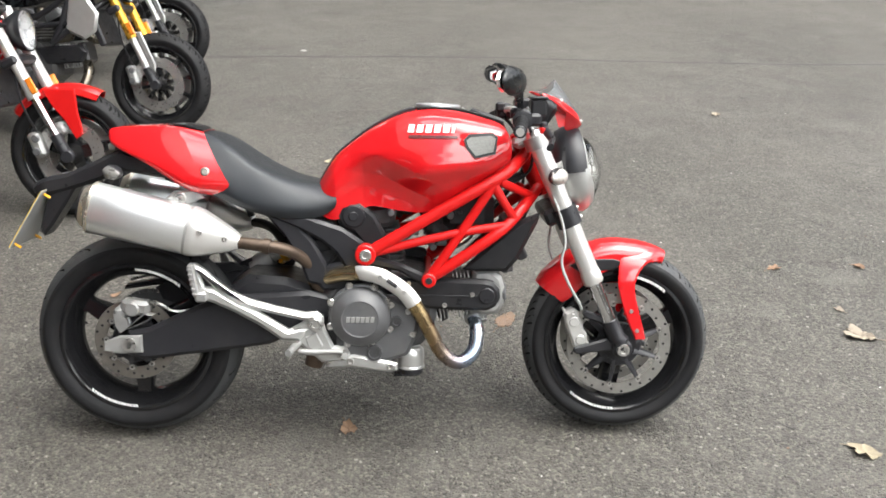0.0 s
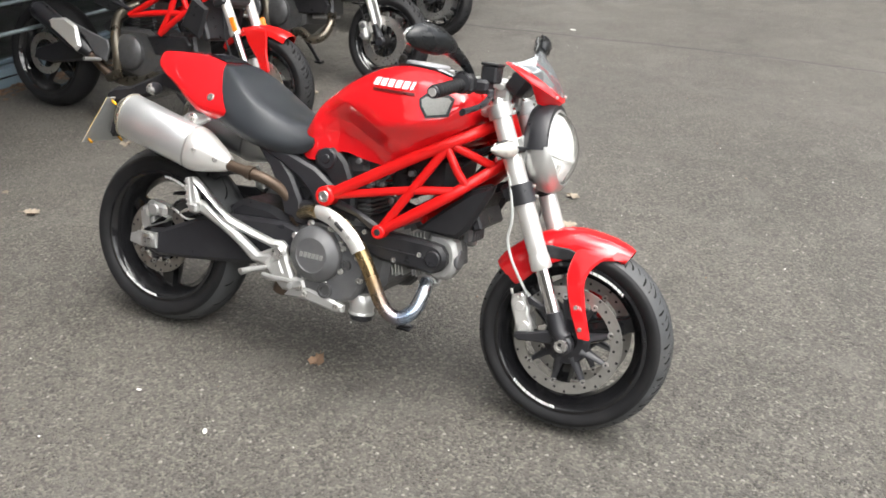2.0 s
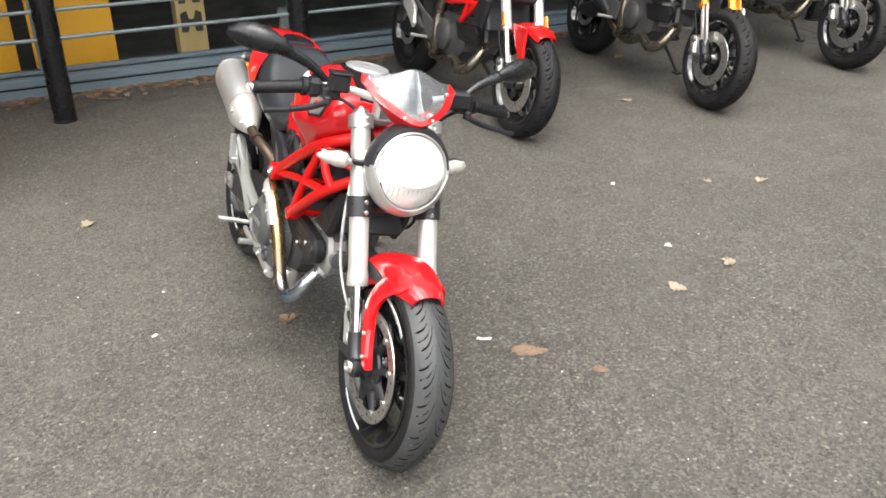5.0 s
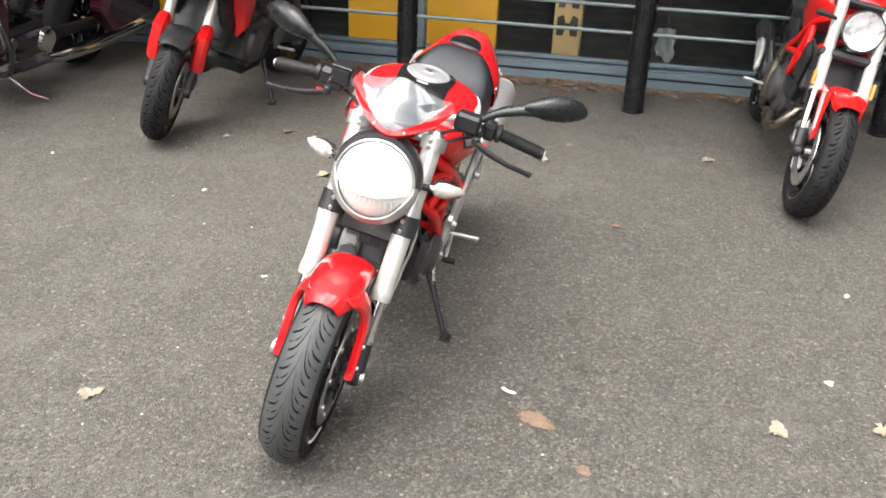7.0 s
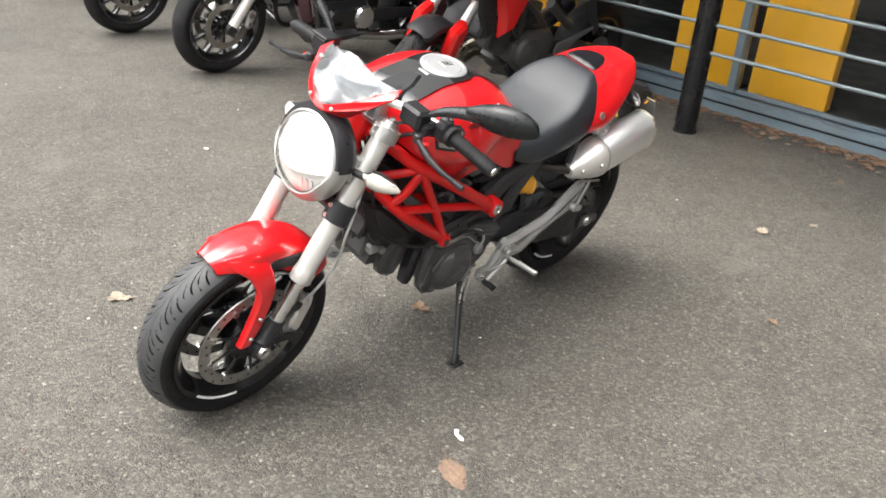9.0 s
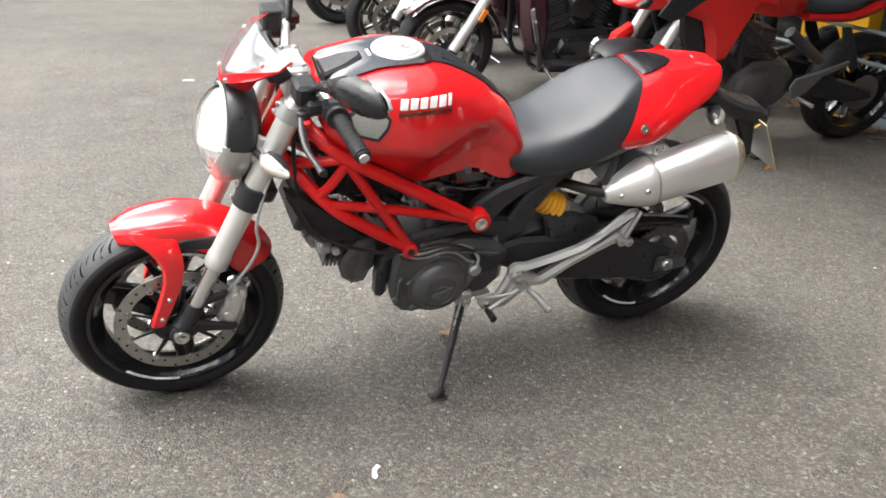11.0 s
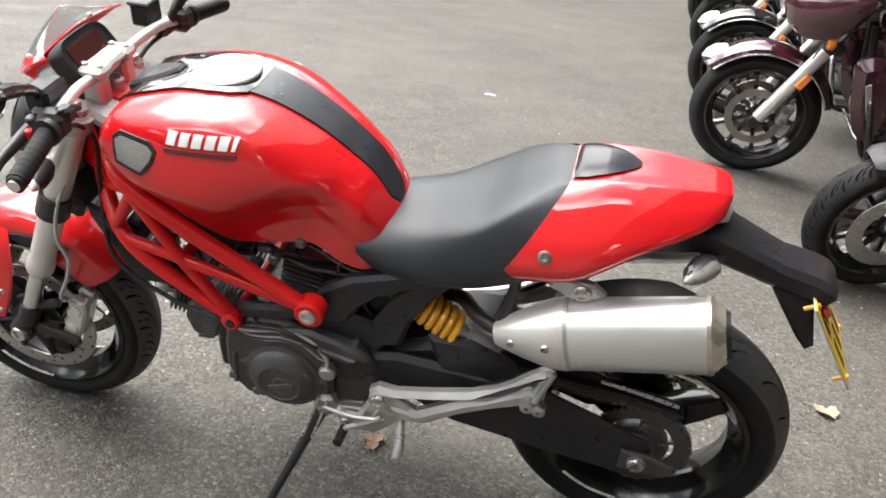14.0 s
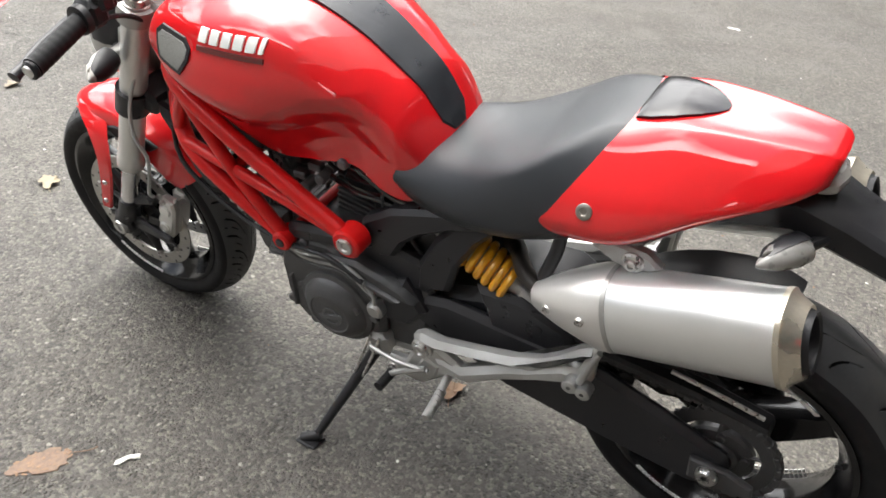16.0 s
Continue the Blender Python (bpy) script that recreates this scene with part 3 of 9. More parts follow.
for k in range(4):
    bm = bmesh.new()
    z = 0.24 + 0.2 * k
    slab(bm, [(0.30, z), (0.345, z), (0.36, z + 0.05), (0.39, z + 0.05), (0.40, z), (0.45, z), (0.45, z + 0.13), (0.41, z + 0.15), (0.39, z + 0.09), (0.36, z + 0.09), (0.345, z + 0.15), (0.30, z + 0.13)], -3.159, -3.155, 0.001, "yz")
    part("print", bm, PRINT_BLACK, carton)
cloth = tagged(new("hanging_cloth"), "pale grey cloth hung behind the shop window", "cloth")
bm = bmesh.new()
rows = []
for i in range(9):
    u = i / 8
    rows.append([(-3.2 + 0.02 * math.sin(u * 9 + j), 1.02 + 0.13 * u + 0.01 * math.sin(j * 2.1), 0.12 + 0.03 * math.sin(u * 7) * (1 - j / 6) + 0.22 * j / 6) for j in range(7)])
rows += [[(p[0] - 0.008, p[1], p[2]) for p in r] for r in rows[::-1]]
ring_faces(bm, rows, False)
part("fold", bm, TWINE, cloth)
bm = bmesh.new()
tube(bm, [(-3.2, 1.085, 0.33), (-3.2, 1.085, 3.07)], 0.003, 6, 1)
part("cord", bm, TWINE, cloth)


# ---- wheels ----
def tyre_bm(R, W, rr, seg=64, grooves=0, seed=1.0):
    """A road tyre: bulged walls and a round crown; grooves: how many curved cuts run round each half of the tread."""
    h = R - rr
    prof = curve([(rr - 0.004, -0.36 * W, 0), (rr + 0.22 * h, -0.47 * W, 0), (rr + 0.45 * h, -0.5 * W, 0), (R - 0.40 * h, -0.455 * W, 0), (R - 0.15 * h, -0.28 * W, 0),
                  (R, 0, 0), (R - 0.15 * h, 0.28 * W, 0), (R - 0.40 * h, 0.455 * W, 0), (rr + 0.45 * h, 0.5 * W, 0), (rr + 0.22 * h, 0.47 * W, 0), (rr - 0.004, 0.36 * W, 0)], 6 if grooves else 2)
    bm = bmesh.new()
    vs = []
    per = seg // grooves if grooves else 1
    for i in range(seg):
        row = []
        for q in prof:
            r, y = q.x, q.y
            th = 2 * math.pi * i / seg
            if grooves:
                # the grid is swept back towards the shoulders, so that the cuts follow its lines
                v = min(1.0, abs(y) / (0.46 * W)) if r > R - 0.52 * h else 1.0
                th -= 2 * math.pi / grooves * 1.15 * (1 - math.exp(-v / 0.2))
                if r > R - 0.44 * h and v > 0.05:
                    k = (i + (per // 2 if y > 0 else 0)) % per
                    if k <= 1 and 0.08 < v < 0.66:
                        r -= 0.006
                    elif k in (per // 2, per // 2 + 1) and 0.42 < v < (0.80 if W < 0.14 else 0.70):
                        r -= 0.005
                    elif W < 0.14 and k in (per // 4, 3 * per // 4) and 0.30 < v < 0.55:
                        r -= 0.004
                    elif W < 0.14 and k == per // 4 and 0.66 < v < 0.82:
                        r -= 0.004
            row.append(bm.verts.new((r * math.cos(th), y, r * math.sin(th))))
        vs.append(row)
    m = len(prof)
    for i in range(seg):
        a, b = vs[i], vs[(i + 1) % seg]
        for j in range(m - 1):
            bm.faces.new((a[j], a[j + 1], b[j + 1], b[j]))
    return bm


def rim_bm(rr, W, seg=64):
    bm = bmesh.new()
    w = 0.40 * W
    prof = [(rr + 0.004, -w), (rr + 0.006, -w - 0.006), (rr - 0.004, -w - 0.008), (rr - 0.012, -w), (rr - 0.02, -0.7 * w), (rr - 0.036, -0.35 * w), (rr - 0.038, 0.35 * w),
            (rr - 0.02, 0.7 * w), (rr - 0.012, w), (rr - 0.004, w + 0.008), (rr + 0.006, w + 0.006), (rr + 0.004, w)]
    return lathe(bm, prof, seg)


def spoke_bm(ang, r0, r1, w0, w1, t0, t1):
    """One hollow-backed cast spoke from hub to rim."""
    bm = bmesh.new()
    rows = []
    for f in (0.0, 0.25, 0.6, 0.85, 1.0):
        r = r0 + (r1 - r0) * f
        w = w0 + (w1 - w0) * (f - 0.35 * math.sin(math.pi * f)) + (0.012 if f == 1 else 0)
        t = t0 + (t1 - t0) * f
        rows.append([(r, -t, -w * 0.8), (r, -t * 0.4, -w), (r, t * 0.4, -w), (r, t, -w * 0.8), (r, t, w * 0.8), (r, t * 0.4, w), (r, -t * 0.4, w), (r, -t, w * 0.8)])
    ring_faces(bm, rows)
    bmesh.ops.rotate(bm, verts=bm.verts, matrix=Matrix.Rotation(-ang, 3, "Y"))
    return bm


def disc_bm(r0, r1, t, seg=96, wave=0.0):
    bm = bmesh.new()
    vs = []
    for i in range(seg):
        th = 2 * math.pi * i / seg
        ro = r1 - wave * (0.5 + 0.5 * math.cos(th * 10))
        vs.append([bm.verts.new((r * math.cos(th), y, r * math.sin(th))) for r, y in ((r0, -t), (ro - 0.001, -t), (ro, 0), (ro - 0.001, t), (r0, t))])
    for i in range(seg):
        a, b = vs[i], vs[(i + 1) % seg]
        for j in range(5):
            bm.faces.new((a[j], a[(j + 1) % 5], b[(j + 1) % 5], b[j]))
    return bm


def decal_arc(r0, r1, a0, a1, y, n, t=0.0012, slant=0.35):
    """Short slanted strokes along an arc, raised on a wheel's flank."""
    bm = bmesh.new()
    step = (a1 - a0) / n
    rng = random.Random(int(a0 * 100))
    for k in range(n):
        b0 = a0 + step * k
        b1 = b0 + step * rng.choice((0.62, 0.74, 0.86))
        sl = step * slant
        pts = [(r0, b0), (r1, b0 + sl), (r1, b1 + sl), (r0, b1)]
        ring_faces(bm, [[(r * math.cos(a), yy, r * math.sin(a)) for r, a in pts] for yy in (y - t, y + t)])
    return bm


def wheel(parent, name, at, R, W, rr, spokes, phase, discs, hero=False, rim_mat=None, tyre=None, disc_mat=None):
    """A wheel part with its tyre, spokes, hub and brake discs; discs: (inner radius, radius, y)."""
    rim_mat = rim_mat or (RIM_BLACK if hero else BLACK_GLOSS)
    w = part(name, rim_bm(rr, W, 72 if hero else 48), rim_mat, parent, at=at)
    if tyre is None:
        cut = hero or W < 0.126
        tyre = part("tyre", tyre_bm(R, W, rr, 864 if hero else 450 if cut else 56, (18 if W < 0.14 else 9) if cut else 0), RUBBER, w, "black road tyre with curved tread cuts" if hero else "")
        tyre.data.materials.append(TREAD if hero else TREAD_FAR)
        lim = R - 0.36 * (R - rr)
        for p in tyre.data.polygons:
            c = p.center
            if math.hypot(c.x, c.z) > lim:
                p.material_index = 1
        # sunken faces take the groove tone, with recess shade in its colour
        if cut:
            tyre.data.materials.append(GROOVE_SHADE)
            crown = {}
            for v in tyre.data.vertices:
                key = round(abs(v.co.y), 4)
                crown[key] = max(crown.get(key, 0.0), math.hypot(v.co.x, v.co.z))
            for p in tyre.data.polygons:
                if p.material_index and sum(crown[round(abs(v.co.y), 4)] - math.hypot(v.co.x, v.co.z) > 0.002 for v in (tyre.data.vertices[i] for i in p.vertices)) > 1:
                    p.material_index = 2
    else:
        same(tyre, w)
    for k in range(spokes):
        a = phase + 2 * math.pi * k / spokes
        thick = spokes <= 5
        part("spoke", spoke_bm(a, 0.03, rr - 0.026, 0.034 if thick else 0.012, 0.019 if thick else 0.011, 0.034, 0.020), rim_mat, w)
    bm = bmesh.new()
    lathe(bm, [(0.012, -0.075), (0.03, -0.075), (0.04, -0.05), (0.05, -0.035), (0.05, 0.035), (0.04, 0.05), (0.03, 0.075), (0.012, 0.075)], 28)
    part("hub", bm, rim_mat, w)
    for r0, r1, y in discs:
        d = part("brake_disc", disc_bm(r0, r1, 0.0025), (DISC_DULL if len(discs) == 1 else DISC_WORN) if hero else disc_mat or DISC, w, at=(0, y, 0))
        if hero:
            # drilled holes drawn as small black discs, dark by colour alone
            bm = bmesh.new()
            for k in range(30):
                a = 2 * math.pi * k / 30
                r = r0 + (r1 - r0) * (0.3, 0.55, 0.8)[k % 3]
                drum(bm, (r * math.cos(a), 0, r * math.sin(a)), 0.0042, -0.0029, 0.0029, 8, 0.0003)
            tagged(part("hole_disc", bm, BLACK_PL, d), kind="stuff")
            bm = bmesh.new()
            n = 9
            spokes_bm = bmesh.new()
            studs = bmesh.new()
            for k in range(n):
                a = 2 * math.pi * (k + 0.5) / n
                c, s = math.cos(a), math.sin(a)
                tube(spokes_bm, [(0.050 * c, 0, 0.050 * s), (0.075 * c, 0, 0.075 * s), ((r0 - 0.01) * c, 0, (r0 - 0.01) * s), ((r0 + 0.006) * c, 0, (r0 + 0.006) * s)], [0.020, 0.013, 0.0085, 0.010], 8, 1, 0.35)
                lathe(studs, [(0.0035, -0.007), (0.0085, -0.007), (0.0085, 0.007), (0.0035, 0.007)], 12, ((r0 + 0.002) * c, 0, (r0 + 0.002) * s), closed=True)
            lathe(bm, [(0.03, -0.006), (0.066, -0.006), (0.070, 0), (0.066, 0.006), (0.03, 0.006)], 30)
            part("disc_carrier", bm, BLACK_SATIN, d)
            parts("carrier_arm", spokes_bm, BLACK_SATIN, d)
            parts("disc_stud", studs, STEEL, d)
    return w, tyre


SMOKE_LENS = mat("grey_signal_lens", (0.20, 0.195, 0.185), 0.3, 0.0, 0.15, 60, coat=0.25)
SIGNAL_LENS = mat("clear_signal_lens", (0.40, 0.385, 0.35), 0.32, 0.0, 0.15, 60, coat=0.25)

# ---- the red motorcycle ----
LEAN = 13.86
hero = placed("motorcycle", "red naked motorcycle with trellis frame parked on its side stand", "motorcycle", pose(0, 0, 0, -LEAN, 0, 0), "")
FA, RA = Vector((1.45, 0, 0.2898)), Vector((0.0, -0.004, 0.3085))

fw, _ = wheel(hero, "front_wheel", FA, 0.2885, 0.125, 0.219, 3, radians(24), [(0.127, 0.160, -0.064), (0.127, 0.160, 0.064)], True)
rw, _ = wheel(hero, "rear_wheel", RA, 0.3085, 0.158, 0.222, 3, radians(150), [(0.085, 0.1225, -0.075)], True)
for w, wd in ((fw, 0.125), (rw, 0.158)):
    for s in (-1, 1):
        y = s * (0.40 * wd + 0.0085)
        for a in ((50, 88), (228, 268)) if s < 0 else ((88, 128), (272, 312)):
            part("rim_decal", decal_arc(0.2075, 0.2145, radians(a[0]), radians(a[1]), y, 17), WHITE, w, "white worn lettering strokes on the black rim")
bm = bmesh.new()
tube(bm, [(-0.205, 0.03, 0.02), (-0.18, 0.035, 0.02)], 0.004, 8, 1)
part("valve", bm, BLACK_PL, rw)

# tank
TANK = [
    [(0.545, 0, 0.775), (0.545, 0.035, 0.774), (0.547, 0.065, 0.766), (0.55, 0.088, 0.754), (0.553, 0.1, 0.742), (0.556, 0.105, 0.73), (0.556, 0.106, 0.715), (0.556, 0.107, 0.702), (0.556, 0.107, 0.69)],
    [(0.592, 0, 0.85), (0.592, 0.045, 0.849), (0.592, 0.08, 0.838), (0.592, 0.107, 0.818), (0.592, 0.12, 0.795), (0.592, 0.124, 0.765), (0.592, 0.122, 0.735), (0.592, 0.121, 0.705), (0.592, 0.12, 0.678)],
    [(0.64, 0, 0.893), (0.64, 0.05, 0.892), (0.64, 0.088, 0.882), (0.64, 0.118, 0.86), (0.64, 0.135, 0.832), (0.64, 0.135, 0.79), (0.64, 0.128, 0.755), (0.64, 0.126, 0.72), (0.64, 0.125, 0.69)],
    [(0.70, 0, 0.937), (0.70, 0.05, 0.936), (0.70, 0.095, 0.926), (0.70, 0.13, 0.902), (0.70, 0.152, 0.868), (0.70, 0.15, 0.828), (0.70, 0.139, 0.79), (0.70, 0.131, 0.755), (0.70, 0.127, 0.718)],
    [(0.78, 0, 0.977), (0.78, 0.052, 0.976), (0.78, 0.105, 0.967), (0.78, 0.148, 0.943), (0.78, 0.171, 0.90), (0.78, 0.178, 0.855), (0.78, 0.166, 0.803), (0.78, 0.148, 0.76), (0.78, 0.137, 0.708)],
    [(0.86, 0, 0.996), (0.86, 0.055, 0.995), (0.86, 0.112, 0.985), (0.86, 0.16, 0.958), (0.86, 0.181, 0.912), (0.86, 0.194, 0.868), (0.86, 0.198, 0.822), (0.86, 0.170, 0.772), (0.86, 0.149, 0.705)],
    [(0.94, 0, 0.993), (0.94, 0.058, 0.992), (0.94, 0.115, 0.982), (0.94, 0.163, 0.957), (0.94, 0.184, 0.915), (0.94, 0.197, 0.872), (0.94, 0.202, 0.835), (0.94, 0.180, 0.798), (0.94, 0.155, 0.755)],
    [(1.02, 0, 0.972), (1.02, 0.058, 0.973), (1.02, 0.11, 0.967), (1.02, 0.152, 0.947), (1.02, 0.171, 0.914), (1.02, 0.184, 0.88), (1.02, 0.189, 0.85), (1.02, 0.177, 0.824), (1.02, 0.151, 0.80)],
    [(1.075, 0, 0.948), (1.075, 0.055, 0.952), (1.075, 0.1, 0.951), (1.078, 0.138, 0.938), (1.082, 0.16, 0.91), (1.084, 0.165, 0.885), (1.084, 0.162, 0.865), (1.082, 0.155, 0.85), (1.08, 0.145, 0.838)],
    [(1.098, 0, 0.915), (1.098, 0.05, 0.92), (1.098, 0.09, 0.922), (1.1, 0.125, 0.915), (1.1, 0.145, 0.9), (1.1, 0.15, 0.885), (1.1, 0.147, 0.872), (1.1, 0.14, 0.862), (1.1, 0.13, 0.856)],
]
tank_bm = shell(bmesh.new(), TANK, 16, 18)
# the knee recess: below a crease the flank turns inward
for v in tank_bm.verts:
    x, z = v.co.x, v.co.z
    zc = 0.868 - 0.50 * (x - 0.735) if x > 0.735 else 0.868 + 0.12 * (0.735 - x)
    fade = max(0.0, min(1.0, (x - 0.60) / 0.08)) * max(0.0, min(1.0, (0.96 - x) / 0.14))
    d = zc - z
    inset = 0.32 * max(0.0, min(d, 0.06)) * max(0.0, min(1.0, (0.20 - d) / 0.10))
    if abs(v.co.y) > 0.05:
        v.co.y -= math.copysign(fade * inset, v.co.y)
tank_ref = tank_bm.copy()
tank = part("fuel_tank", tank_bm, RED, hero, "glossy red fuel tank with a black centre strip", sharp=60)
bm = drape(tank_ref, [(0.547, -0.018), (0.56, -0.036), (0.62, -0.042), (0.70, -0.046), (0.79, -0.052), (0.83, -0.056), (0.83, 0.056), (0.79, 0.052), (0.70, 0.046), (0.62, 0.042), (0.56, 0.036), (0.547, 0.018)], 1, 0.001, 0.002, 10, True)
part("centre_strip", bm, STRIP, tank, "black strip down the back of the tank")
bm = drape(tank_ref, [(0.822, -0.04), (0.83, -0.062), (0.86, -0.078), (0.90, -0.083), (0.97, -0.078), (1.03, -0.082), (1.085, -0.084), (1.088, -0.03), (1.088, 0.03), (1.085, 0.084), (1.03, 0.082), (0.97, 0.078), (0.90, 0.083), (0.86, 0.078), (0.83, 0.062), (0.822, 0.04)], 1, 0.001, 0.0028, 8, True)
panel = part("top_panel", bm, BLACK_GLOSS, tank, "glossy black panel round the filler")
bm = bmesh.new()
for x, y in ((0.835, 0.045), (0.835, -0.045), (0.90, 0.074), (0.90, -0.074), (0.98, 0.07), (0.98, -0.07), (1.05, 0.072), (1.05, -0.072)):
    drum(bm, (x, y, 0.987 - max(0, x - 0.9) * 0.28 - (0.012 if x > 0.86 else 0.0)), 0.005, -0.004, 0.0095, 10, 0.001, "z")
parts("panel_screw", bm, STEEL, panel)
tiltc = Matrix.Rotation(radians(2), 4, "Y")
bm = bmesh.new()
lathe(bm, [(0.0, 0.0048), (0.050, 0.0048), (0.0515, 0.0032), (0.0535, 0.0032), (0.055, 0.0046), (0.063, 0.0040), (0.066, 0.001), (0.066, -0.004)], 56, (0, 0, 0), "z")
cap_part = part("filler_cap", bm, POLISHED, tank, "round silver filler cap", at=Matrix.Translation((0.895, 0, 1.0010)) @ tiltc)
bm = bmesh.new()
block(bm, (-0.008, 0, 0.0052), (0.034, 0.024, 0.0024), 0.001)
part("lock_flap", bm, STEEL, cap_part)
bm = drape(tank_ref, [(0.966, -0.017), (0.966, 0.017), (0.973, 0.017), (0.973, -0.017)], 1, 0.0030, 0.0020, 4, True)
part("panel_label", bm, PLATE_BACK, panel, "small pale printed label")
bm = bmesh.new()
slab(bm, [(0.985, -0.014), (0.985, 0.014), (1.03, 0.034), (1.088, 0.042), (1.088, -0.042), (1.03, -0.034)], 0.958, 0.979, 0.006, "xy")
bmesh.ops.rotate(bm, cent=(1.04, 0, 0.97), verts=bm.verts, matrix=Matrix.Rotation(radians(19), 3, "Y"))
part("intake_scoop", bm, BLACK_PL, tank)
for s in (-1, 1):
    bm = drape(tank_ref, [(1.058, 0.922), (1.043, 0.933), (0.977, 0.929), (0.962, 0.914), (0.968, 0.893), (0.992, 0.864), (1.052, 0.875)], s, 0.0003, 0.0010, 8)
    f = part("vent_frame", bm, BLACK_PL, tank)
    bm = drape(tank_ref, [(1.052, 0.917), (1.04, 0.925), (0.98, 0.921), (0.969, 0.912), (0.974, 0.896), (0.995, 0.871), (1.045, 0.881)], s, 0.0005, 0.0016, 8)
    part("vent_mesh", bm, MESH_GREY, f, "grey wire mesh")
    # six white block strokes of the maker's mark, and the thin dark bar below them
    xs = [0.806 + 0.0243 * k for k in range(6)]
    for k, x in enumerate(xs):
        w = 0.0172 if k < 5 else 0.0080
        z0, z1 = 0.933, 0.954
        sl = 0.004 * (1 if s < 0 else -1)
        if s > 0:
            x = 1.747 - x - w
        bm = drape(tank_ref, [(x, z0), (x + w, z0), (x + w + sl, z1), (x + sl, z1)], s, 0.0006, 0.0008, 3)
        part("brand_mark", bm, WHITE, tank)
    bm = drape(tank_ref, [(0.81, 0.918), (0.945, 0.918), (0.945, 0.9255), (0.81, 0.9255)], s, 0.0005, 0.0006, 6)
    part("model_mark", bm, DARK_DECAL, tank)

# seat and tail cowl
SEAT_SECS = [
    [(0.20, 0, 0.922), (0.20, 0.055, 0.921), (0.20, 0.074, 0.914), (0.20, 0.103, 0.891), (0.20, 0.141, 0.847), (0.205, 0.153, 0.81), (0.21, 0.143, 0.775)],
    [(0.25, 0, 0.914), (0.25, 0.060, 0.9135), (0.25, 0.084, 0.908), (0.25, 0.112, 0.885), (0.25, 0.146, 0.837), (0.252, 0.159, 0.795), (0.255, 0.150, 0.755)],
    [(0.31, 0, 0.883), (0.31, 0.072, 0.882), (0.31, 0.112, 0.876), (0.31, 0.132, 0.856), (0.31, 0.155, 0.803), (0.31, 0.162, 0.757), (0.31, 0.150, 0.728)],
    [(0.38, 0, 0.836), (0.38, 0.078, 0.835), (0.38, 0.126, 0.827), (0.38, 0.143, 0.806), (0.38, 0.156, 0.760), (0.38, 0.158, 0.722), (0.38, 0.146, 0.70)],
    [(0.47, 0, 0.794), (0.47, 0.068, 0.793), (0.47, 0.110, 0.784), (0.47, 0.132, 0.765), (0.47, 0.147, 0.733), (0.47, 0.15, 0.708), (0.47, 0.14, 0.684)],
    [(0.55, 0, 0.776), (0.55, 0.055, 0.775), (0.55, 0.090, 0.769), (0.551, 0.116, 0.754), (0.553, 0.132, 0.735), (0.555, 0.138, 0.712), (0.555, 0.13, 0.688)],
    [(0.585, 0, 0.768), (0.59, 0.046, 0.767), (0.594, 0.082, 0.762), (0.599, 0.110, 0.753), (0.603, 0.127, 0.742), (0.604, 0.133, 0.73), (0.598, 0.128, 0.714)],
]
part("seat", shell(bmesh.new(), SEAT_SECS, 5, 6), SEAT, hero, "black vinyl seat", sharp=70)
COWL = [
    [(0.222, 0, 0.922), (0.222, 0.055, 0.922), (0.226, 0.077, 0.916), (0.243, 0.110, 0.892), (0.274, 0.150, 0.843), (0.299, 0.170, 0.803), (0.310, 0.174, 0.784), (0.292, 0.169, 0.766), (0.258, 0.155, 0.752)],
    [(0.15, 0, 0.936), (0.15, 0.056, 0.936), (0.15, 0.076, 0.930), (0.155, 0.107, 0.902), (0.167, 0.147, 0.853), (0.18, 0.166, 0.814), (0.188, 0.169, 0.79), (0.186, 0.160, 0.775), (0.182, 0.142, 0.768)],
    [(0.07, 0, 0.938), (0.07, 0.050, 0.938), (0.07, 0.066, 0.933), (0.07, 0.094, 0.909), (0.072, 0.123, 0.872), (0.076, 0.134, 0.852), (0.077, 0.133, 0.841), (0.075, 0.124, 0.834), (0.074, 0.107, 0.83)],
    [(-0.005, 0, 0.935), (-0.005, 0.041, 0.935), (-0.005, 0.054, 0.930), (-0.005, 0.077, 0.910), (-0.004, 0.094, 0.887), (-0.003, 0.098, 0.876), (-0.003, 0.096, 0.870), (-0.003, 0.09, 0.867), (-0.003, 0.077, 0.864)],
    [(-0.046, 0, 0.930), (-0.046, 0.034, 0.930), (-0.045, 0.044, 0.926), (-0.043, 0.058, 0.914), (-0.041, 0.068, 0.900), (-0.040, 0.070, 0.892), (-0.040, 0.068, 0.887), (-0.040, 0.062, 0.884), (-0.040, 0.05, 0.882)],
    [(-0.060, 0, 0.921), (-0.059, 0.026, 0.921), (-0.058, 0.034, 0.918), (-0.055, 0.044, 0.911), (-0.053, 0.050, 0.902), (-0.052, 0.051, 0.896), (-0.052, 0.049, 0.891), (-0.052, 0.044, 0.888), (-0.052, 0.034, 0.886)],
]
cowl_bm = shell(bmesh.new(), COWL, 5, 7)
# open at the front, where the seat runs in under its lip
bmesh.ops.delete(cowl_bm, geom=[f for f in cowl_bm.faces if len(f.verts) > 4 and f.calc_center_median().x > 0.1], context="FACES_ONLY")
cowl_ref = cowl_bm.copy()
PAD = mat("black_pad_lacquer", (0.008, 0.008, 0.010), 0.2, 0, 0.1, 20, spec=0.35)
cowl = part("tail_cowl", cowl_bm, RED, hero, "glossy red tail cowl over the pillion seat", sharp=60)
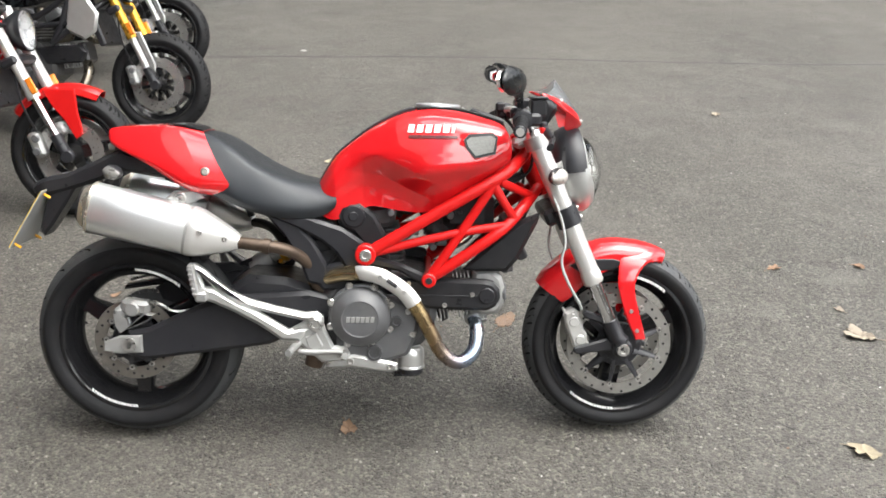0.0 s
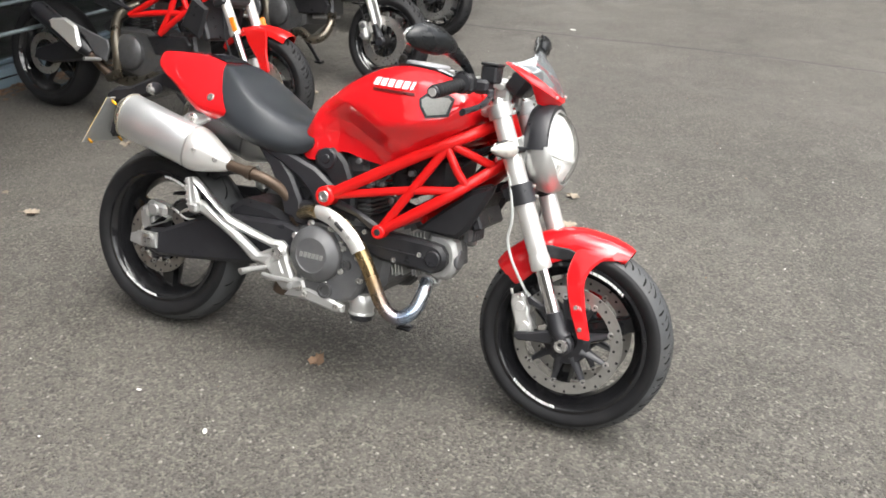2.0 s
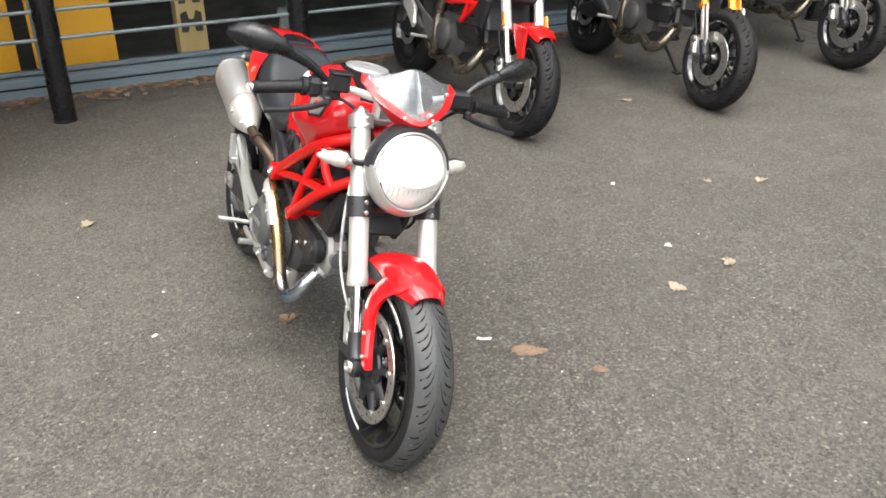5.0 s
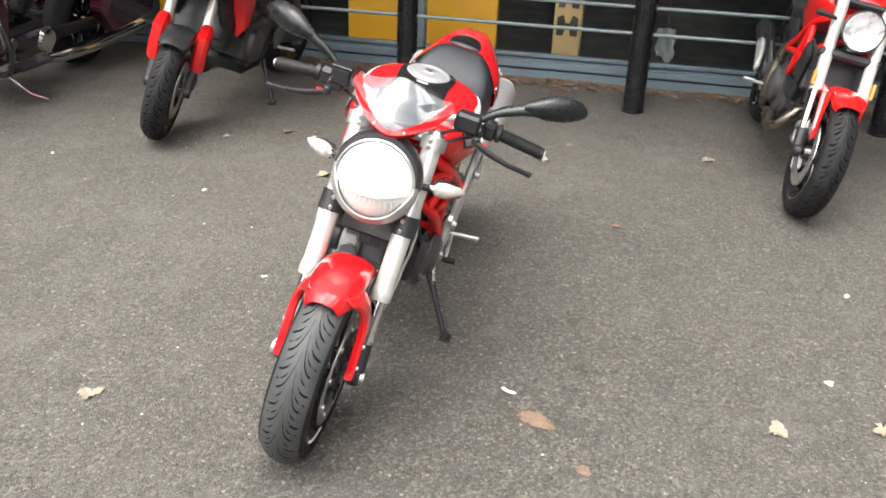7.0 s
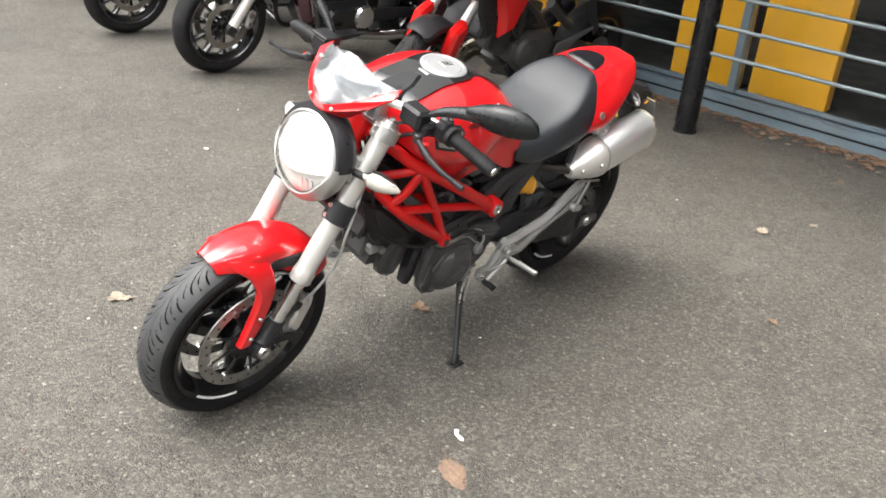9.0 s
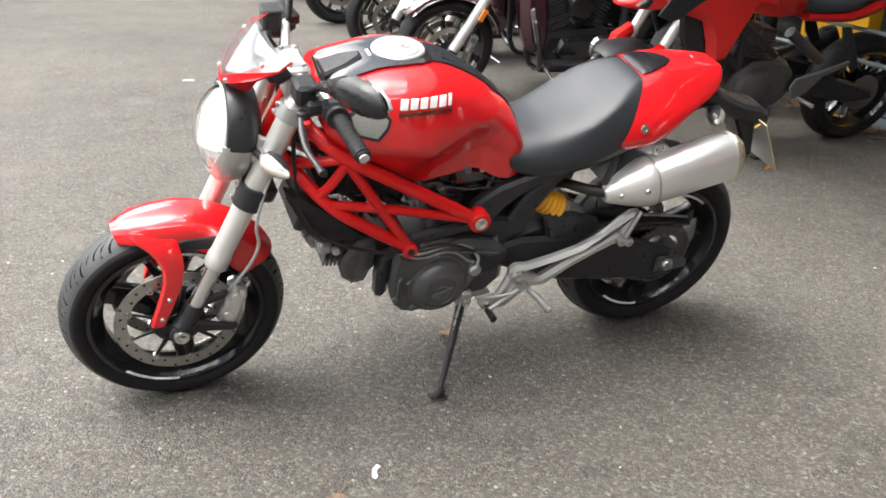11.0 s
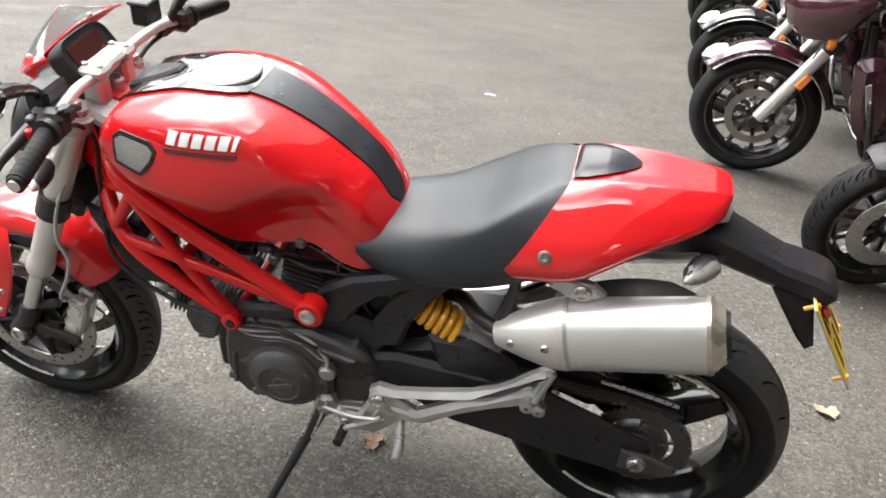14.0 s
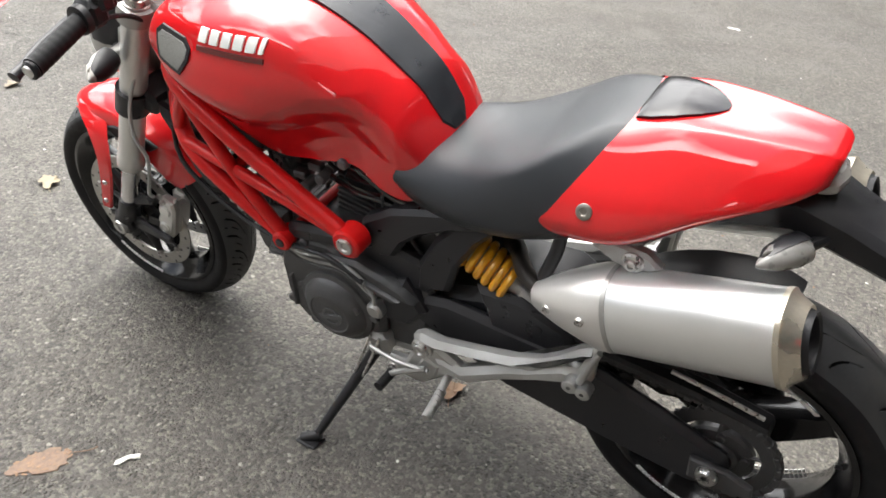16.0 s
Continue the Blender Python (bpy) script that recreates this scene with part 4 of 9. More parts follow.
pad_half = [(0.2205, 0.030), (0.218, 0.059), (0.195, 0.060), (0.165, 0.052), (0.135, 0.037), (0.114, 0.020), (0.104, 0.006)]
bm = drape(cowl_ref, [(x, -y) for x, y in pad_half] + [(x, y) for x, y in pad_half[::-1]], 1, 0.0004, 0.0010, 9, True)
for v in bm.verts:
    wide = 0.003 + 0.062 * math.sqrt(min(1.0, max(0.0, (v.co.x - 0.102) / 0.09)))
    dome = math.sqrt(max(0.0, 1 - (v.co.y / wide) ** 2)) * min(1.0, max(0.0, (v.co.x - 0.104) / 0.06)) * min(1.0, max(0.0, (0.2225 - v.co.x) / 0.012))
    v.co.z += 0.009 * dome
part("pad", bm, PAD, cowl, "black teardrop pad")
bm = bmesh.new()
slab(bm, [(-0.040, -0.044), (-0.062, -0.032), (-0.070, 0), (-0.062, 0.032), (-0.040, 0.044)], 0.862, 0.890, 0.008, "xy")
part("tail_light", bm, SIGNAL_LENS, hero, "pale clear tail light lens")
for s in (-1, 1):
    bm = bmesh.new()
    lathe(bm, [(0.0, 0.0006), (0.005, 0.0006), (0.006, 0.0018), (0.0108, 0.0018), (0.0125, 0.0006), (0.0125, -0.012), (0, -0.012)], 24, (0, 0, 0), "y")
    if s < 0:
        bmesh.ops.scale(bm, vec=(1, -1, 1), verts=bm.verts)
    part("cowl_bolt", bm, DISC_DULL, cowl, at=Matrix.Translation((0.243, s * 0.1665, 0.8205)) @ Matrix.Rotation(radians(s * 27), 4, "X"))

# tail unit under the cowl, number plate
bm = bmesh.new()
rows = []
for x, w, z0, z1 in ((0.26, 0.09, 0.74, 0.79), (0.10, 0.085, 0.79, 0.835), (-0.02, 0.07, 0.808, 0.872), (-0.09, 0.055, 0.777, 0.84), (-0.18, 0.05, 0.748, 0.80), (-0.24, 0.053, 0.733, 0.788), (-0.268, 0.055, 0.732, 0.776), (-0.28, 0.048, 0.74, 0.766)):
    rows.append([(x, -w, z0 + 0.012), (x, -w * 0.8, z0), (x, w * 0.8, z0), (x, w, z0 + 0.012), (x, w, z1 - 0.012), (x, w * 0.75, z1), (x, -w * 0.75, z1), (x, -w, z1 - 0.012)])
ring_faces(bm, rows)
tail = part("tail_bracket", bm, BLACK_PL, hero, "black plastic plate carrier")
bm = bmesh.new()
slab(bm, [(-0.160, 0.758), (-0.245, 0.742), (-0.276, 0.625), (-0.262, 0.612), (-0.235, 0.645), (-0.195, 0.705)], -0.042, 0.042, 0.008)
part("plate_arm", bm, BLACK_PL, tail)
TILT = Matrix.Translation((-0.292, 0, 0.668)) @ Matrix.Rotation(radians(32), 4, "Y")
bm = bmesh.new()
slab(bm, [(-0.092, -0.1), (0.092, -0.1), (0.092, 0.1), (-0.092, 0.1)], -0.0015, 0.0015, 0.001, "yz")
plate = part("number_plate", bm, PLATE_BACK, tail, "yellow rear number plate, grey from behind", at=TILT)
bm = bmesh.new()
slab(bm, [(-0.09, -0.098), (0.09, -0.098), (0.09, 0.098), (-0.09, 0.098)], -0.0035, -0.0016, 0.0005, "yz")
face = part("plate_face", bm, PLATE_Y, plate, "yellow plate face with plain dark bars")
for z, ys in ((0.045, (-0.065, -0.025, 0.025, 0.065)), (-0.045, (-0.05, 0.0, 0.05))):
    for y in ys:
        bm = bmesh.new()
        slab(bm, [(y - 0.011, z - 0.03), (y + 0.011, z - 0.03), (y + 0.011, z + 0.03), (y - 0.011, z + 0.03)], -0.0046, -0.0036, 0.0003, "yz")
        part("bar", bm, PRINT_BLACK, plate)
bm = bmesh.new()
for y, z in ((-0.06, 0.085), (0.06, 0.085), (-0.072, -0.085), (0.072, -0.085)):
    tube(bm, [(-0.008, y, z), (0.022, y, z)], 0.0042, 8, 1)
parts("plate_screw", bm, YELLOW, plate, "small yellow screws")
bm = bmesh.new()
drum(bm, (0, 0.045, 0.055), 0.012, -0.016, -0.004, 16, 0.003, "x")
part("reflector", bm, RED_LENS, plate)


def turn_signal(at, yaw, s, long=0.085, tall=1.0, rear=False):
    """A flat pointed indicator lamp on a short black stalk, pointing outward."""
    bm = bmesh.new()
    rows = []
    for f, w, h in ((0.0, 0.012, 0.010), (0.1, 0.022, 0.018), (0.35, 0.024, 0.020), (0.7, 0.018, 0.014), (0.92, 0.008, 0.007), (1.0, 0.002, 0.003)):
        rows.append([(w * math.cos(a), f * long, h * 0.75 * tall * math.sin(a)) for a in [2 * math.pi * j / 14 for j in range(14)]])
    ring_faces(bm, rows)
    m = Matrix.Translation(at) @ Matrix.Rotation(yaw, 4, "Z") @ (Matrix.Rotation(math.pi, 4, "Z") if s < 0 else Matrix())
    lens = part("turn_signal", bm, SMOKE_LENS if rear else SIGNAL_LENS, hero, "pale clear-lens turn signal", at=m)
    bm = bmesh.new()
    tube(bm, [(0, -0.04, 0), (0, 0.01, 0)], [0.008, 0.010], 10, 1, 1.2)
    part("stalk", bm, BLACK_PL, lens)
    turned = (1 if rear else -1) * (1 if s > 0 else -1)
    bm = bmesh.new()
    rows = []
    for f, w, h in ((-0.04, 0.012, 0.010), (0.08, 0.025, 0.0195), (0.35, 0.027, 0.0215), (0.7, 0.020, 0.0155), (0.88, 0.008, 0.007)):
        arc = [(turned * (w * math.cos(a) + 0.002), f * long, h * 0.76 * tall * math.sin(a)) for a in [math.pi * (j / 10 - 0.5) + (0.3 if rear else 0.2) for j in range(11)]]
        rows.append(arc)
    ring_faces(bm, rows)
    part("housing", bm, BLACK_SATIN if rear else BLACK_PL, lens, "black plastic housing")
    bm = bmesh.new()
    slab(bm, [(-0.002, 0.016), (0.012, 0.02), (0.015, 0.06), (0.004, 0.078), (-0.003, 0.05)], 0.006, 0.0165, 0.003, "xy")
    part("bulb_cover", bm, SMOKE_LENS if rear else SIGNAL_LENS, lens)


for s in (-1, 1):
    turn_signal((1.243, s * 0.148, 0.812), radians(24 * s), s, 0.090, 1.6)
    turn_signal((-0.05, s * 0.078, 0.808), radians(-34 * s), s, 0.088, 1.4, True)

# ---- trellis frame ----
bm = bmesh.new()
tube(bm, [(1.136, 0, 0.925), (1.197, 0, 0.79), (1.217, 0, 0.745)], 0.034, 20, 1)
frame_part = part("trellis_frame", bm, RED_DULL, hero, "red steel trellis frame")
for s in (-1, 1):
    runs = (
        ("main_tube", [(0.688, 0.168, 0.587), (0.83, 0.168, 0.671), (0.96, 0.166, 0.747), (1.06, 0.152, 0.803), (1.11, 0.11, 0.834), (1.155, 0.03, 0.868)], 0.0175),
        ("lower_tube", [(0.868, 0.153, 0.512), (0.98, 0.157, 0.587), (1.075, 0.150, 0.655), (1.135, 0.108, 0.708), (1.195, 0.03, 0.765)], 0.0165),
        ("brace", [(0.712, 0.167, 0.592), (0.85, 0.163, 0.626), (0.97, 0.16, 0.652), (1.082, 0.15, 0.668)], 0.0125),
        ("brace", [(0.868, 0.154, 0.515), (0.958, 0.162, 0.648), (1.052, 0.156, 0.79)], 0.0135),
        ("brace", [(1.048, 0.156, 0.792), (1.085, 0.150, 0.728), (1.112, 0.135, 0.688)], 0.0125),
        ("brace", [(1.068, 0.150, 0.795), (1.12, 0.11, 0.768), (1.172, 0.062, 0.742)], 0.0125),
    )
    for name, pts, r in runs:
        bm = bmesh.new()
        tube(bm, [(x, s * y, z) for x, y, z in pts], r, 14, 4)
        part(name, bm, RED_DULL, frame_part)
    for (x, y, z), r in (((0.688, 0.166, 0.587), 0.030), ((0.868, 0.152, 0.510), 0.021)):
        bm = bmesh.new()
        drum(bm, (x, s * y, z), r, -0.022, 0.022, 26, 0.004)
        boss = part("mounting_boss", bm, RED_DULL, frame_part)
        bm = bmesh.new()
        if r > 0.025:
            bolt(bm, (x, s * (y + 0.0215), z), 0.0175, 0.006, s)
            parts("bolt", bm, STEEL, boss)
        else:
            drum(bm, (x, s * (y + 0.022), z), 0.010, -0.003, 0.003, 14, 0.001)
            parts("bolt", bm, BLACK_SATIN, boss)
bm = bmesh.new()
for x, z, y in ((1.05, 0.79, 0.15), (0.96, 0.65, 0.155), (0.868, 0.512, 0.15)):
    tube(bm, [(x, -y, z), (x, y, z)], 0.011, 10, 1)
parts("cross_tube", bm, RED_DULL, frame_part)

# ---- black rear subframe castings, one each side ----
for s in (-1, 1):
    bm = bmesh.new()
    y0, y1 = s * 0.098, s * 0.132
    slab(bm, [(0.70, 0.565), (0.685, 0.612), (0.62, 0.656), (0.52, 0.690), (0.40, 0.716), (0.345, 0.730), (0.342, 0.712), (0.40, 0.690), (0.50, 0.650), (0.56, 0.617), (0.60, 0.582), (0.625, 0.540), (0.66, 0.530)], y0, s * 0.136, 0.009)
    slab(bm, [(0.445, 0.694), (0.390, 0.706), (0.447, 0.636), (0.492, 0.566), (0.515, 0.495), (0.585, 0.475), (0.575, 0.545), (0.535, 0.618), (0.487, 0.672)], y0, s * 0.130, 0.009)
    slab(bm, [(0.535, 0.50), (0.57, 0.545), (0.64, 0.56), (0.70, 0.56), (0.71, 0.50), (0.64, 0.47), (0.56, 0.47)], y0, s * 0.128, 0.008)
    part("rear_frame_casting", bm, BLACK_SATIN, hero)
    bm = bmesh.new()
    slab(bm, [(0.44, 0.700), (0.52, 0.688), (0.62, 0.652), (0.67, 0.60), (0.62, 0.52), (0.55, 0.49), (0.505, 0.56), (0.455, 0.645)], s * 0.082, s * 0.096, 0.005)
    block(bm, (0.555, s * 0.097, 0.600), (0.05, 0.012, 0.035), 0.004)
    tube(bm, [(0.64, s * 0.100, 0.62), (0.59, s * 0.104, 0.56), (0.57, s * 0.10, 0.52)], 0.005, 8)
    part("side_cover", bm, BLACK_PL, hero, "black inner side cover with wiring")
    bm = bmesh.new()
    tube(bm, [(0.42, s * 0.118, 0.700), (0.34, s * 0.12, 0.724), (0.25, s * 0.115, 0.758), (0.12, s * 0.1, 0.80)], 0.0125, 10)
    part("seat_rail", bm, BLACK_SATIN, hero)
bm = bmesh.new()
slab(bm, [(0.585, 0.73), (0.42, 0.748), (0.25, 0.80), (0.2, 0.78), (0.3, 0.72), (0.42, 0.68), (0.56, 0.66)], -0.105, 0.105, 0.01)
part("seat_base", bm, BLACK_PL, hero)
bm = bmesh.new()
slab(bm, [(0.66, 0.70), (0.60, 0.66), (0.58, 0.56), (0.62, 0.48), (0.72, 0.50), (0.70, 0.66)], -0.075, 0.075, 0.01)
part("battery_tray", bm, BLACK_PL, hero)

# ---- engine ----
bm = bmesh.new()
slab(bm, [(0.555, 0.33), (0.60, 0.285), (0.72, 0.268), (0.83, 0.285), (0.885, 0.34), (0.895, 0.43), (0.86, 0.505), (0.74, 0.53), (0.62, 0.52), (0.555, 0.46)], -0.125, 0.125, 0.02)
engine = part("engine", bm, CASE_DARK, hero, "dark grey air-cooled twin engine")
bm = bmesh.new()
slab(bm, [(0.60, 0.282), (0.74, 0.262), (0.81, 0.285), (0.835, 0.345), (0.845, 0.395), (0.835, 0.43), (0.77, 0.462), (0.70, 0.455), (0.60, 0.35)], -0.168, -0.12, 0.012)
part("clutch_case", bm, CASE_GREY, engine)
bm = bmesh.new()
lathe(bm, [(0.0, -0.0505), (0.051, -0.0505), (0.0525, -0.0520), (0.055, -0.0515), (0.058, -0.049), (0.080, -0.036), (0.086, -0.029), (0.087, -0.012), (0.093, -0.010), (0.094, -0.004), (0.094, 0.0), (0.0, 0.0)], 56, (0.672, -0.155, 0.405))
cover = part("clutch_cover", bm, CASE_GREY, engine, "grey round clutch cover")
bm = bmesh.new()
for k in range(8):
    a = radians(20 + 45 * k)
    drum(bm, (0.672 + 0.093 * math.cos(a), -0.163, 0.405 + 0.093 * math.sin(a)), 0.0115, -0.007, 0.004, 14, 0.003)
    bolt(bm, (0.672 + 0.093 * math.cos(a), -0.169, 0.405 + 0.093 * math.sin(a)), 0.0075, 0.006, -1)
parts("cover_bolt", bm, STEEL, cover)
for k in range(6):
    bm = bmesh.new()
    x = 0.632 + 0.0138 * k
    slab(bm, [(x, 0.396), (x + 0.0108, 0.396), (x + 0.0125, 0.412), (x + 0.0017, 0.412)], -0.2075, -0.2055, 0.0004)
    part("brand_mark", bm, ALU, cover)
bm = bmesh.new()
for x, z, r in ((0.711, 0.296, 0.024), (0.776, 0.390, 0.016)):
    lathe(bm, [(0.0, -0.004), (r * 0.62, -0.004), (r * 0.68, -0.011), (r * 0.95, -0.011), (r, -0.008), (r, 0.004)], 24, (x, -0.168, z))
parts("oil_plug", bm, CASE_DARK, engine)
bm = bmesh.new()
for x, z in ((0.715, 0.268), (0.605, 0.296), (0.820, 0.35), (0.808, 0.418), (0.745, 0.449)):
    bolt(bm, (x, -0.166, z), 0.0085, 0.007, -1)
    drum(bm, (x, -0.16, z), 0.012, -0.006, 0.006, 14, 0.002)
parts("case_bolt", bm, STEEL, engine)
bm = bmesh.new()
lathe(bm, [(0.0, 0.300), (0.030, 0.300), (0.037, 0.292), (0.039, 0.268), (0.037, 0.246), (0.040, 0.242), (0.040, 0.238), (0.0, 0.238)], 32, (0.818, -0.122, 0), "z")
block(bm, (0.800, -0.135, 0.285), (0.05, 0.04, 0.03), 0.008)
filter_part = part("oil_filter_housing", bm, SILVER, engine, "bare alloy oil filter housing")
bm = bmesh.new()
lathe(bm, [(0.0, 0.238), (0.036, 0.238), (0.036, 0.222), (0.030, 0.217), (0.0, 0.217)], 28, (0.818, -0.122, 0), "z")
part("filter_base", bm, BLACK_PL, filter_part)
bm = bmesh.new()
slab(bm, [(0.595, 0.285), (0.655, 0.290), (0.75, 0.270), (0.778, 0.262), (0.778, 0.240), (0.755, 0.236), (0.64, 0.252), (0.565, 0.250)], -0.176, -0.150, 0.007)
rail_part = part("case_rail", bm, SILVER, engine, "silver lower engine rail")
bm = bmesh.new()
for x, z in ((0.642, 0.271), (0.757, 0.254)):
    bolt(bm, (x, -0.176, z), 0.0105, 0.005, -1)
parts("bolt", bm, STEEL, rail_part)
bm = bmesh.new()
slab(bm, [(0.58, 0.278), (0.74, 0.258), (0.74, 0.275), (0.60, 0.30)], -0.15, 0.12, 0.005)
part("sump", bm, ALU, engine)
# left: alternator cover
bm = bmesh.new()
slab(bm, [(0.66, 0.33), (0.70, 0.29), (0.80, 0.275), (0.87, 0.30), (0.905, 0.37), (0.90, 0.46), (0.86, 0.515), (0.77, 0.525), (0.69, 0.49), (0.655, 0.42)], 0.115, 0.148, 0.012)
part("upper_cover_plate", bm, CASE_DARK, engine)
bm = bmesh.new()
slab(bm, [(0.890, 0.486), (0.868, 0.474), (0.845, 0.464), (0.808, 0.464), (0.785, 0.469), (0.762, 0.472), (0.740, 0.470), (0.715, 0.458), (0.687, 0.434), (0.668, 0.425), (0.660, 0.40), (0.672, 0.362), (0.690, 0.32), (0.726, 0.287), (0.774, 0.277), (0.833, 0.276), (0.864, 0.284), (0.893, 0.318), (0.904, 0.358), (0.902, 0.423)], 0.115, 0.150, 0.009)
alt_case = part("alternator_case", bm, CASE_DARK, engine)
bm = bmesh.new()
slab(bm, [(0.888, 0.47), (0.926, 0.455), (0.937, 0.39), (0.934, 0.326), (0.918, 0.318), (0.902, 0.335)], 0.075, 0.122, 0.010)
part("starter_cover", bm, BLACK_SATIN, engine)
bm = bmesh.new()
tube(bm, [(0.882, 0.148, 0.487), (0.845, 0.148, 0.467), (0.808, 0.148, 0.467), (0.762, 0.148, 0.475), (0.724, 0.148, 0.467), (0.687, 0.148, 0.437), (0.668, 0.146, 0.428)], 0.0032, 8)
part("seam", bm, ALU, alt_case, "bright machined joint line")
bm = bmesh.new()
slab(bm, [(0.838, 0.388), (0.855, 0.375), (0.866, 0.386), (0.850, 0.398)], 0.146, 0.158, 0.004)
slab(bm, [(0.874, 0.41), (0.886, 0.40), (0.89, 0.31), (0.876, 0.318)], 0.146, 0.156, 0.004)
part("lug", bm, CASE_DARK, alt_case)
bm = bmesh.new()
lathe(bm, [(0.0, 0.034), (0.044, 0.034), (0.046, 0.036), (0.049, 0.0355), (0.060, 0.031), (0.072, 0.021), (0.076, 0.014), (0.086, 0.010), (0.088, 0.0), (0.0, 0.0)], 56, (0.768, 0.145, 0.365))
alt = part("alternator_cover", bm, CASE_DARK, engine, "dark round alternator cover")
bm = bmesh.new()
lathe(bm, [(0.018, 0.0), (0.023, 0.0), (0.023, 0.004), (0.018, 0.004)], 24, (0.764, 0.177, 0.360), closed=True)
block(bm, (0.764, 0.180, 0.360), (0.062, 0.004, 0.012), 0.001, Matrix.Rotation(radians(20), 4, "Y"))
part("emblem_ring", bm, CASE_GREY, alt)
bm = bmesh.new()
for x, z, y in ((0.711, 0.391, 0.164), (0.70, 0.475, 0.138), (0.829, 0.507, 0.146), (0.888, 0.335, 0.15), (0.715, 0.310, 0.15), (0.835, 0.298, 0.15), (0.675, 0.375, 0.15)):
    drum(bm, (x, y, z), 0.011, -0.004, 0.008, 14, 0.003)
parts("case_bolt", bm, CASE_GREY, engine)
bm = bmesh.new()
drum(bm, (0.666, 0.15, 0.406), 0.019, -0.02, 0.016, 20, 0.006)
part("slave_cylinder", bm, ALU, engine)
bm = bmesh.new()
slab(bm, [(0.56, 0.43), (0.60, 0.38), (0.66, 0.37), (0.665, 0.47), (0.60, 0.50)], 0.10, 0.145, 0.01)
part("sprocket_cover", bm, BLACK_SATIN, engine)
bm = bmesh.new()
slab(bm, [(0.66, 0.49), (0.74, 0.535), (0.80, 0.53), (0.79, 0.56), (0.70, 0.565), (0.63, 0.53)], 0.07, 0.125, 0.01)
part("upper_case", bm, CASE_DARK, engine)
bm = bmesh.new()
slab(bm, [(0.665, 0.56), (0.70, 0.575), (0.86, 0.545), (0.875, 0.52), (0.855, 0.505), (0.70, 0.535)], 0.125, 0.152, 0.01)
part("engine_link", bm, BLACK_SATIN, engine)
bm = bmesh.new()
slab(bm, [(0.69, 0.568), (0.72, 0.574), (0.79, 0.555), (0.862, 0.522), (0.868, 0.498), (0.845, 0.494), (0.78, 0.532), (0.70, 0.548)], -0.150, -0.128, 0.008)
part("engine_link", bm, BLACK_SATIN, engine)
bm = bmesh.new()
slab(bm, [(0.575, 0.455), (0.60, 0.485), (0.70, 0.515), (0.79, 0.50), (0.76, 0.478), (0.66, 0.462)], 0.118, 0.158, 0.008)
slab(bm, [(0.60, 0.462), (0.70, 0.488), (0.72, 0.48), (0.62, 0.452)], 0.150, 0.166, 0.004)
part("case_ridge", bm, CASE_DARK, engine)
# front cylinder: fins, head and belt cover
axis = Vector((0.985, 0, 0.17)).normalized()
bm = bmesh.new()
base = Vector((0.87, 0, 0.432))
mrot = Matrix.Rotation(-math.atan2(axis.z, axis.x), 4, "Y")
block(bm, base + axis * 0.06, (0.13, 0.13, 0.10), 0.01, mrot)
cyl1 = part("cylinder", bm, CASE_DARK, hero, "dark finned cylinder")
for k in range(12):
    bm = bmesh.new()
    block(bm, base + axis * (0.010 + 0.0105 * k), (0.0045, 0.134, 0.104), 0.001, mrot)
    part("fin", bm, CASE_DARK, cyl1)
bm = bmesh.new()
block(bm, base + axis * 0.165 + Vector((0, -0.012, 0)), (0.075, 0.135, 0.098), 0.018, mrot)
head = part("cylinder_head", bm, CASE_GREY, engine)
for k in range(7):
    bm = bmesh.new()
    block(bm, base + axis * (0.132 + 0.0105 * k), (0.004, 0.138, 0.102), 0.001, mrot)
    part("fin", bm, CASE_DARK, head)
bm = bmesh.new()
slab(bm, [(0.93, 0.495), (0.985, 0.49), (1.018, 0.45), (1.03, 0.41), (1.020, 0.374), (0.998, 0.357), (0.960, 0.363), (0.935, 0.40)], 0.045, 0.088, 0.012)
valve_cover = part("valve_cover", bm, CASE_DARK, engine, "dark rounded cylinder head cover")
for k in range(14):
    f = k / 13
    bm = bmesh.new()
    block(bm, (0.956 + 0.024 * f - 0.006 * math.sin(math.pi * f), 0.089, 0.476 - 0.108 * f), (0.040, 0.007, 0.0038), 0.001, Matrix.Rotation(radians(8), 4, "Y"))
    part("fin", bm, CASE_GREY, valve_cover)
bm = bmesh.new()
block(bm, (1.072, 0.075, 0.484), (0.035, 0.03, 0.034), 0.008)
drum(bm, (1.045, 0.09, 0.478), 0.012, -0.01, 0.008, 14, 0.003)
parts("head_fitting", bm, ALU, engine)
for k in range(12):
    if k in (5, 6):
        continue
    bm = bmesh.new()
    block(bm, base + axis * (0.004 + 0.0112 * k) + Vector((0, -0.062, 0.002)), (0.0045, 0.072, 0.128 + 0.006 * (k % 3)), 0.001, mrot)
    part("fin", bm, ENGINE_ALU, cyl1, "bare alloy cooling fin")
bm = bmesh.new()
slab(bm, [(1.0, 0.525), (1.05, 0.528), (1.085, 0.505), (1.096, 0.47), (1.094, 0.42), (1.075, 0.392), (1.03, 0.385), (0.995, 0.40)], -0.098, -0.035, 0.012)
head_end = part("head_casting", bm, ENGINE_ALU, engine, "bare alloy cylinder head casting")
bm = bmesh.new()
lathe(bm, [(0.0, 0.008), (0.026, 0.008), (0.03, 0.004), (0.03, -0.004)], 24, (1.092, -0.064, 0.452), "x")
part("valve_cap", bm, CASE_GREY, head_end)
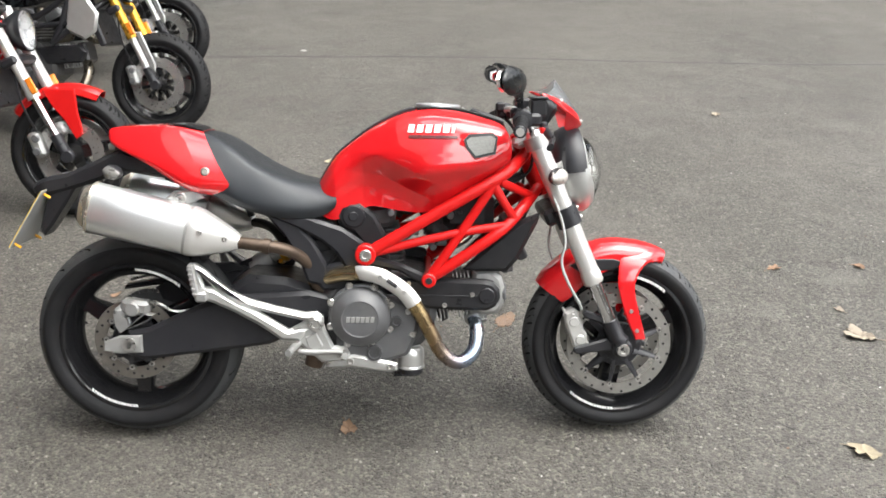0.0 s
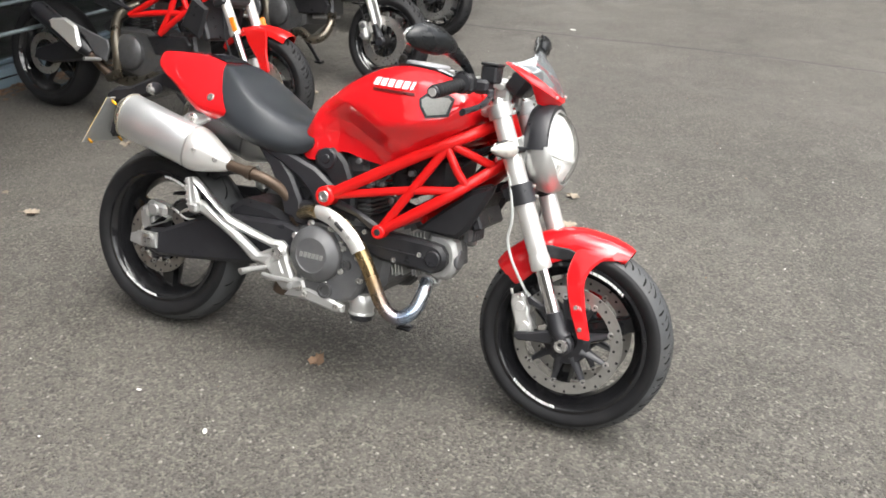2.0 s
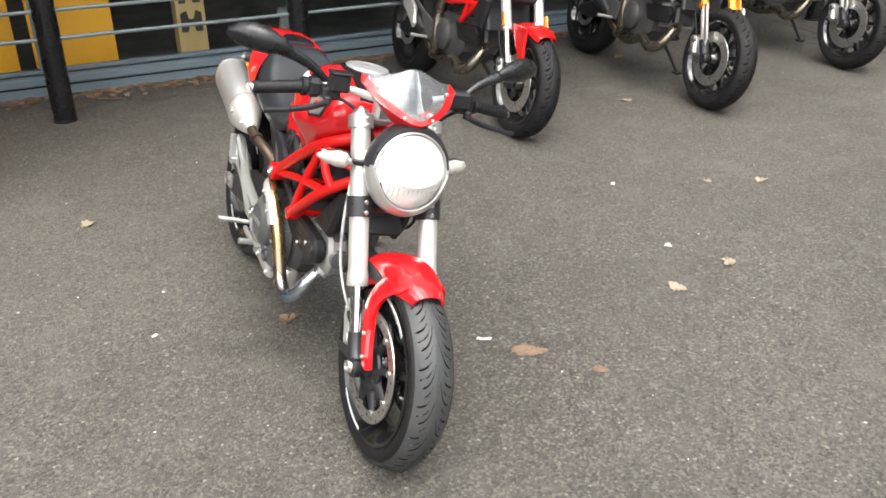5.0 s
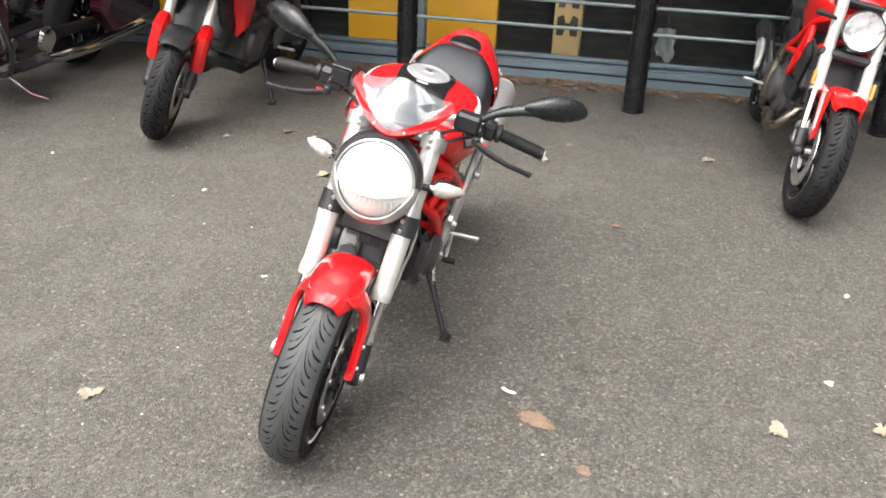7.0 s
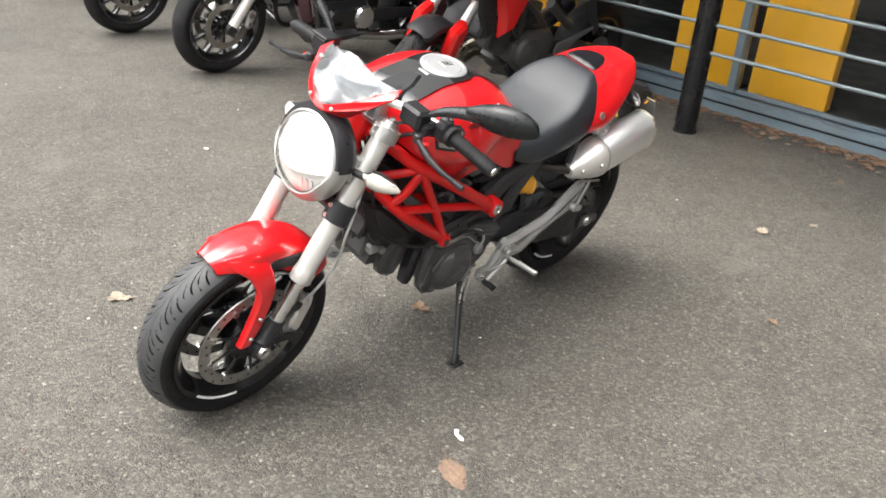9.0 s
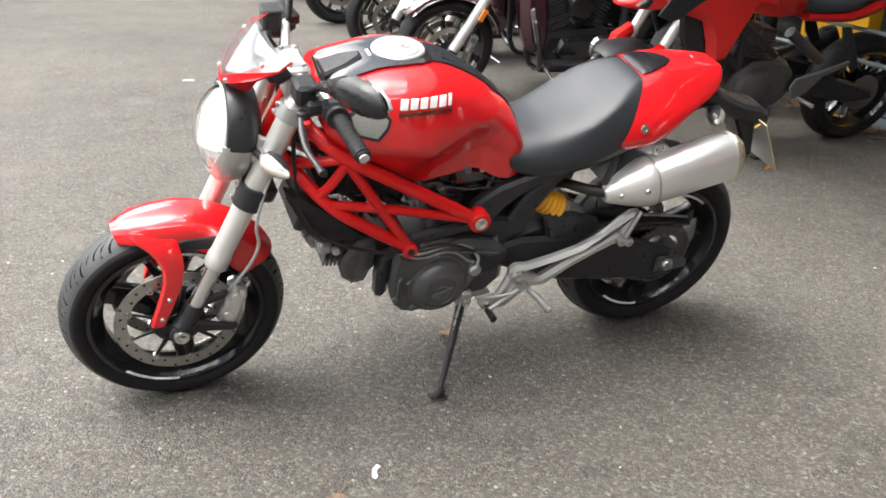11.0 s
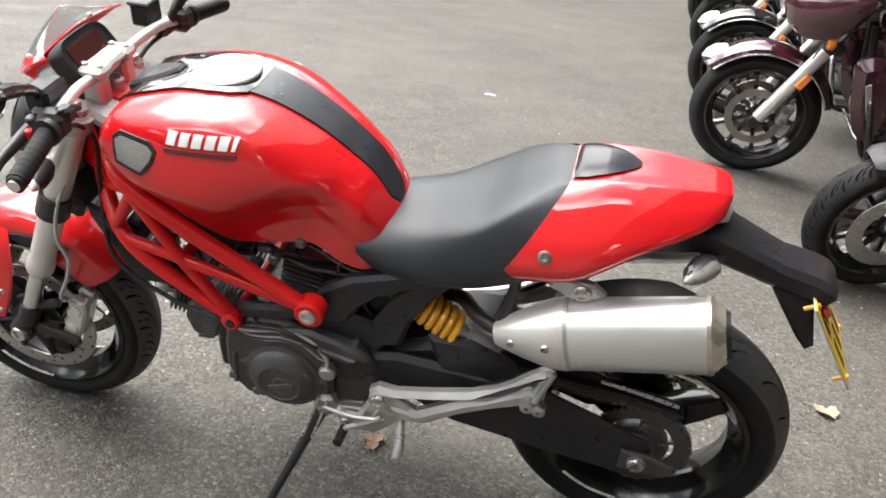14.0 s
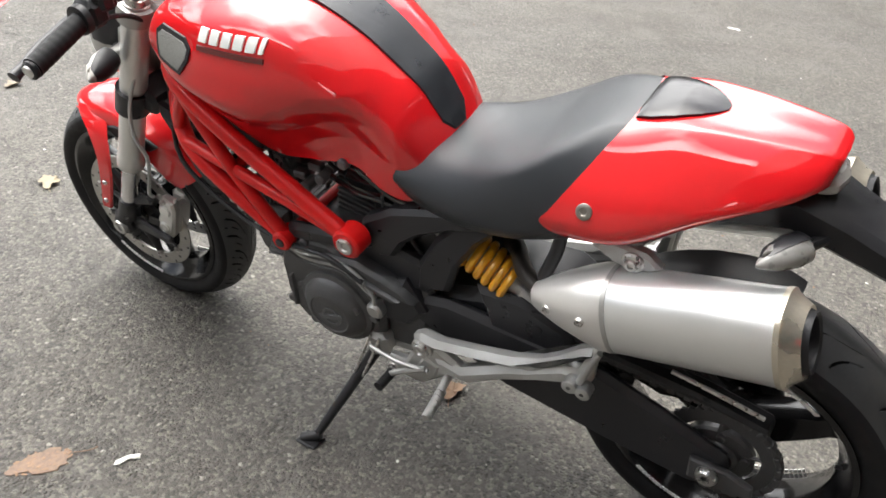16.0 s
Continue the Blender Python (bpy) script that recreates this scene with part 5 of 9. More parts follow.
belt = [(0.72, 0.50), (0.79, 0.508), (0.89, 0.508), (1.03, 0.503), (1.058, 0.497), (1.076, 0.475), (1.078, 0.448), (1.064, 0.424), (1.04, 0.412), (0.96, 0.414), (0.87, 0.418), (0.80, 0.44), (0.74, 0.47)]
bm = bmesh.new()
slab(bm, belt, -0.140, -0.098, 0.010)
bc = part("belt_cover", bm, BLACK_PL, engine, "black plastic timing belt cover")
bm = bmesh.new()
slab(bm, [(0.82, 0.458), (1.01, 0.455), (1.01, 0.459), (0.82, 0.462)], -0.1425, -0.139, 0.001)
drum(bm, (1.038, -0.139, 0.458), 0.024, -0.006, 0.004, 24, 0.003)
part("rib", bm, BLACK_SATIN, bc)
bm = bmesh.new()
for x, z in ((0.995, 0.462), (0.915, 0.43), (0.81, 0.495)):
    bolt(bm, (x, -0.139, z), 0.0075, 0.006, -1)
parts("screw", bm, STEEL, bc)
# rear cylinder, upright
axis2 = Vector((-0.17, 0, 0.985))
base2 = Vector((0.735, 0, 0.52))
m2 = Matrix.Rotation(math.atan2(0.17, 0.985) * -1, 4, "Y")
bm = bmesh.new()
block(bm, base2 + axis2 * 0.06, (0.1, 0.13, 0.13), 0.01, m2)
cyl2 = part("cylinder", bm, CASE_DARK, hero, "dark finned cylinder")
for k in range(9):
    bm = bmesh.new()
    block(bm, base2 + axis2 * (0.008 + 0.0135 * k), (0.13, 0.150, 0.0055), 0.001, m2)
    part("fin", bm, CASE_DARK, cyl2)
bm = bmesh.new()
block(bm, base2 + axis2 * 0.16, (0.12, 0.165, 0.07), 0.015, m2)
part("cylinder_head", bm, CASE_DARK, engine)
# black slab added to keep the space under the tank dark
bm = bmesh.new()
slab(bm, [(0.60, 0.705), (0.655, 0.716), (0.73, 0.705), (0.75, 0.665), (0.72, 0.625), (0.66, 0.622), (0.615, 0.648)], 0.078, 0.100, 0.009)
part("under_tank_slab", bm, BLACK_GLOSS, hero)
bm = bmesh.new()
for pts in ([(0.585, 0.104, 0.655), (0.63, 0.112, 0.668), (0.69, 0.112, 0.70), (0.75, 0.10, 0.71)], [(0.60, 0.104, 0.64), (0.66, 0.112, 0.65), (0.71, 0.11, 0.648), (0.78, 0.10, 0.66)], [(0.615, 0.106, 0.70), (0.64, 0.114, 0.68), (0.65, 0.11, 0.64)]):
    tube(bm, pts, 0.0055, 8)
parts("hose", bm, BLACK_GLOSS, hero)
# small steel drums for the shiny bits among the hoses
bm = bmesh.new()
for x, z in ((0.64, 0.695), (0.605, 0.682), (0.672, 0.700)):
    drum(bm, (x, 0.108, z), 0.006, -0.008, 0.008, 10, 0.002, "x")
parts("shiny_bit", bm, STEEL, hero)
bm = bmesh.new()
slab(bm, [(0.615, 0.72), (0.60, 0.69), (0.615, 0.655), (0.65, 0.64), (0.685, 0.60), (0.69, 0.52), (0.76, 0.51), (0.75, 0.62), (0.715, 0.69), (0.67, 0.73)], -0.125, -0.088, 0.010)
bc2 = part("belt_cover", bm, BLACK_PL, engine)
bm = bmesh.new()
drum(bm, (0.652, -0.124, 0.69), 0.033, -0.008, 0.004, 28, 0.004)
drum(bm, (0.652, -0.130, 0.69), 0.014, -0.006, 0.004, 18, 0.002)
part("cap", bm, BLACK_SATIN, bc2)
# throttle bodies, cables, clutter seen through the trellis
bm = bmesh.new()
for y in (-0.05, 0.05):
    tube(bm, [(0.90, y, 0.60), (0.875, y, 0.68), (0.87, y, 0.73)], [0.034, 0.03, 0.036], 16)
block(bm, (0.90, 0, 0.66), (0.10, 0.16, 0.06), 0.012)
block(bm, (0.98, 0, 0.70), (0.16, 0.2, 0.13), 0.03)
part("airbox", bm, BLACK_PL, hero)
bm = bmesh.new()
rng = random.Random(3)
for k in range(9):
    y = rng.uniform(-0.1, 0.1)
    x = rng.uniform(0.76, 0.98)
    tube(bm, [(x, y, 0.57 + rng.uniform(0, 0.05)), (x + 0.05, y + rng.uniform(-0.04, 0.04), 0.63), (x + 0.12, y * 0.6, 0.68 + rng.uniform(0, 0.06)), (1.15, y * 0.4, 0.80)], 0.0045, 6)
parts("wiring", bm, BLACK_PL, hero)
bm = bmesh.new()
for x, y, z in ((0.80, -0.1, 0.63), (0.83, 0.1, 0.62), (0.88, -0.11, 0.60), (0.78, 0.11, 0.66), (0.93, -0.10, 0.69), (0.76, -0.11, 0.70), (0.72, 0.11, 0.715)):
    drum(bm, (x, y, z), 0.011, -0.018, 0.018, 12, 0.003)
    block(bm, (x + 0.025, y * 0.9, z + 0.008), (0.03, 0.02, 0.016), 0.003)
parts("fitting", bm, CASE_GREY, hero)
# oil cooler cowls
for s in (-1, 1):
    bm = bmesh.new()
    slab(bm, [(0.965, 0.53), (1.095, 0.524), (1.128, 0.56), (1.185, 0.672), (1.192, 0.70), (1.13, 0.675), (1.06, 0.62)], s * 0.085, s * 0.122, 0.012)
    part("side_scoop", bm, BLACK_PL, hero)
bm = bmesh.new()
block(bm, (1.125, 0, 0.612), (0.03, 0.19, 0.12), 0.006, Matrix.Rotation(radians(-24), 4, "Y"))
oc = part("oil_cooler", bm, BLACK_SATIN, hero, "black oil cooler with fine fins")
bm = bmesh.new()
for k in range(14):
    block(bm, (1.142 + 0.0035 * (k - 7), 0, 0.559 + 0.0078 * k), (0.005, 0.150, 0.003), 0.0008, Matrix.Rotation(radians(-24), 4, "Y"))
parts("fin", bm, CASE_DARK, oc)
bm = bmesh.new()
slab(bm, [(-0.045, 0.505), (0.045, 0.505), (0.05, 0.55), (-0.05, 0.55)], 1.085, 1.115, 0.008, "yz")
for k in range(5):
    block(bm, (1.118, -0.036 + 0.018 * k, 0.528), (0.012, 0.004, 0.04), 0.001)
part("regulator", bm, CASE_GREY, hero, "bare finned regulator")

# ---- exhaust ----
bm = bmesh.new()
tube(bm, [(1.0, -0.03, 0.402), (1.005, -0.07, 0.382), (1.013, -0.115, 0.345), (1.0, -0.148, 0.29), (0.955, -0.166, 0.265), (0.908, -0.172, 0.296), (0.872, -0.176, 0.362), (0.838, -0.180, 0.425), (0.795, -0.186, 0.485), (0.735, -0.186, 0.525), (0.665, -0.170, 0.533), (0.60, -0.13, 0.515), (0.53, -0.08, 0.48)], 0.0215, 18, 6)
hdr = part("header_pipe", bm, HEADER, hero, "gold and blue heat-tinted exhaust pipe")
bm = bmesh.new()
lathe(bm, [(0.022, -0.012), (0.03, -0.012), (0.03, -0.004), (0.025, -0.003), (0.025, 0.003), (0.03, 0.004), (0.03, 0.012), (0.022, 0.012)], 22, (0, 0, 0), "z")
block(bm, (0.03, 0, 0), (0.016, 0.014, 0.03), 0.002)
part("clamp", bm, ALU, hdr, at=Matrix.Translation((1.006, -0.075, 0.378)) @ Matrix.Rotation(radians(-50), 4, "X"))
bm = bmesh.new()
rows = []
pts = curve([(0.826, -0.184, 0.447), (0.795, -0.187, 0.487), (0.735, -0.187, 0.527), (0.685, -0.178, 0.536), (0.66, -0.168, 0.535)], 5)
for i, q in enumerate(pts):
    d = (pts[min(i + 1, len(pts) - 1)] - pts[max(i - 1, 0)]).normalized()
    out = Vector((0, -1, 0))
    upv = d.cross(out).normalized()
    if upv.z < 0:
        upv = -upv
    e = 1.03 - 0.25 * (i / (len(pts) - 1)) ** 3
    outer = [q + 0.0275 * e * (math.cos(a) * out + math.sin(a) * upv) for a in [radians(-54 + 14.5 * j) for j in range(9)]]
    inner = [q + 0.0255 * e * (math.cos(a) * out + math.sin(a) * upv) for a in [radians(62 - 14.5 * j) for j in range(9)]]
    rows.append(outer + inner)
ring_faces(bm, rows)
hs = part("heat_shield", bm, FORK_SILVER, hdr, "silver exhaust heat shield")
bm = bmesh.new()
tube(bm, [(0.750, -0.2138, 0.522), (0.776, -0.2142, 0.503)], 0.0058, 8, 1)
part("slot", bm, BLACK_PL, hs)
bm = bmesh.new()
for x, y, z in ((0.731, -0.2135, 0.531), (0.797, -0.2148, 0.487)):
    bolt(bm, (x, y, z), 0.0065, 0.004, -1)
parts("screw", bm, STEEL, hs)
bm = bmesh.new()
tube(bm, [(0.575, -0.09, 0.42), (0.555, -0.090, 0.450), (0.545, -0.098, 0.490), (0.530, -0.108, 0.530), (0.503, -0.128, 0.567), (0.462, -0.152, 0.595), (0.40, -0.166, 0.610), (0.30, -0.166, 0.624)], 0.0178, 16, 6)
tube(bm, [(0.418, -0.166, 0.607), (0.398, -0.166, 0.611)], 0.0225, 16, 1)
tube(bm, [(0.547, -0.096, 0.478), (0.541, -0.100, 0.500)], 0.0225, 16, 1)
part("rear_pipe", bm, PIPE_BROWN, hero, "brown heat-stained rear exhaust pipe")
# the left pipe is toned darker than the right one
bm = bmesh.new()
tube(bm, [(0.44, 0.02, 0.57), (0.40, 0.07, 0.61), (0.355, 0.13, 0.622), (0.30, 0.164, 0.624)], 0.0150, 16, 6)
part("rear_pipe", bm, PIPE_DARK, hero, "dark left rear exhaust pipe")
for s in (-1, 1):
    ax = Vector((-0.972, 0, 0.236)).normalized()
    nz = Vector((0.236, 0, 0.972)).normalized()
    p0 = Vector((0.332 if s < 0 else 0.316, s * 0.164, 0.620))
    body = 0.415 if s < 0 else 0.394

    def oval(d, hy, hz, seg=32):
        c = p0 + ax * d
        return [c + Vector((0, hy * math.copysign(abs(math.cos(a)) ** 0.85, math.cos(a)), 0)) + nz * hz * math.copysign(abs(math.sin(a)) ** 0.85, math.sin(a)) for a in [2 * math.pi * j / seg for j in range(seg)]]
    bm = bmesh.new()
    ring_faces(bm, [oval(0.125, 0.056, 0.067), oval(0.13, 0.058, 0.0695), oval(body - 0.005, 0.059, 0.0725), oval(body, 0.0575, 0.071)])
    can = part("muffler", bm, BRUSHED, hero, "brushed silver oval muffler")
    bm = bmesh.new()
    ring_faces(bm, [oval(0.0, 0.019, 0.021), oval(0.010, 0.024, 0.027), oval(0.05, 0.041, 0.044), oval(0.09, 0.053, 0.060), oval(0.118, 0.0585, 0.0695), oval(0.138, 0.060, 0.072), oval(0.142, 0.058, 0.070)])
    part("front_cone", bm, FORK_SILVER, can, "silver cast muffler nose")
    bm = bmesh.new()
    ring_faces(bm, [oval(0.139, 0.0585, 0.0705), oval(0.1395, 0.0592, 0.0712), oval(0.1465, 0.0592, 0.0712), oval(0.147, 0.058, 0.070)])
    part("joint_ring", bm, ALU, can)
    bm = bmesh.new()
    ring_faces(bm, [oval(body - 0.006, 0.0605, 0.074), oval(body + 0.002, 0.0605, 0.074), oval(body + 0.004, 0.057, 0.070), oval(body + 0.020, 0.046, 0.057), oval(body + 0.026, 0.043, 0.053), oval(body + 0.024, 0.039, 0.048), oval(body, 0.034, 0.042)])
    ecap = part("end_cap", bm, TARNISH, can, "tarnished end cap with a dark outlet")
    bm = bmesh.new()
    ring_faces(bm, [oval(body + 0.018, 0.040, 0.050), oval(body + 0.034, 0.036, 0.045), oval(body + 0.031, 0.031, 0.039), oval(body, 0.028, 0.036)])
    part("outlet", bm, BLACK_PL, ecap)
    bm = bmesh.new()
    for d, hz in ((0.037, 0.005), (0.105, 0.012)):
        q = p0 + ax * d + nz * hz
        hy = 0.033 if d < 0.05 else 0.055
        bolt(bm, (q.x, q.y + s * hy, q.z), 0.008, 0.006, s)
    parts("screw", bm, STEEL, can)
    bm = bmesh.new()
    q = Vector((0.168, s * 0.150, 0.742))
    slab(bm, [(0.235, 0.745), (0.215, 0.768), (0.15, 0.762), (0.125, 0.742), (0.15, 0.722), (0.195, 0.725)], s * 0.128, s * 0.150, 0.005)
    slab(bm, [(0.245, 0.75), (0.18, 0.79), (0.16, 0.77), (0.19, 0.74)], s * 0.122, s * 0.140, 0.004)
    hang = part("hanger", bm, ALU, can)
    bm = bmesh.new()
    drum(bm, q, 0.018, -0.006, 0.006, 20, 0.003)
    bolt(bm, q + Vector((0, s * 0.006, 0)), 0.010, 0.006, s)
    parts("bolt", bm, STEEL, hang)

bm = bmesh.new()
tube(bm, [(0.285, 0.125, 0.77), (0.295, 0.14, 0.70), (0.312, 0.15, 0.645)], 0.011, 10, 1)
part("muffler_strut", bm, BLACK_SATIN, hero)

# ---- swingarm, shock, rear brake, chain ----
for s in (-1, 1):
    bm = bmesh.new()
    outline = [(0.60, 0.45), (0.52, 0.468), (0.42, 0.462), (0.28, 0.452), (0.20, 0.425), (0.05, 0.356), (-0.01, 0.345), (-0.02, 0.275), (0.03, 0.258), (0.20, 0.278), (0.40, 0.305), (0.53, 0.36), (0.60, 0.39)]
    if s > 0:
        outline = [(0.60, 0.45), (0.52, 0.468), (0.42, 0.462), (0.28, 0.456), (0.20, 0.438), (0.10, 0.402), (0.03, 0.372), (-0.02, 0.352), (-0.035, 0.30), (-0.02, 0.266), (0.03, 0.248), (0.20, 0.268), (0.40, 0.300), (0.53, 0.36), (0.60, 0.39)]
    slab(bm, outline, s * 0.098, s * 0.128, 0.012)
    part("swingarm", bm, BLACK_SATIN, hero, "black box-section swingarm")
    bm = bmesh.new()
    slab(bm, [(0.035, 0.338), (-0.03, 0.336), (-0.075, 0.318), (-0.078, 0.29), (-0.03, 0.282), (0.035, 0.285)], s * 0.126, s * 0.140, 0.004)
    # the left block is coloured darker than the right one
    adj = part("axle_adjuster", bm, ALU if s < 0 else CASE_DARK, hero, "silver chain adjuster block" if s < 0 else "dark chain adjuster block")
    bm = bmesh.new()
    lathe(bm, [(0.0085, 0.0), (0.020, 0.0), (0.020, 0.006), (0.016, 0.012), (0.0085, 0.012)], 24, (0, s * 0.140, 0.3135) if s > 0 else (0, -0.152, 0.3135))
    part("axle_nut", bm, STEEL, adj)
bm = bmesh.new()
slab(bm, [(0.60, 0.45), (0.45, 0.50), (0.34, 0.508), (0.28, 0.47), (0.30, 0.43), (0.42, 0.42), (0.60, 0.40)], -0.1, 0.1, 0.02)
part("swingarm_bridge", bm, BLACK_SATIN, hero)
bm = bmesh.new()
slab(bm, [(0.46, 0.535), (0.37, 0.54), (0.28, 0.505), (0.26, 0.46), (0.33, 0.43), (0.43, 0.44)], 0.10, 0.124, 0.012)
part("swingarm_gusset", bm, BLACK_SATIN, hero)
# plate added so that the gap above the swingarm stays black
bm = bmesh.new()
slab(bm, [(0.32, 0.49), (0.27, 0.512), (0.18, 0.508), (0.08, 0.470), (0.02, 0.43), (0.04, 0.41), (0.14, 0.41), (0.26, 0.44)], 0.070, 0.082, 0.005)
part("gap_plate", bm, BLACK_PL, hero, "black plate added to fill the gap inside the chain run")
bm = bmesh.new()
drum(bm, (0.335, 0.124, 0.487), 0.012, -0.004, 0.0015, 18, 0.0005)
part("socket", bm, BLACK_PL, hero)
# shock with a yellow spring
sa, sb = Vector((0.585, 0.080, 0.640)), Vector((0.318, 0.088, 0.492))
d = (sb - sa).normalized()
bm = bmesh.new()
tube(bm, [sa, sa + (sb - sa) * 0.3, sb - d * 0.05], [0.026, 0.024, 0.018], 16, 1)
shock = part("shock_absorber", bm, ALU, hero, "rear shock with a yellow coil spring")
bm = bmesh.new()
u = d.orthogonal().normalized()
v = d.cross(u)
coil = [sa + d * (0.085 + 0.125 * k / 140) + 0.031 * (math.cos(k * 2 * math.pi / 20) * u + math.sin(k * 2 * math.pi / 20) * v) for k in range(141)]
tube(bm, coil, 0.0078, 8, 1)
part("coil_spring", bm, YELLOW, shock, "yellow coil spring")
bm = bmesh.new()
tube(bm, [sb - d * 0.075, sb - d * 0.02], 0.030, 16, 1)
tube(bm, [sb - d * 0.03, sb], 0.017, 12, 1)
part("spring_seat", bm, ALU, shock)
# rear brake
bm = bmesh.new()
block(bm, (0.012, -0.098, 0.415), (0.085, 0.05, 0.045), 0.012, Matrix.Rotation(radians(8), 4, "Y"))
block(bm, (-0.035, -0.098, 0.395), (0.03, 0.045, 0.04), 0.008)
drum(bm, (0.005, -0.122, 0.412), 0.022, -0.006, 0.010, 20, 0.005)
slab(bm, [(-0.045, 0.395), (-0.015, 0.38), (-0.01, 0.35), (0.05, 0.375), (0.07, 0.395), (0.04, 0.40), (0.0, 0.365), (-0.03, 0.345), (-0.04, 0.36)], -0.122, -0.098, 0.004)
rcal = part("rear_caliper", bm, ALU, hero, "silver rear brake caliper")
bm = bmesh.new()
tube(bm, [(0.05, -0.11, 0.43), (0.09, -0.115, 0.425), (0.14, -0.10, 0.40), (0.3, -0.09, 0.44)], 0.004, 8)
part("brake_hose", bm, STEEL, rcal)
# sprocket and chain on the left
bm = bmesh.new()
vs = []
n = 40
for i in range(n * 2):
    a = math.pi * i / n
    r = 0.106 if i % 2 == 0 else 0.099
    vs.append((r * math.cos(a), r * math.sin(a)))
ro = [[bm.verts.new((x, y, z)) for x, z in vs] for y in (-0.003, 0.003)]
ri = [[bm.verts.new((0.074 * math.cos(math.pi * i / n), y, 0.074 * math.sin(math.pi * i / n))) for i in range(2 * n)] for y in (-0.003, 0.003)]
for i in range(2 * n):
    j = (i + 1) % (2 * n)
    for q in ((ro[0][i], ro[0][j], ro[1][j], ro[1][i]), (ri[0][i], ri[1][i], ri[1][j], ri[0][j]), (ro[0][i], ri[0][i], ri[0][j], ro[0][j]), (ro[1][i], ro[1][j], ri[1][j], ri[1][i])):
        bm.faces.new(q)
for k in range(5):
    a = radians(72 * k + 20)
    tube(bm, [(0.04 * math.cos(a), 0, 0.04 * math.sin(a)), (0.078 * math.cos(a), 0, 0.078 * math.sin(a))], [0.016, 0.012], 8, 1, 0.3)
sprocket = part("sprocket", bm, CASE_DARK, hero, "greasy dark rear sprocket", at=(0, 0.083, 0.3135))
bm = bmesh.new()
lathe(bm, [(0.02, -0.012), (0.062, -0.012), (0.064, 0.004), (0.060, 0.009), (0.036, 0.011), (0.030, 0.02), (0.02, 0.02)], 36)
for k in range(5):
    a = radians(72 * k + 20)
    drum(bm, (0.050 * math.cos(a), 0.008, 0.050 * math.sin(a)), 0.0085, -0.002, 0.008, 12, 0.002)
part("sprocket_carrier", bm, CASE_DARK, sprocket, "greasy dark sprocket carrier")
bm = bmesh.new()
loop = []
for i in range(25):
    a = radians(92 + 180 * i / 24)
    loop.append((0.105 * math.cos(a), 0.083, 0.3135 + 0.105 * math.sin(a)))
for i in range(9):
    a = radians(-85 + 170 * i / 8)
    loop.append((0.595 + 0.032 * math.cos(a), 0.083, 0.425 + 0.032 * math.sin(a)))
tot, acc = [], 0.0
for i, q in enumerate(loop):
    w = loop[(i + 1) % len(loop)]
    a, b = Vector(q), Vector(w)
    L = (b - a).length
    k = max(1, round(L / 0.0155))
    for j in range(k):
        tot.append((a + (b - a) * (j / k), (b - a).normalized()))
for j, (c, dd) in enumerate(tot):
    m = Matrix.Rotation(-math.atan2(dd.z, dd.x), 4, "Y")
    block(bm, c + dd * 0.0078, (0.014, 0.012 if j % 2 else 0.018, 0.012), 0.002, m)
part("chain", bm, CASE_DARK, hero, "greasy dark drive chain")
bm = bmesh.new()
slab(bm, [(0.40, 0.505), (0.20, 0.475), (0.05, 0.462), (-0.07, 0.438), (-0.075, 0.425), (0.05, 0.443), (0.20, 0.45), (0.38, 0.478)], 0.062, 0.108, 0.006)
slab(bm, [(0.39, 0.50), (0.20, 0.472), (0.06, 0.458), (0.03, 0.43), (0.045, 0.395), (0.12, 0.375), (0.26, 0.42), (0.38, 0.44)], 0.058, 0.066, 0.003)
part("chain_guard", bm, BLACK_PL, hero, "black plastic chain guard")
bm = bmesh.new()
tube(bm, [(0.10, 0.09, 0.475), (0.02, 0.095, 0.468), (-0.06, 0.095, 0.452)], 0.004, 8)
part("guard_edge", bm, STEEL, hero)

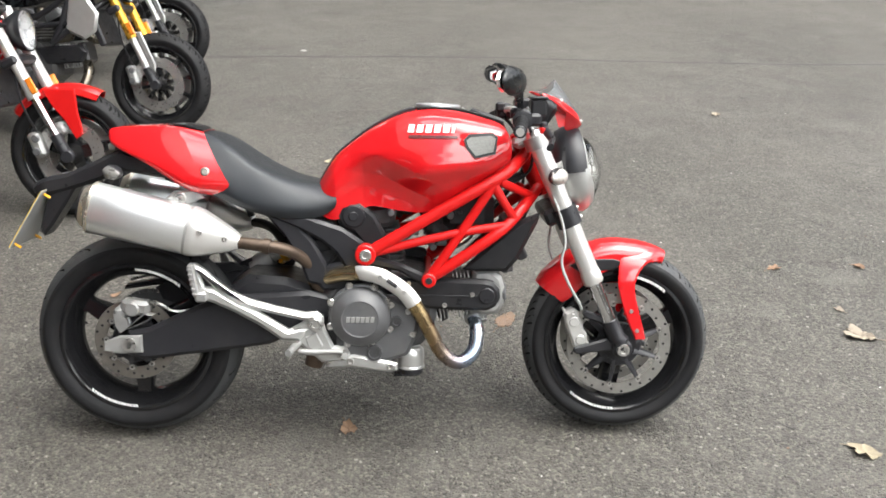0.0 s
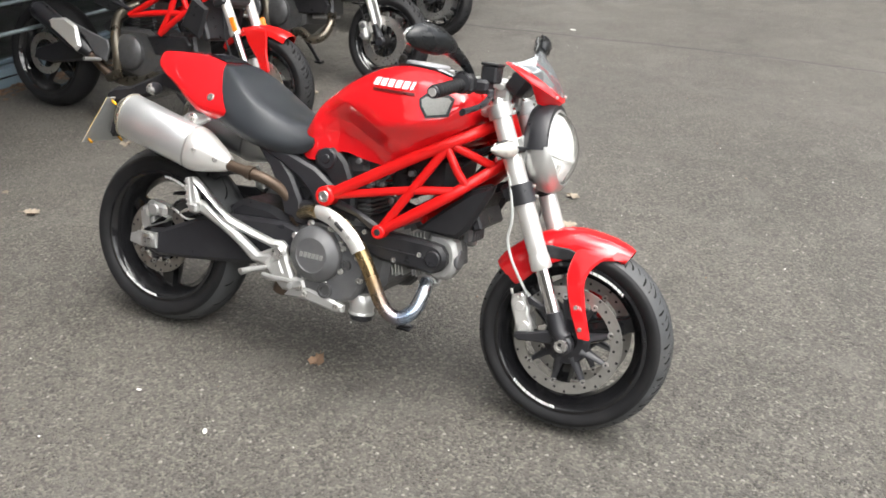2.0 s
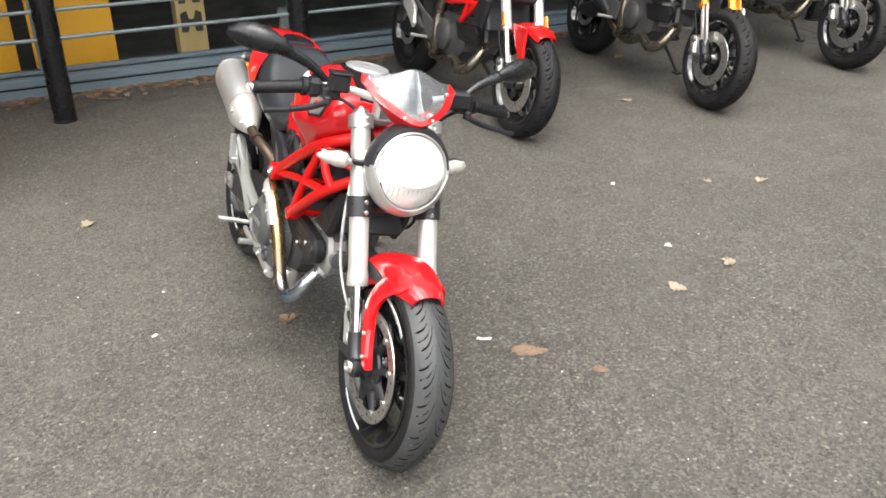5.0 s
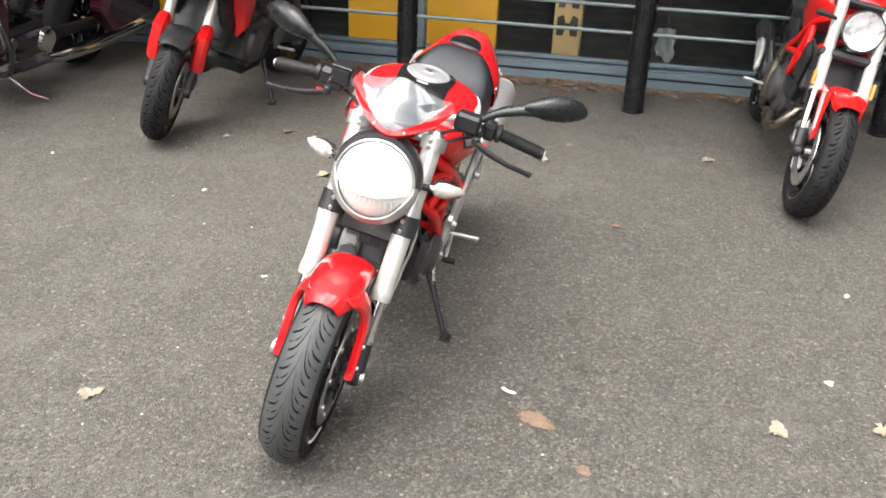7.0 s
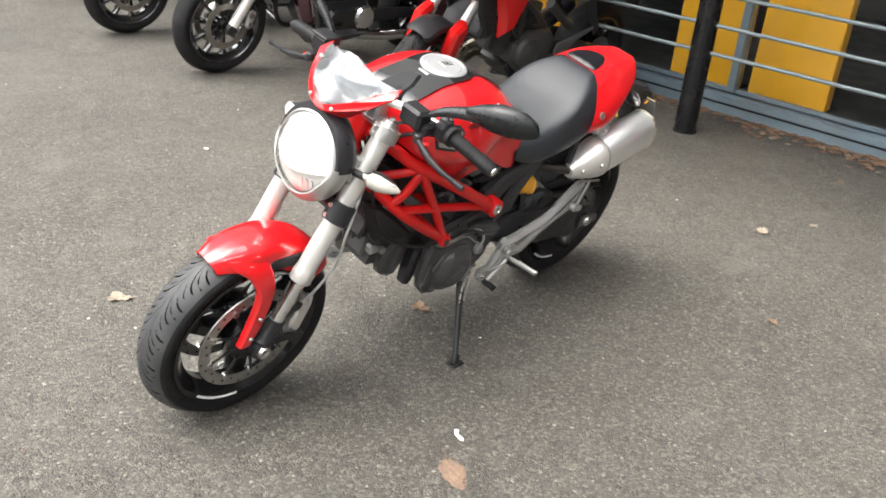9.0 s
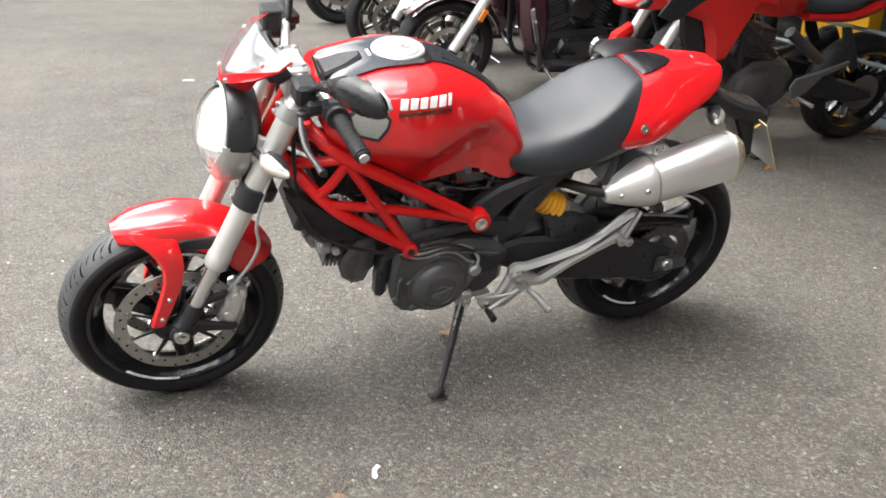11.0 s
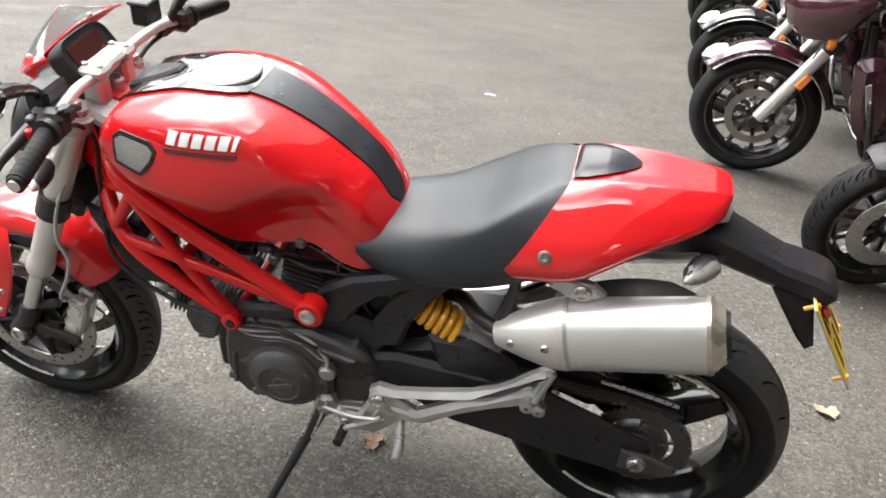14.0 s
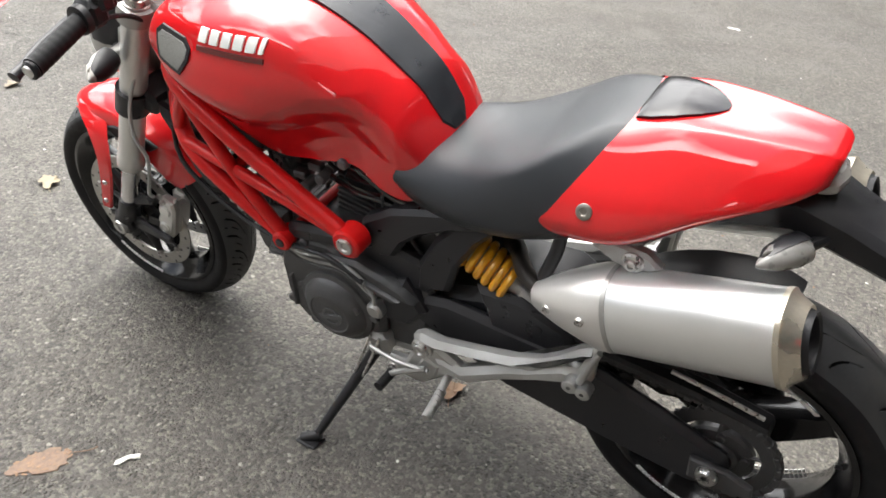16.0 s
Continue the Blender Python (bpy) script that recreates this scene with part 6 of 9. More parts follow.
# ---- footrest hangers ----
for s in (-1, 1):
    bm = bmesh.new()
    slab(bm, [(0.190, 0.560), (0.208, 0.560), (0.234, 0.541), (0.268, 0.507), (0.30, 0.482), (0.356, 0.456), (0.435, 0.434), (0.513, 0.416), (0.547, 0.420), (0.566, 0.406), (0.566, 0.380), (0.536, 0.372), (0.516, 0.392), (0.435, 0.411), (0.367, 0.427), (0.320, 0.440), (0.264, 0.484), (0.217, 0.531), (0.20, 0.536)], s * 0.150, s * 0.186, 0.011)
    slab(bm, [(0.205, 0.483), (0.233, 0.492), (0.264, 0.487), (0.328, 0.447), (0.367, 0.428), (0.465, 0.366), (0.502, 0.374), (0.53, 0.372), (0.502, 0.331), (0.445, 0.334), (0.378, 0.382), (0.31, 0.419), (0.254, 0.445), (0.213, 0.457)], s * 0.149, s * 0.184, 0.011)
    slab(bm, [(0.198, 0.545), (0.217, 0.533), (0.233, 0.490), (0.222, 0.475), (0.205, 0.480)], s * 0.161, s * 0.183, 0.006)
    slab(bm, [(0.465, 0.365), (0.524, 0.398), (0.564, 0.391), (0.572, 0.363), (0.594, 0.316), (0.631, 0.315), (0.642, 0.289), (0.625, 0.268), (0.558, 0.267), (0.502, 0.319), (0.474, 0.338)], s * 0.153, s * 0.178, 0.008)
    slab(bm, [(0.512, 0.345), (0.545, 0.36), (0.565, 0.32), (0.545, 0.295), (0.52, 0.315)], s * 0.172, s * 0.182, 0.004)
    hg = part("footrest_hanger", bm, SILVER, hero, "silver cast footrest bracket")
    bm = bmesh.new()
    drum(bm, (0.544, s * 0.184, 0.386), 0.022, -0.008, 0.004, 24, 0.003)
    bolt(bm, (0.544, s * 0.187, 0.386), 0.017, 0.007, s)
    drum(bm, (0.620, s * 0.176, 0.292), 0.016, -0.006, 0.004, 20, 0.002)
    bolt(bm, (0.620, s * 0.179, 0.292), 0.011, 0.006, s)
    parts("bolt", bm, STEEL, hg)
    bm = bmesh.new()
    if s > 0:
        tube(bm, [(0.192, 0.188, 0.566), (0.206, 0.190, 0.53), (0.222, 0.190, 0.482)], [0.0055, 0.0065, 0.007], 10, 4)
        for x, z in ((0.236, 0.472), (0.212, 0.468)):
            lathe(bm, [(0.004, -0.012), (0.0135, -0.012), (0.0135, 0.010), (0.010, 0.012), (0.004, 0.012)], 18, (x, 0.192, z), closed=True)
    else:
        block(bm, (0.205, s * 0.192, 0.515), (0.018, 0.022, 0.095), 0.004, Matrix.Rotation(radians(-10), 4, "Y"))
        block(bm, (0.225, s * 0.190, 0.468), (0.035, 0.03, 0.03), 0.006)
        for k in range(6):
            block(bm, (0.195 + 0.0025 * k, s * 0.203, 0.548 - 0.014 * k), (0.012, 0.005, 0.005), 0.001)
    part("pillion_peg", bm, ALU, hg, "folded pillion peg")
    bm = bmesh.new()
    tube(bm, [(0.495, s * 0.175, 0.325), (0.485, s * 0.235, 0.328), (0.478, s * 0.285, 0.332)], 0.008, 10, 1)
    for k in range(6):
        lathe(bm, [(0.007, -0.003), (0.0102, -0.003), (0.0102, 0.003), (0.007, 0.003)], 10, (0.486 - 0.0015 * k, s * (0.215 + 0.012 * k), 0.3275))
    part("footpeg", bm, ALU, hg, "ribbed alloy footpeg")
bm = bmesh.new()
tube(bm, [(0.495, -0.188, 0.305), (0.54, -0.192, 0.303), (0.585, -0.195, 0.306), (0.63, -0.20, 0.305)], [0.008, 0.009, 0.008, 0.008], 10)
tube(bm, [(0.63, -0.195, 0.305), (0.632, -0.245, 0.31)], 0.010, 10, 1)
part("brake_pedal", bm, ALU, hero)
bm = bmesh.new()
tube(bm, [(0.54, -0.13, 0.28), (0.53, -0.13, 0.245)], [0.03, 0.026], 16, 1)
part("exhaust_chamber", bm, PIPE_BROWN, hero)
bm = bmesh.new()
tube(bm, [(0.665, 0.19, 0.335), (0.60, 0.192, 0.327), (0.53, 0.19, 0.335)], 0.005, 8)
tube(bm, [(0.535, 0.19, 0.34), (0.60, 0.195, 0.30), (0.62, 0.197, 0.285)], 0.0065, 8)
part("shift_lever", bm, ALU, hero, "silver gear lever and link rod")
bm = bmesh.new()
tube(bm, [(0.62, 0.19, 0.282), (0.621, 0.235, 0.284)], 0.0105, 12, 1)
part("shift_toe_peg", bm, GRIP, hero)
# side stand: its foot rests on the ground
piv, foot = Vector((0.678, 0.135, 0.292)), Vector((0.778, 0.288, 0.0775))
bm = bmesh.new()
tube(bm, [piv, piv + (foot - piv) * 0.35, foot], [0.014, 0.012, 0.009], 12, 1)
stand_ob = part("side_stand", bm, BLACK_SATIN, hero, "black side stand, folded out")
bm = bmesh.new()
block(bm, piv + Vector((0, 0, 0.005)), (0.045, 0.045, 0.06), 0.01)
bolt(bm, piv + Vector((0, 0.024, 0)), 0.011, 0.008, 1)
part("stand_bracket", bm, ALU, stand_ob)
bm = bmesh.new()
mf = Matrix.Rotation(radians(LEAN), 4, "X")
block(bm, foot + Vector((0.006, 0.006, -0.004)), (0.052, 0.042, 0.010), 0.003, mf)
tube(bm, [foot + Vector((-0.012, -0.01, 0.01)), foot + Vector((0.024, 0.012, 0.0))], 0.012, 10, 1)
part("stand_foot", bm, BLACK_PL, stand_ob)
bm = bmesh.new()
for e in (-0.011, 0.011):
    tube(bm, [piv + Vector((e, 0.022, 0.03)), piv + (foot - piv) * 0.3 + Vector((e, 0.01, 0))], 0.0035, 6, 1)
parts("stand_spring", bm, STEEL, stand_ob)

# ---- front end ----
FD = Vector((0.262, 0, -0.592)).normalized()
for s in (-1, 1):
    top = Vector((1.166, s * 0.106, 0.925))
    bm = bmesh.new()
    k1 = 0.475
    tube(bm, [top, top + FD * 0.12, top + FD * (k1 - 0.03)], [0.0265, 0.0275, 0.0275], 24, 1)
    leg = part("fork_tube", bm, FORK_SILVER, hero, "pale silver fork tube")
    bm = bmesh.new()
    tube(bm, [top + FD * (k1 - 0.045), top + FD * (k1 - 0.03), top + FD * (k1 - 0.004), top + FD * k1], [0.0275, 0.0305, 0.0305, 0.028], 24, 1)
    part("fork_collar", bm, FORK_SILVER, leg)
    bm = bmesh.new()
    tube(bm, [top + FD * (k1 - 0.01), top + FD * 0.625], 0.0205, 20, 1)
    part("fork_slider", bm, CHROME, leg, "bright chromed slider")
    bm = bmesh.new()
    ft = top + FD * 0.60
    tube(bm, [ft, ft + FD * 0.06, Vector((1.444, s * 0.108, 0.315)), Vector((1.447, s * 0.108, 0.285))], [0.024, 0.026, 0.026, 0.022], 20, 1)
    drum(bm, (1.45, s * 0.108, 0.2898), 0.03, -0.018, 0.018, 24, 0.006)
    slab(bm, [(1.440, 0.352), (1.425, 0.378), (1.375, 0.392), (1.338, 0.408), (1.326, 0.398), (1.335, 0.382), (1.380, 0.368), (1.428, 0.330)], s * 0.098, s * 0.112, 0.005)
    slab(bm, [(1.440, 0.315), (1.400, 0.318), (1.340, 0.300), (1.306, 0.292), (1.302, 0.278), (1.318, 0.270), (1.360, 0.276), (1.430, 0.282)], s * 0.098, s * 0.112, 0.005)
    part("fork_foot", bm, BLACK_SATIN, leg)
    bm = bmesh.new()
    lathe(bm, [(0.0, s * 0.004), (0.010, s * 0.004), (0.011, s * 0.010), (0.018, s * 0.010), (0.020, 0.0)], 20, (1.45, s * 0.126, 0.2898))
    part("axle_end", bm, STEEL, leg)
    # caliper: a slim radial body with two piston humps a side, bolts and a bleed nipple
    cm = Matrix.Translation((1.318, 0, 0.340)) @ Matrix.Rotation(radians(-20), 4, "Y")
    bmc = bmesh.new()
    body_line = [(-0.020, -0.064), (0.010, -0.066), (0.021, -0.052), (0.017, -0.036), (0.023, -0.020), (0.017, 0.0), (0.023, 0.020), (0.017, 0.036), (0.021, 0.052), (0.010, 0.066), (-0.020, 0.064), (-0.028, 0.040), (-0.028, -0.040)]
    slab(bmc, body_line, s * 0.071, s * 0.097, 0.006)
    slab(bmc, [(x * 0.9, z * 0.94) for x, z in body_line], s * 0.034, s * 0.057, 0.006)
    slab(bmc, [(-0.027, -0.050), (-0.014, -0.052), (-0.014, 0.052), (-0.027, 0.050)], s * 0.050, s * 0.078, 0.003)
    for z in (-0.030, 0.030):
        drum(bmc, (-0.002, s * 0.097, z), 0.0155, -0.004, 0.004, 22, 0.0025)
    for z in (-0.058, 0.058):
        bolt(bmc, (0.004, s * 0.097, z), 0.0075, 0.007, s)
    drum(bmc, (-0.020, s * 0.085, 0.066), 0.004, 0.0, 0.016, 8, 0.001, "z")
    bmc.transform(cm)
    cal = part("front_caliper", bmc, FORK_SILVER, hero, "silver four-piston front caliper")
    bm = bmesh.new()
    tube(bm, [(1.325, s * 0.10, 0.405), (1.315, s * 0.115, 0.43), (1.275, s * 0.128, 0.50), (1.255, s * 0.132, 0.56), (1.262, s * 0.14, 0.62), (1.245, s * 0.135, 0.70), (1.21, s * 0.11, 0.79), (1.20, s * 0.06, 0.86)], 0.0042, 8)
    part("brake_hose", bm, PLATE_BACK, cal, "grey braided brake hose")
# triple clamps
for z, hz, w, material, name in ((0.69, 0.048, 0.145, BLACK_SATIN, "lower_triple_clamp"), (0.905, 0.030, 0.135, ALU, "upper_triple_clamp")):
    f = (0.925 - z) / 0.592 * 0.262
    x = 1.166 + f
    bm = bmesh.new()
    mm = Matrix.Rotation(radians(-24), 4, "Y")
    block(bm, (x - 0.03, 0, z), (0.07, 2 * w - 0.07, hz), 0.01, mm)
    for s in (-1, 1):
        c = Vector((x, s * 0.106, z))
        tube(bm, [c - FD * hz * 0.6, c + FD * hz * 0.6], 0.036, 24, 1)
    tc = part(name, bm, material, hero)
    bm = bmesh.new()
    for s in (-1, 1):
        for e in (-0.3, 0.3):
            q = Vector((x, s * 0.106, z)) + FD * hz * e + Vector((0.034, s * -0.006, 0.012))
            drum(bm, q, 0.006, -0.002, 0.006, 10, 0.001, "x")
    parts("pinch_bolt", bm, STEEL, tc)
bm = bmesh.new()
for s in (-1, 1):
    q = Vector((1.166, s * 0.106, 0.925))
    tube(bm, [q + FD * 0.002, q - FD * 0.012], [0.024, 0.020], 16, 1)
    drum(bm, q - FD * 0.012, 0.009, -0.002, 0.008, 6, 0.001, "z")
parts("fork_cap", bm, STEEL, hero)
# handlebar with risers, grips, levers, switches
bm = bmesh.new()
for y in (-0.045, 0.045):
    block(bm, (1.155, y, 0.940), (0.046, 0.040, 0.06), 0.008)
    block(bm, (1.15, y, 0.980), (0.054, 0.044, 0.024), 0.007)
parts("bar_riser", bm, SILVER, hero)
bm = bmesh.new()
block(bm, (1.152, 0, 0.984), (0.050, 0.13, 0.016), 0.006)
riser_cap = part("riser_clamp", bm, SILVER, hero, "silver handlebar clamp with four bolts")
bm = bmesh.new()
for x in (1.136, 1.168):
    for y in (-0.048, 0.048):
        drum(bm, (x, y, 0.992), 0.006, -0.002, 0.005, 12, 0.001, "z")
parts("clamp_bolt", bm, STEEL, riser_cap)
bm = bmesh.new()
tube(bm, [(1.092, 0.40, 0.950), (1.112, 0.26, 0.972), (1.13, 0.17, 0.985), (1.148, 0.09, 0.975), (1.152, 0.045, 0.967), (1.152, -0.045, 0.967), (1.148, -0.09, 0.975), (1.13, -0.17, 0.985), (1.112, -0.26, 0.972), (1.092, -0.40, 0.950)], 0.0111, 14, 6)
bar = part("handlebar", bm, FORK_SILVER, hero, "silver handlebar with black grips")
for s in (-1, 1):
    bm = bmesh.new()
    a, b = Vector((1.1118, s * 0.262, 0.9722)), Vector((1.0935, s * 0.388, 0.952))
    n = 37
    tube(bm, [a.lerp(b, k / (n - 1)) for k in range(n)], [0.0180 if k % 4 < 2 else 0.0174 for k in range(n)], 18, 1)
    g = part("grip", bm, GRIP, bar, "black ribbed rubber grip")
    bm = bmesh.new()
    drum(bm, (1.0925, s * 0.392, 0.951), 0.0165, -0.006, 0.006, 18, 0.003)
    part("bar_end", bm, BLACK_SATIN, g)
    bm = bmesh.new()
    block(bm, (1.116, s * 0.238, 0.975), (0.05, 0.045, 0.052), 0.012)
    block(bm, (1.10, s * 0.222, 0.990), (0.03, 0.03, 0.03), 0.006)
    lathe(bm, [(0.014, -0.008), (0.026, -0.006), (0.026, 0.006), (0.014, 0.008)], 18, (1.1125, s * 0.264, 0.973))
    sw = part("switch_box", bm, BLACK_PL, bar)
    bm = bmesh.new()
    drum(bm, (1.098, s * 0.236, 0.998), 0.006, -0.004, 0.008, 10, 0.002, "z")
    part("button", bm, BLACK_SATIN, sw)
    bm = bmesh.new()
    block(bm, (1.145, s * 0.20, 0.972), (0.055, 0.05, 0.035), 0.008)
    drum(bm, (1.178, s * 0.215, 0.955), 0.012, -0.012, 0.012, 14, 0.003, "z")
    mc = part("master_cylinder", bm, BLACK_SATIN, bar)
    bm = bmesh.new()
    tube(bm, [(1.178, s * 0.212, 0.952), (1.186, s * 0.26, 0.936), (1.188, s * 0.31, 0.925), (1.178, s * 0.355, 0.916), (1.172, s * 0.382, 0.911)], [0.011, 0.0115, 0.0095, 0.0085, 0.0115], 12, 5, 0.75)
    lever = part("lever", bm, BLACK_SATIN, mc, "black shorty brake lever" if s < 0 else "black shorty clutch lever")
    bm = bmesh.new()
    drum(bm, (1.172, s * 0.238, 0.944), 0.008, -0.007, 0.009, 12, 0.002, "z")
    part("adjuster", bm, RED_DULL, lever, "small red adjuster")
bm = bmesh.new()
block(bm, (1.165, -0.185, 1.005), (0.045, 0.055, 0.048), 0.006)
block(bm, (1.165, -0.185, 1.031), (0.05, 0.06, 0.008), 0.003)
part("brake_reservoir", bm, BLACK_PL, bar, "black square fluid reservoir")
bm = bmesh.new()
block(bm, (1.165, 0.178, 0.995), (0.05, 0.07, 0.05), 0.008)
part("clutch_reservoir", bm, BLACK_PL, bar)
# mirrors; the left one stands a little further forward
MIRROR_BLACK = mat("mirror_black", (0.010, 0.011, 0.012), 0.28, 0, 0.15, 30, 0.1, 500, spec=0.38)
for s in (-1, 1):
    fore = Matrix.Translation((0.042, 0.004, 0.014)) if s > 0 else Matrix.Identity(4)
    bm = bmesh.new()
    tube(bm, [(1.118, s * 0.198, 0.985), (1.113, s * 0.215, 1.006), (1.105, s * 0.25, 1.030), (1.097, s * 0.30, 1.052), (1.090, s * 0.345, 1.066)], [0.008, 0.011, 0.014, 0.018, 0.022], 12, 5, 0.75)
    stem = part("mirror", bm, MIRROR_BLACK, hero, "black pointed rear-view mirror", at=fore)
    bm = bmesh.new()
    rows = []
    for f, zc, hz, hx in ((0.0, 1.062, 0.013, 0.010), (0.15, 1.068, 0.024, 0.020), (0.4, 1.076, 0.037, 0.028), (0.65, 1.080, 0.037, 0.026), (0.85, 1.081, 0.027, 0.018), (0.96, 1.079, 0.014, 0.009), (1.0, 1.078, 0.004, 0.003)):
        y = 0.305 + 0.165 * f
        rows.append([(1.098 - 0.06 * f + (hx * 1.25 * math.cos(a) if math.cos(a) > 0 else hx * 0.35 * math.cos(a)), s * y, zc + hz * math.sin(a)) for a in [2 * math.pi * j / 16 for j in range(16)]])
    ring_faces(bm, [curve_row for curve_row in rows])
    part("mirror_shell", bm, MIRROR_BLACK, stem)
    bm = bmesh.new()
    rows = []
    ol = [(0.335, 1.062), (0.345, 1.088), (0.38, 1.106), (0.42, 1.108), (0.448, 1.097), (0.458, 1.082), (0.445, 1.062), (0.41, 1.050), (0.365, 1.050)]
    slab(bm, [(s * y, z) for y, z in ol], 1.078, 1.0875, 0.001, "yz")
    for v in bm.verts:
        v.co.x -= 0.06 * (abs(v.co.y) - 0.305) / 0.165
    part("mirror_glass", bm, MIRROR, stem, "silvered mirror glass")
# headlight
HL = Matrix.Translation((1.285, 0, 0.808)) @ Matrix.Rotation(radians(-7), 4, "Y") @ Matrix.Diagonal((1, 1.03, 1.06, 1))
hl_bm = bmesh.new()
lathe(hl_bm, [(0.0, -0.05), (0.055, -0.045), (0.088, -0.02), (0.102, 0.005), (0.108, 0.03), (0.108, 0.042), (0.104, 0.046), (0.101, 0.044), (0.101, 0.03)], 56, (0, 0, 0), "x")
headlight = part("headlight", hl_bm, SILVER, hero, "large round headlight with a clear lens", at=HL)
# a matte white dome carries the sky's reflection as its own colour
bm = bmesh.new()
lathe(bm, [(0.0, 0.082), (0.03, 0.079), (0.06, 0.068), (0.086, 0.051), (0.099, 0.034)], 48, (0, 0, 0), "x")
part("reflector", bm, LAMP_WHITE, headlight, "matte white dome with the sky's reflection put into its colour")
bm = bmesh.new()
prof = [(0.0, 0.098), (0.03, 0.0945), (0.06, 0.083), (0.086, 0.065), (0.1, 0.044), (0.1, 0.041), (0.085, 0.061), (0.06, 0.079), (0.03, 0.0905), (0.0, 0.094)]
lathe(bm, prof, 48, (0, 0, 0), "x")
part("lens", bm, GLASS, headlight, "clear domed lens").visible_shadow = False
bm = bmesh.new()
rows = []
for k in range(15):
    y = -0.088 + 0.176 * k / 14
    z = -0.018 - 0.012 * (1 - (y / 0.088) ** 2) + 0.01 * abs(y) / 0.088
    xx = 0.086 - 4.0 * y * y
    rows.append([(xx - 0.01, y, z - 0.0015), (xx, y, z - 0.0015), (xx, y, z + 0.0015), (xx - 0.01, y, z + 0.0015)])
ring_faces(bm, rows)
part("divider", bm, FORK_SILVER, headlight)
bm = bmesh.new()
for k in range(11):
    y = -0.065 + 0.013 * k
    tube(bm, [(0.078 - 3.9 * y * y, y, -0.034), (0.063 - 3.6 * y * y, y, -0.062 + 0.3 * y * y)], 0.0028, 6, 1)
parts("lens_rib", bm, FORK_SILVER, headlight)
bm = bmesh.new()
rows = []
for i in range(41):
    a = radians(172 + 196 * i / 40)
    low = max(0.0, -math.sin(a)) ** 0.6
    ri = 0.104 - 0.013 * min(1.0, low * 1.6)
    xi = 0.048 + 0.012 * min(1.0, low * 1.6)
    rows.append([(x, r * math.cos(a), r * math.sin(a)) for r, x in ((ri, xi - 0.012), (ri, xi), (ri + 0.004, xi + 0.001), (0.111, 0.046), (0.116, 0.034), (0.116, 0.012), (0.109, -0.010), (0.090, -0.034), (0.060, -0.052), (0.086, -0.024), (0.101, 0.008), (0.101, 0.030))])
ring_faces(bm, rows)
part("lower_bezel", bm, SILVER, headlight, "silver cup under the lens")
bm = bmesh.new()
tube(bm, [(0.0565 - 0.004 * abs(math.cos(radians(a))), 0.0895 * math.cos(radians(a)), 0.0895 * math.sin(radians(a))) for a in range(196, 346, 6)], 0.0022, 6, 1)
part("gasket", bm, BLACK_PL, headlight)
bm = bmesh.new()
rows = []
for i in range(27):
    a = radians(4 + 172 * i / 26)
    g = 0.008 * max(0.0, math.sin(a)) ** 1.5
    rows.append([(x, r * math.cos(a), r * math.sin(a)) for r, x in ((0.104, 0.034), (0.107, 0.0425), (0.113 + g, 0.040), (0.119 + g, 0.026), (0.119 + g, -0.004), (0.108 + g, -0.026), (0.072, -0.046), (0.05, -0.040), (0.086, -0.02), (0.100, 0.002))])
ring_faces(bm, rows)
part("upper_cover", bm, BLACK_SATIN, headlight, "satin black upper cover")
for s in (-1, 1):
    bm = bmesh.new()
    slab(bm, [(1.215, 0.83), (1.25, 0.85), (1.27, 0.80), (1.262, 0.765), (1.235, 0.775)], s * 0.092, s * 0.108, 0.005)
    tube(bm, [(1.25, s * 0.10, 0.812), (1.245, s * 0.152, 0.812)], 0.010, 10, 1)
    part("headlight_bracket", bm, SILVER, hero)


# flyscreen: red lower band and clear screen on one curved surface
def fly(u, v):
    """A point of the flyscreen, u across (-1 to 1), v from the lower lip (0) to the top (1)."""
    key = (0.0, 0.15, 0.4, 0.7, 1.0)

    def at(vals):
        for i in range(4):
            if v <= key[i + 1]:
                f = (v - key[i]) / (key[i + 1] - key[i])
                return vals[i] + (vals[i + 1] - vals[i]) * f
        return vals[-1]
    x, z = at((1.298, 1.321, 1.311, 1.276, 1.238)), at((0.925, 0.946, 0.975, 1.03, 1.078))
    w, b, r = at((0.058, 0.112, 0.142, 0.132, 0.075)), at((0.03, 0.06, 0.095, 0.09, 0.04)), at((0.015, 0.045, 0.05, 0.012, -0.02))
    return Vector((x - b * u * u, w * u, z + r * abs(u) ** 1.6))


def fly_sheet(keep, thick):
    bm = bmesh.new()
    nu, nv = 140, 96
    vs = [[bm.verts.new(fly(-1 + 2 * i / nu, j / nv)) for i in range(nu + 1)] for j in range(nv + 1)]
    for j in range(nv):
        for i in range(nu):
            if keep(-1 + 2 * (i + 0.5) / nu, (j + 0.5) / nv):
                bm.faces.new((vs[j][i], vs[j][i + 1], vs[j + 1][i + 1], vs[j + 1][i]))
    bmesh.ops.delete(bm, geom=[v for v in bm.verts if not v.link_faces], context="VERTS")
    return thicken(bm, lambda c: Vector((-thick, 0, -thick * 0.4)))


def band(u, v):
    return v < 0.26 + 0.44 * abs(u) ** 1.7


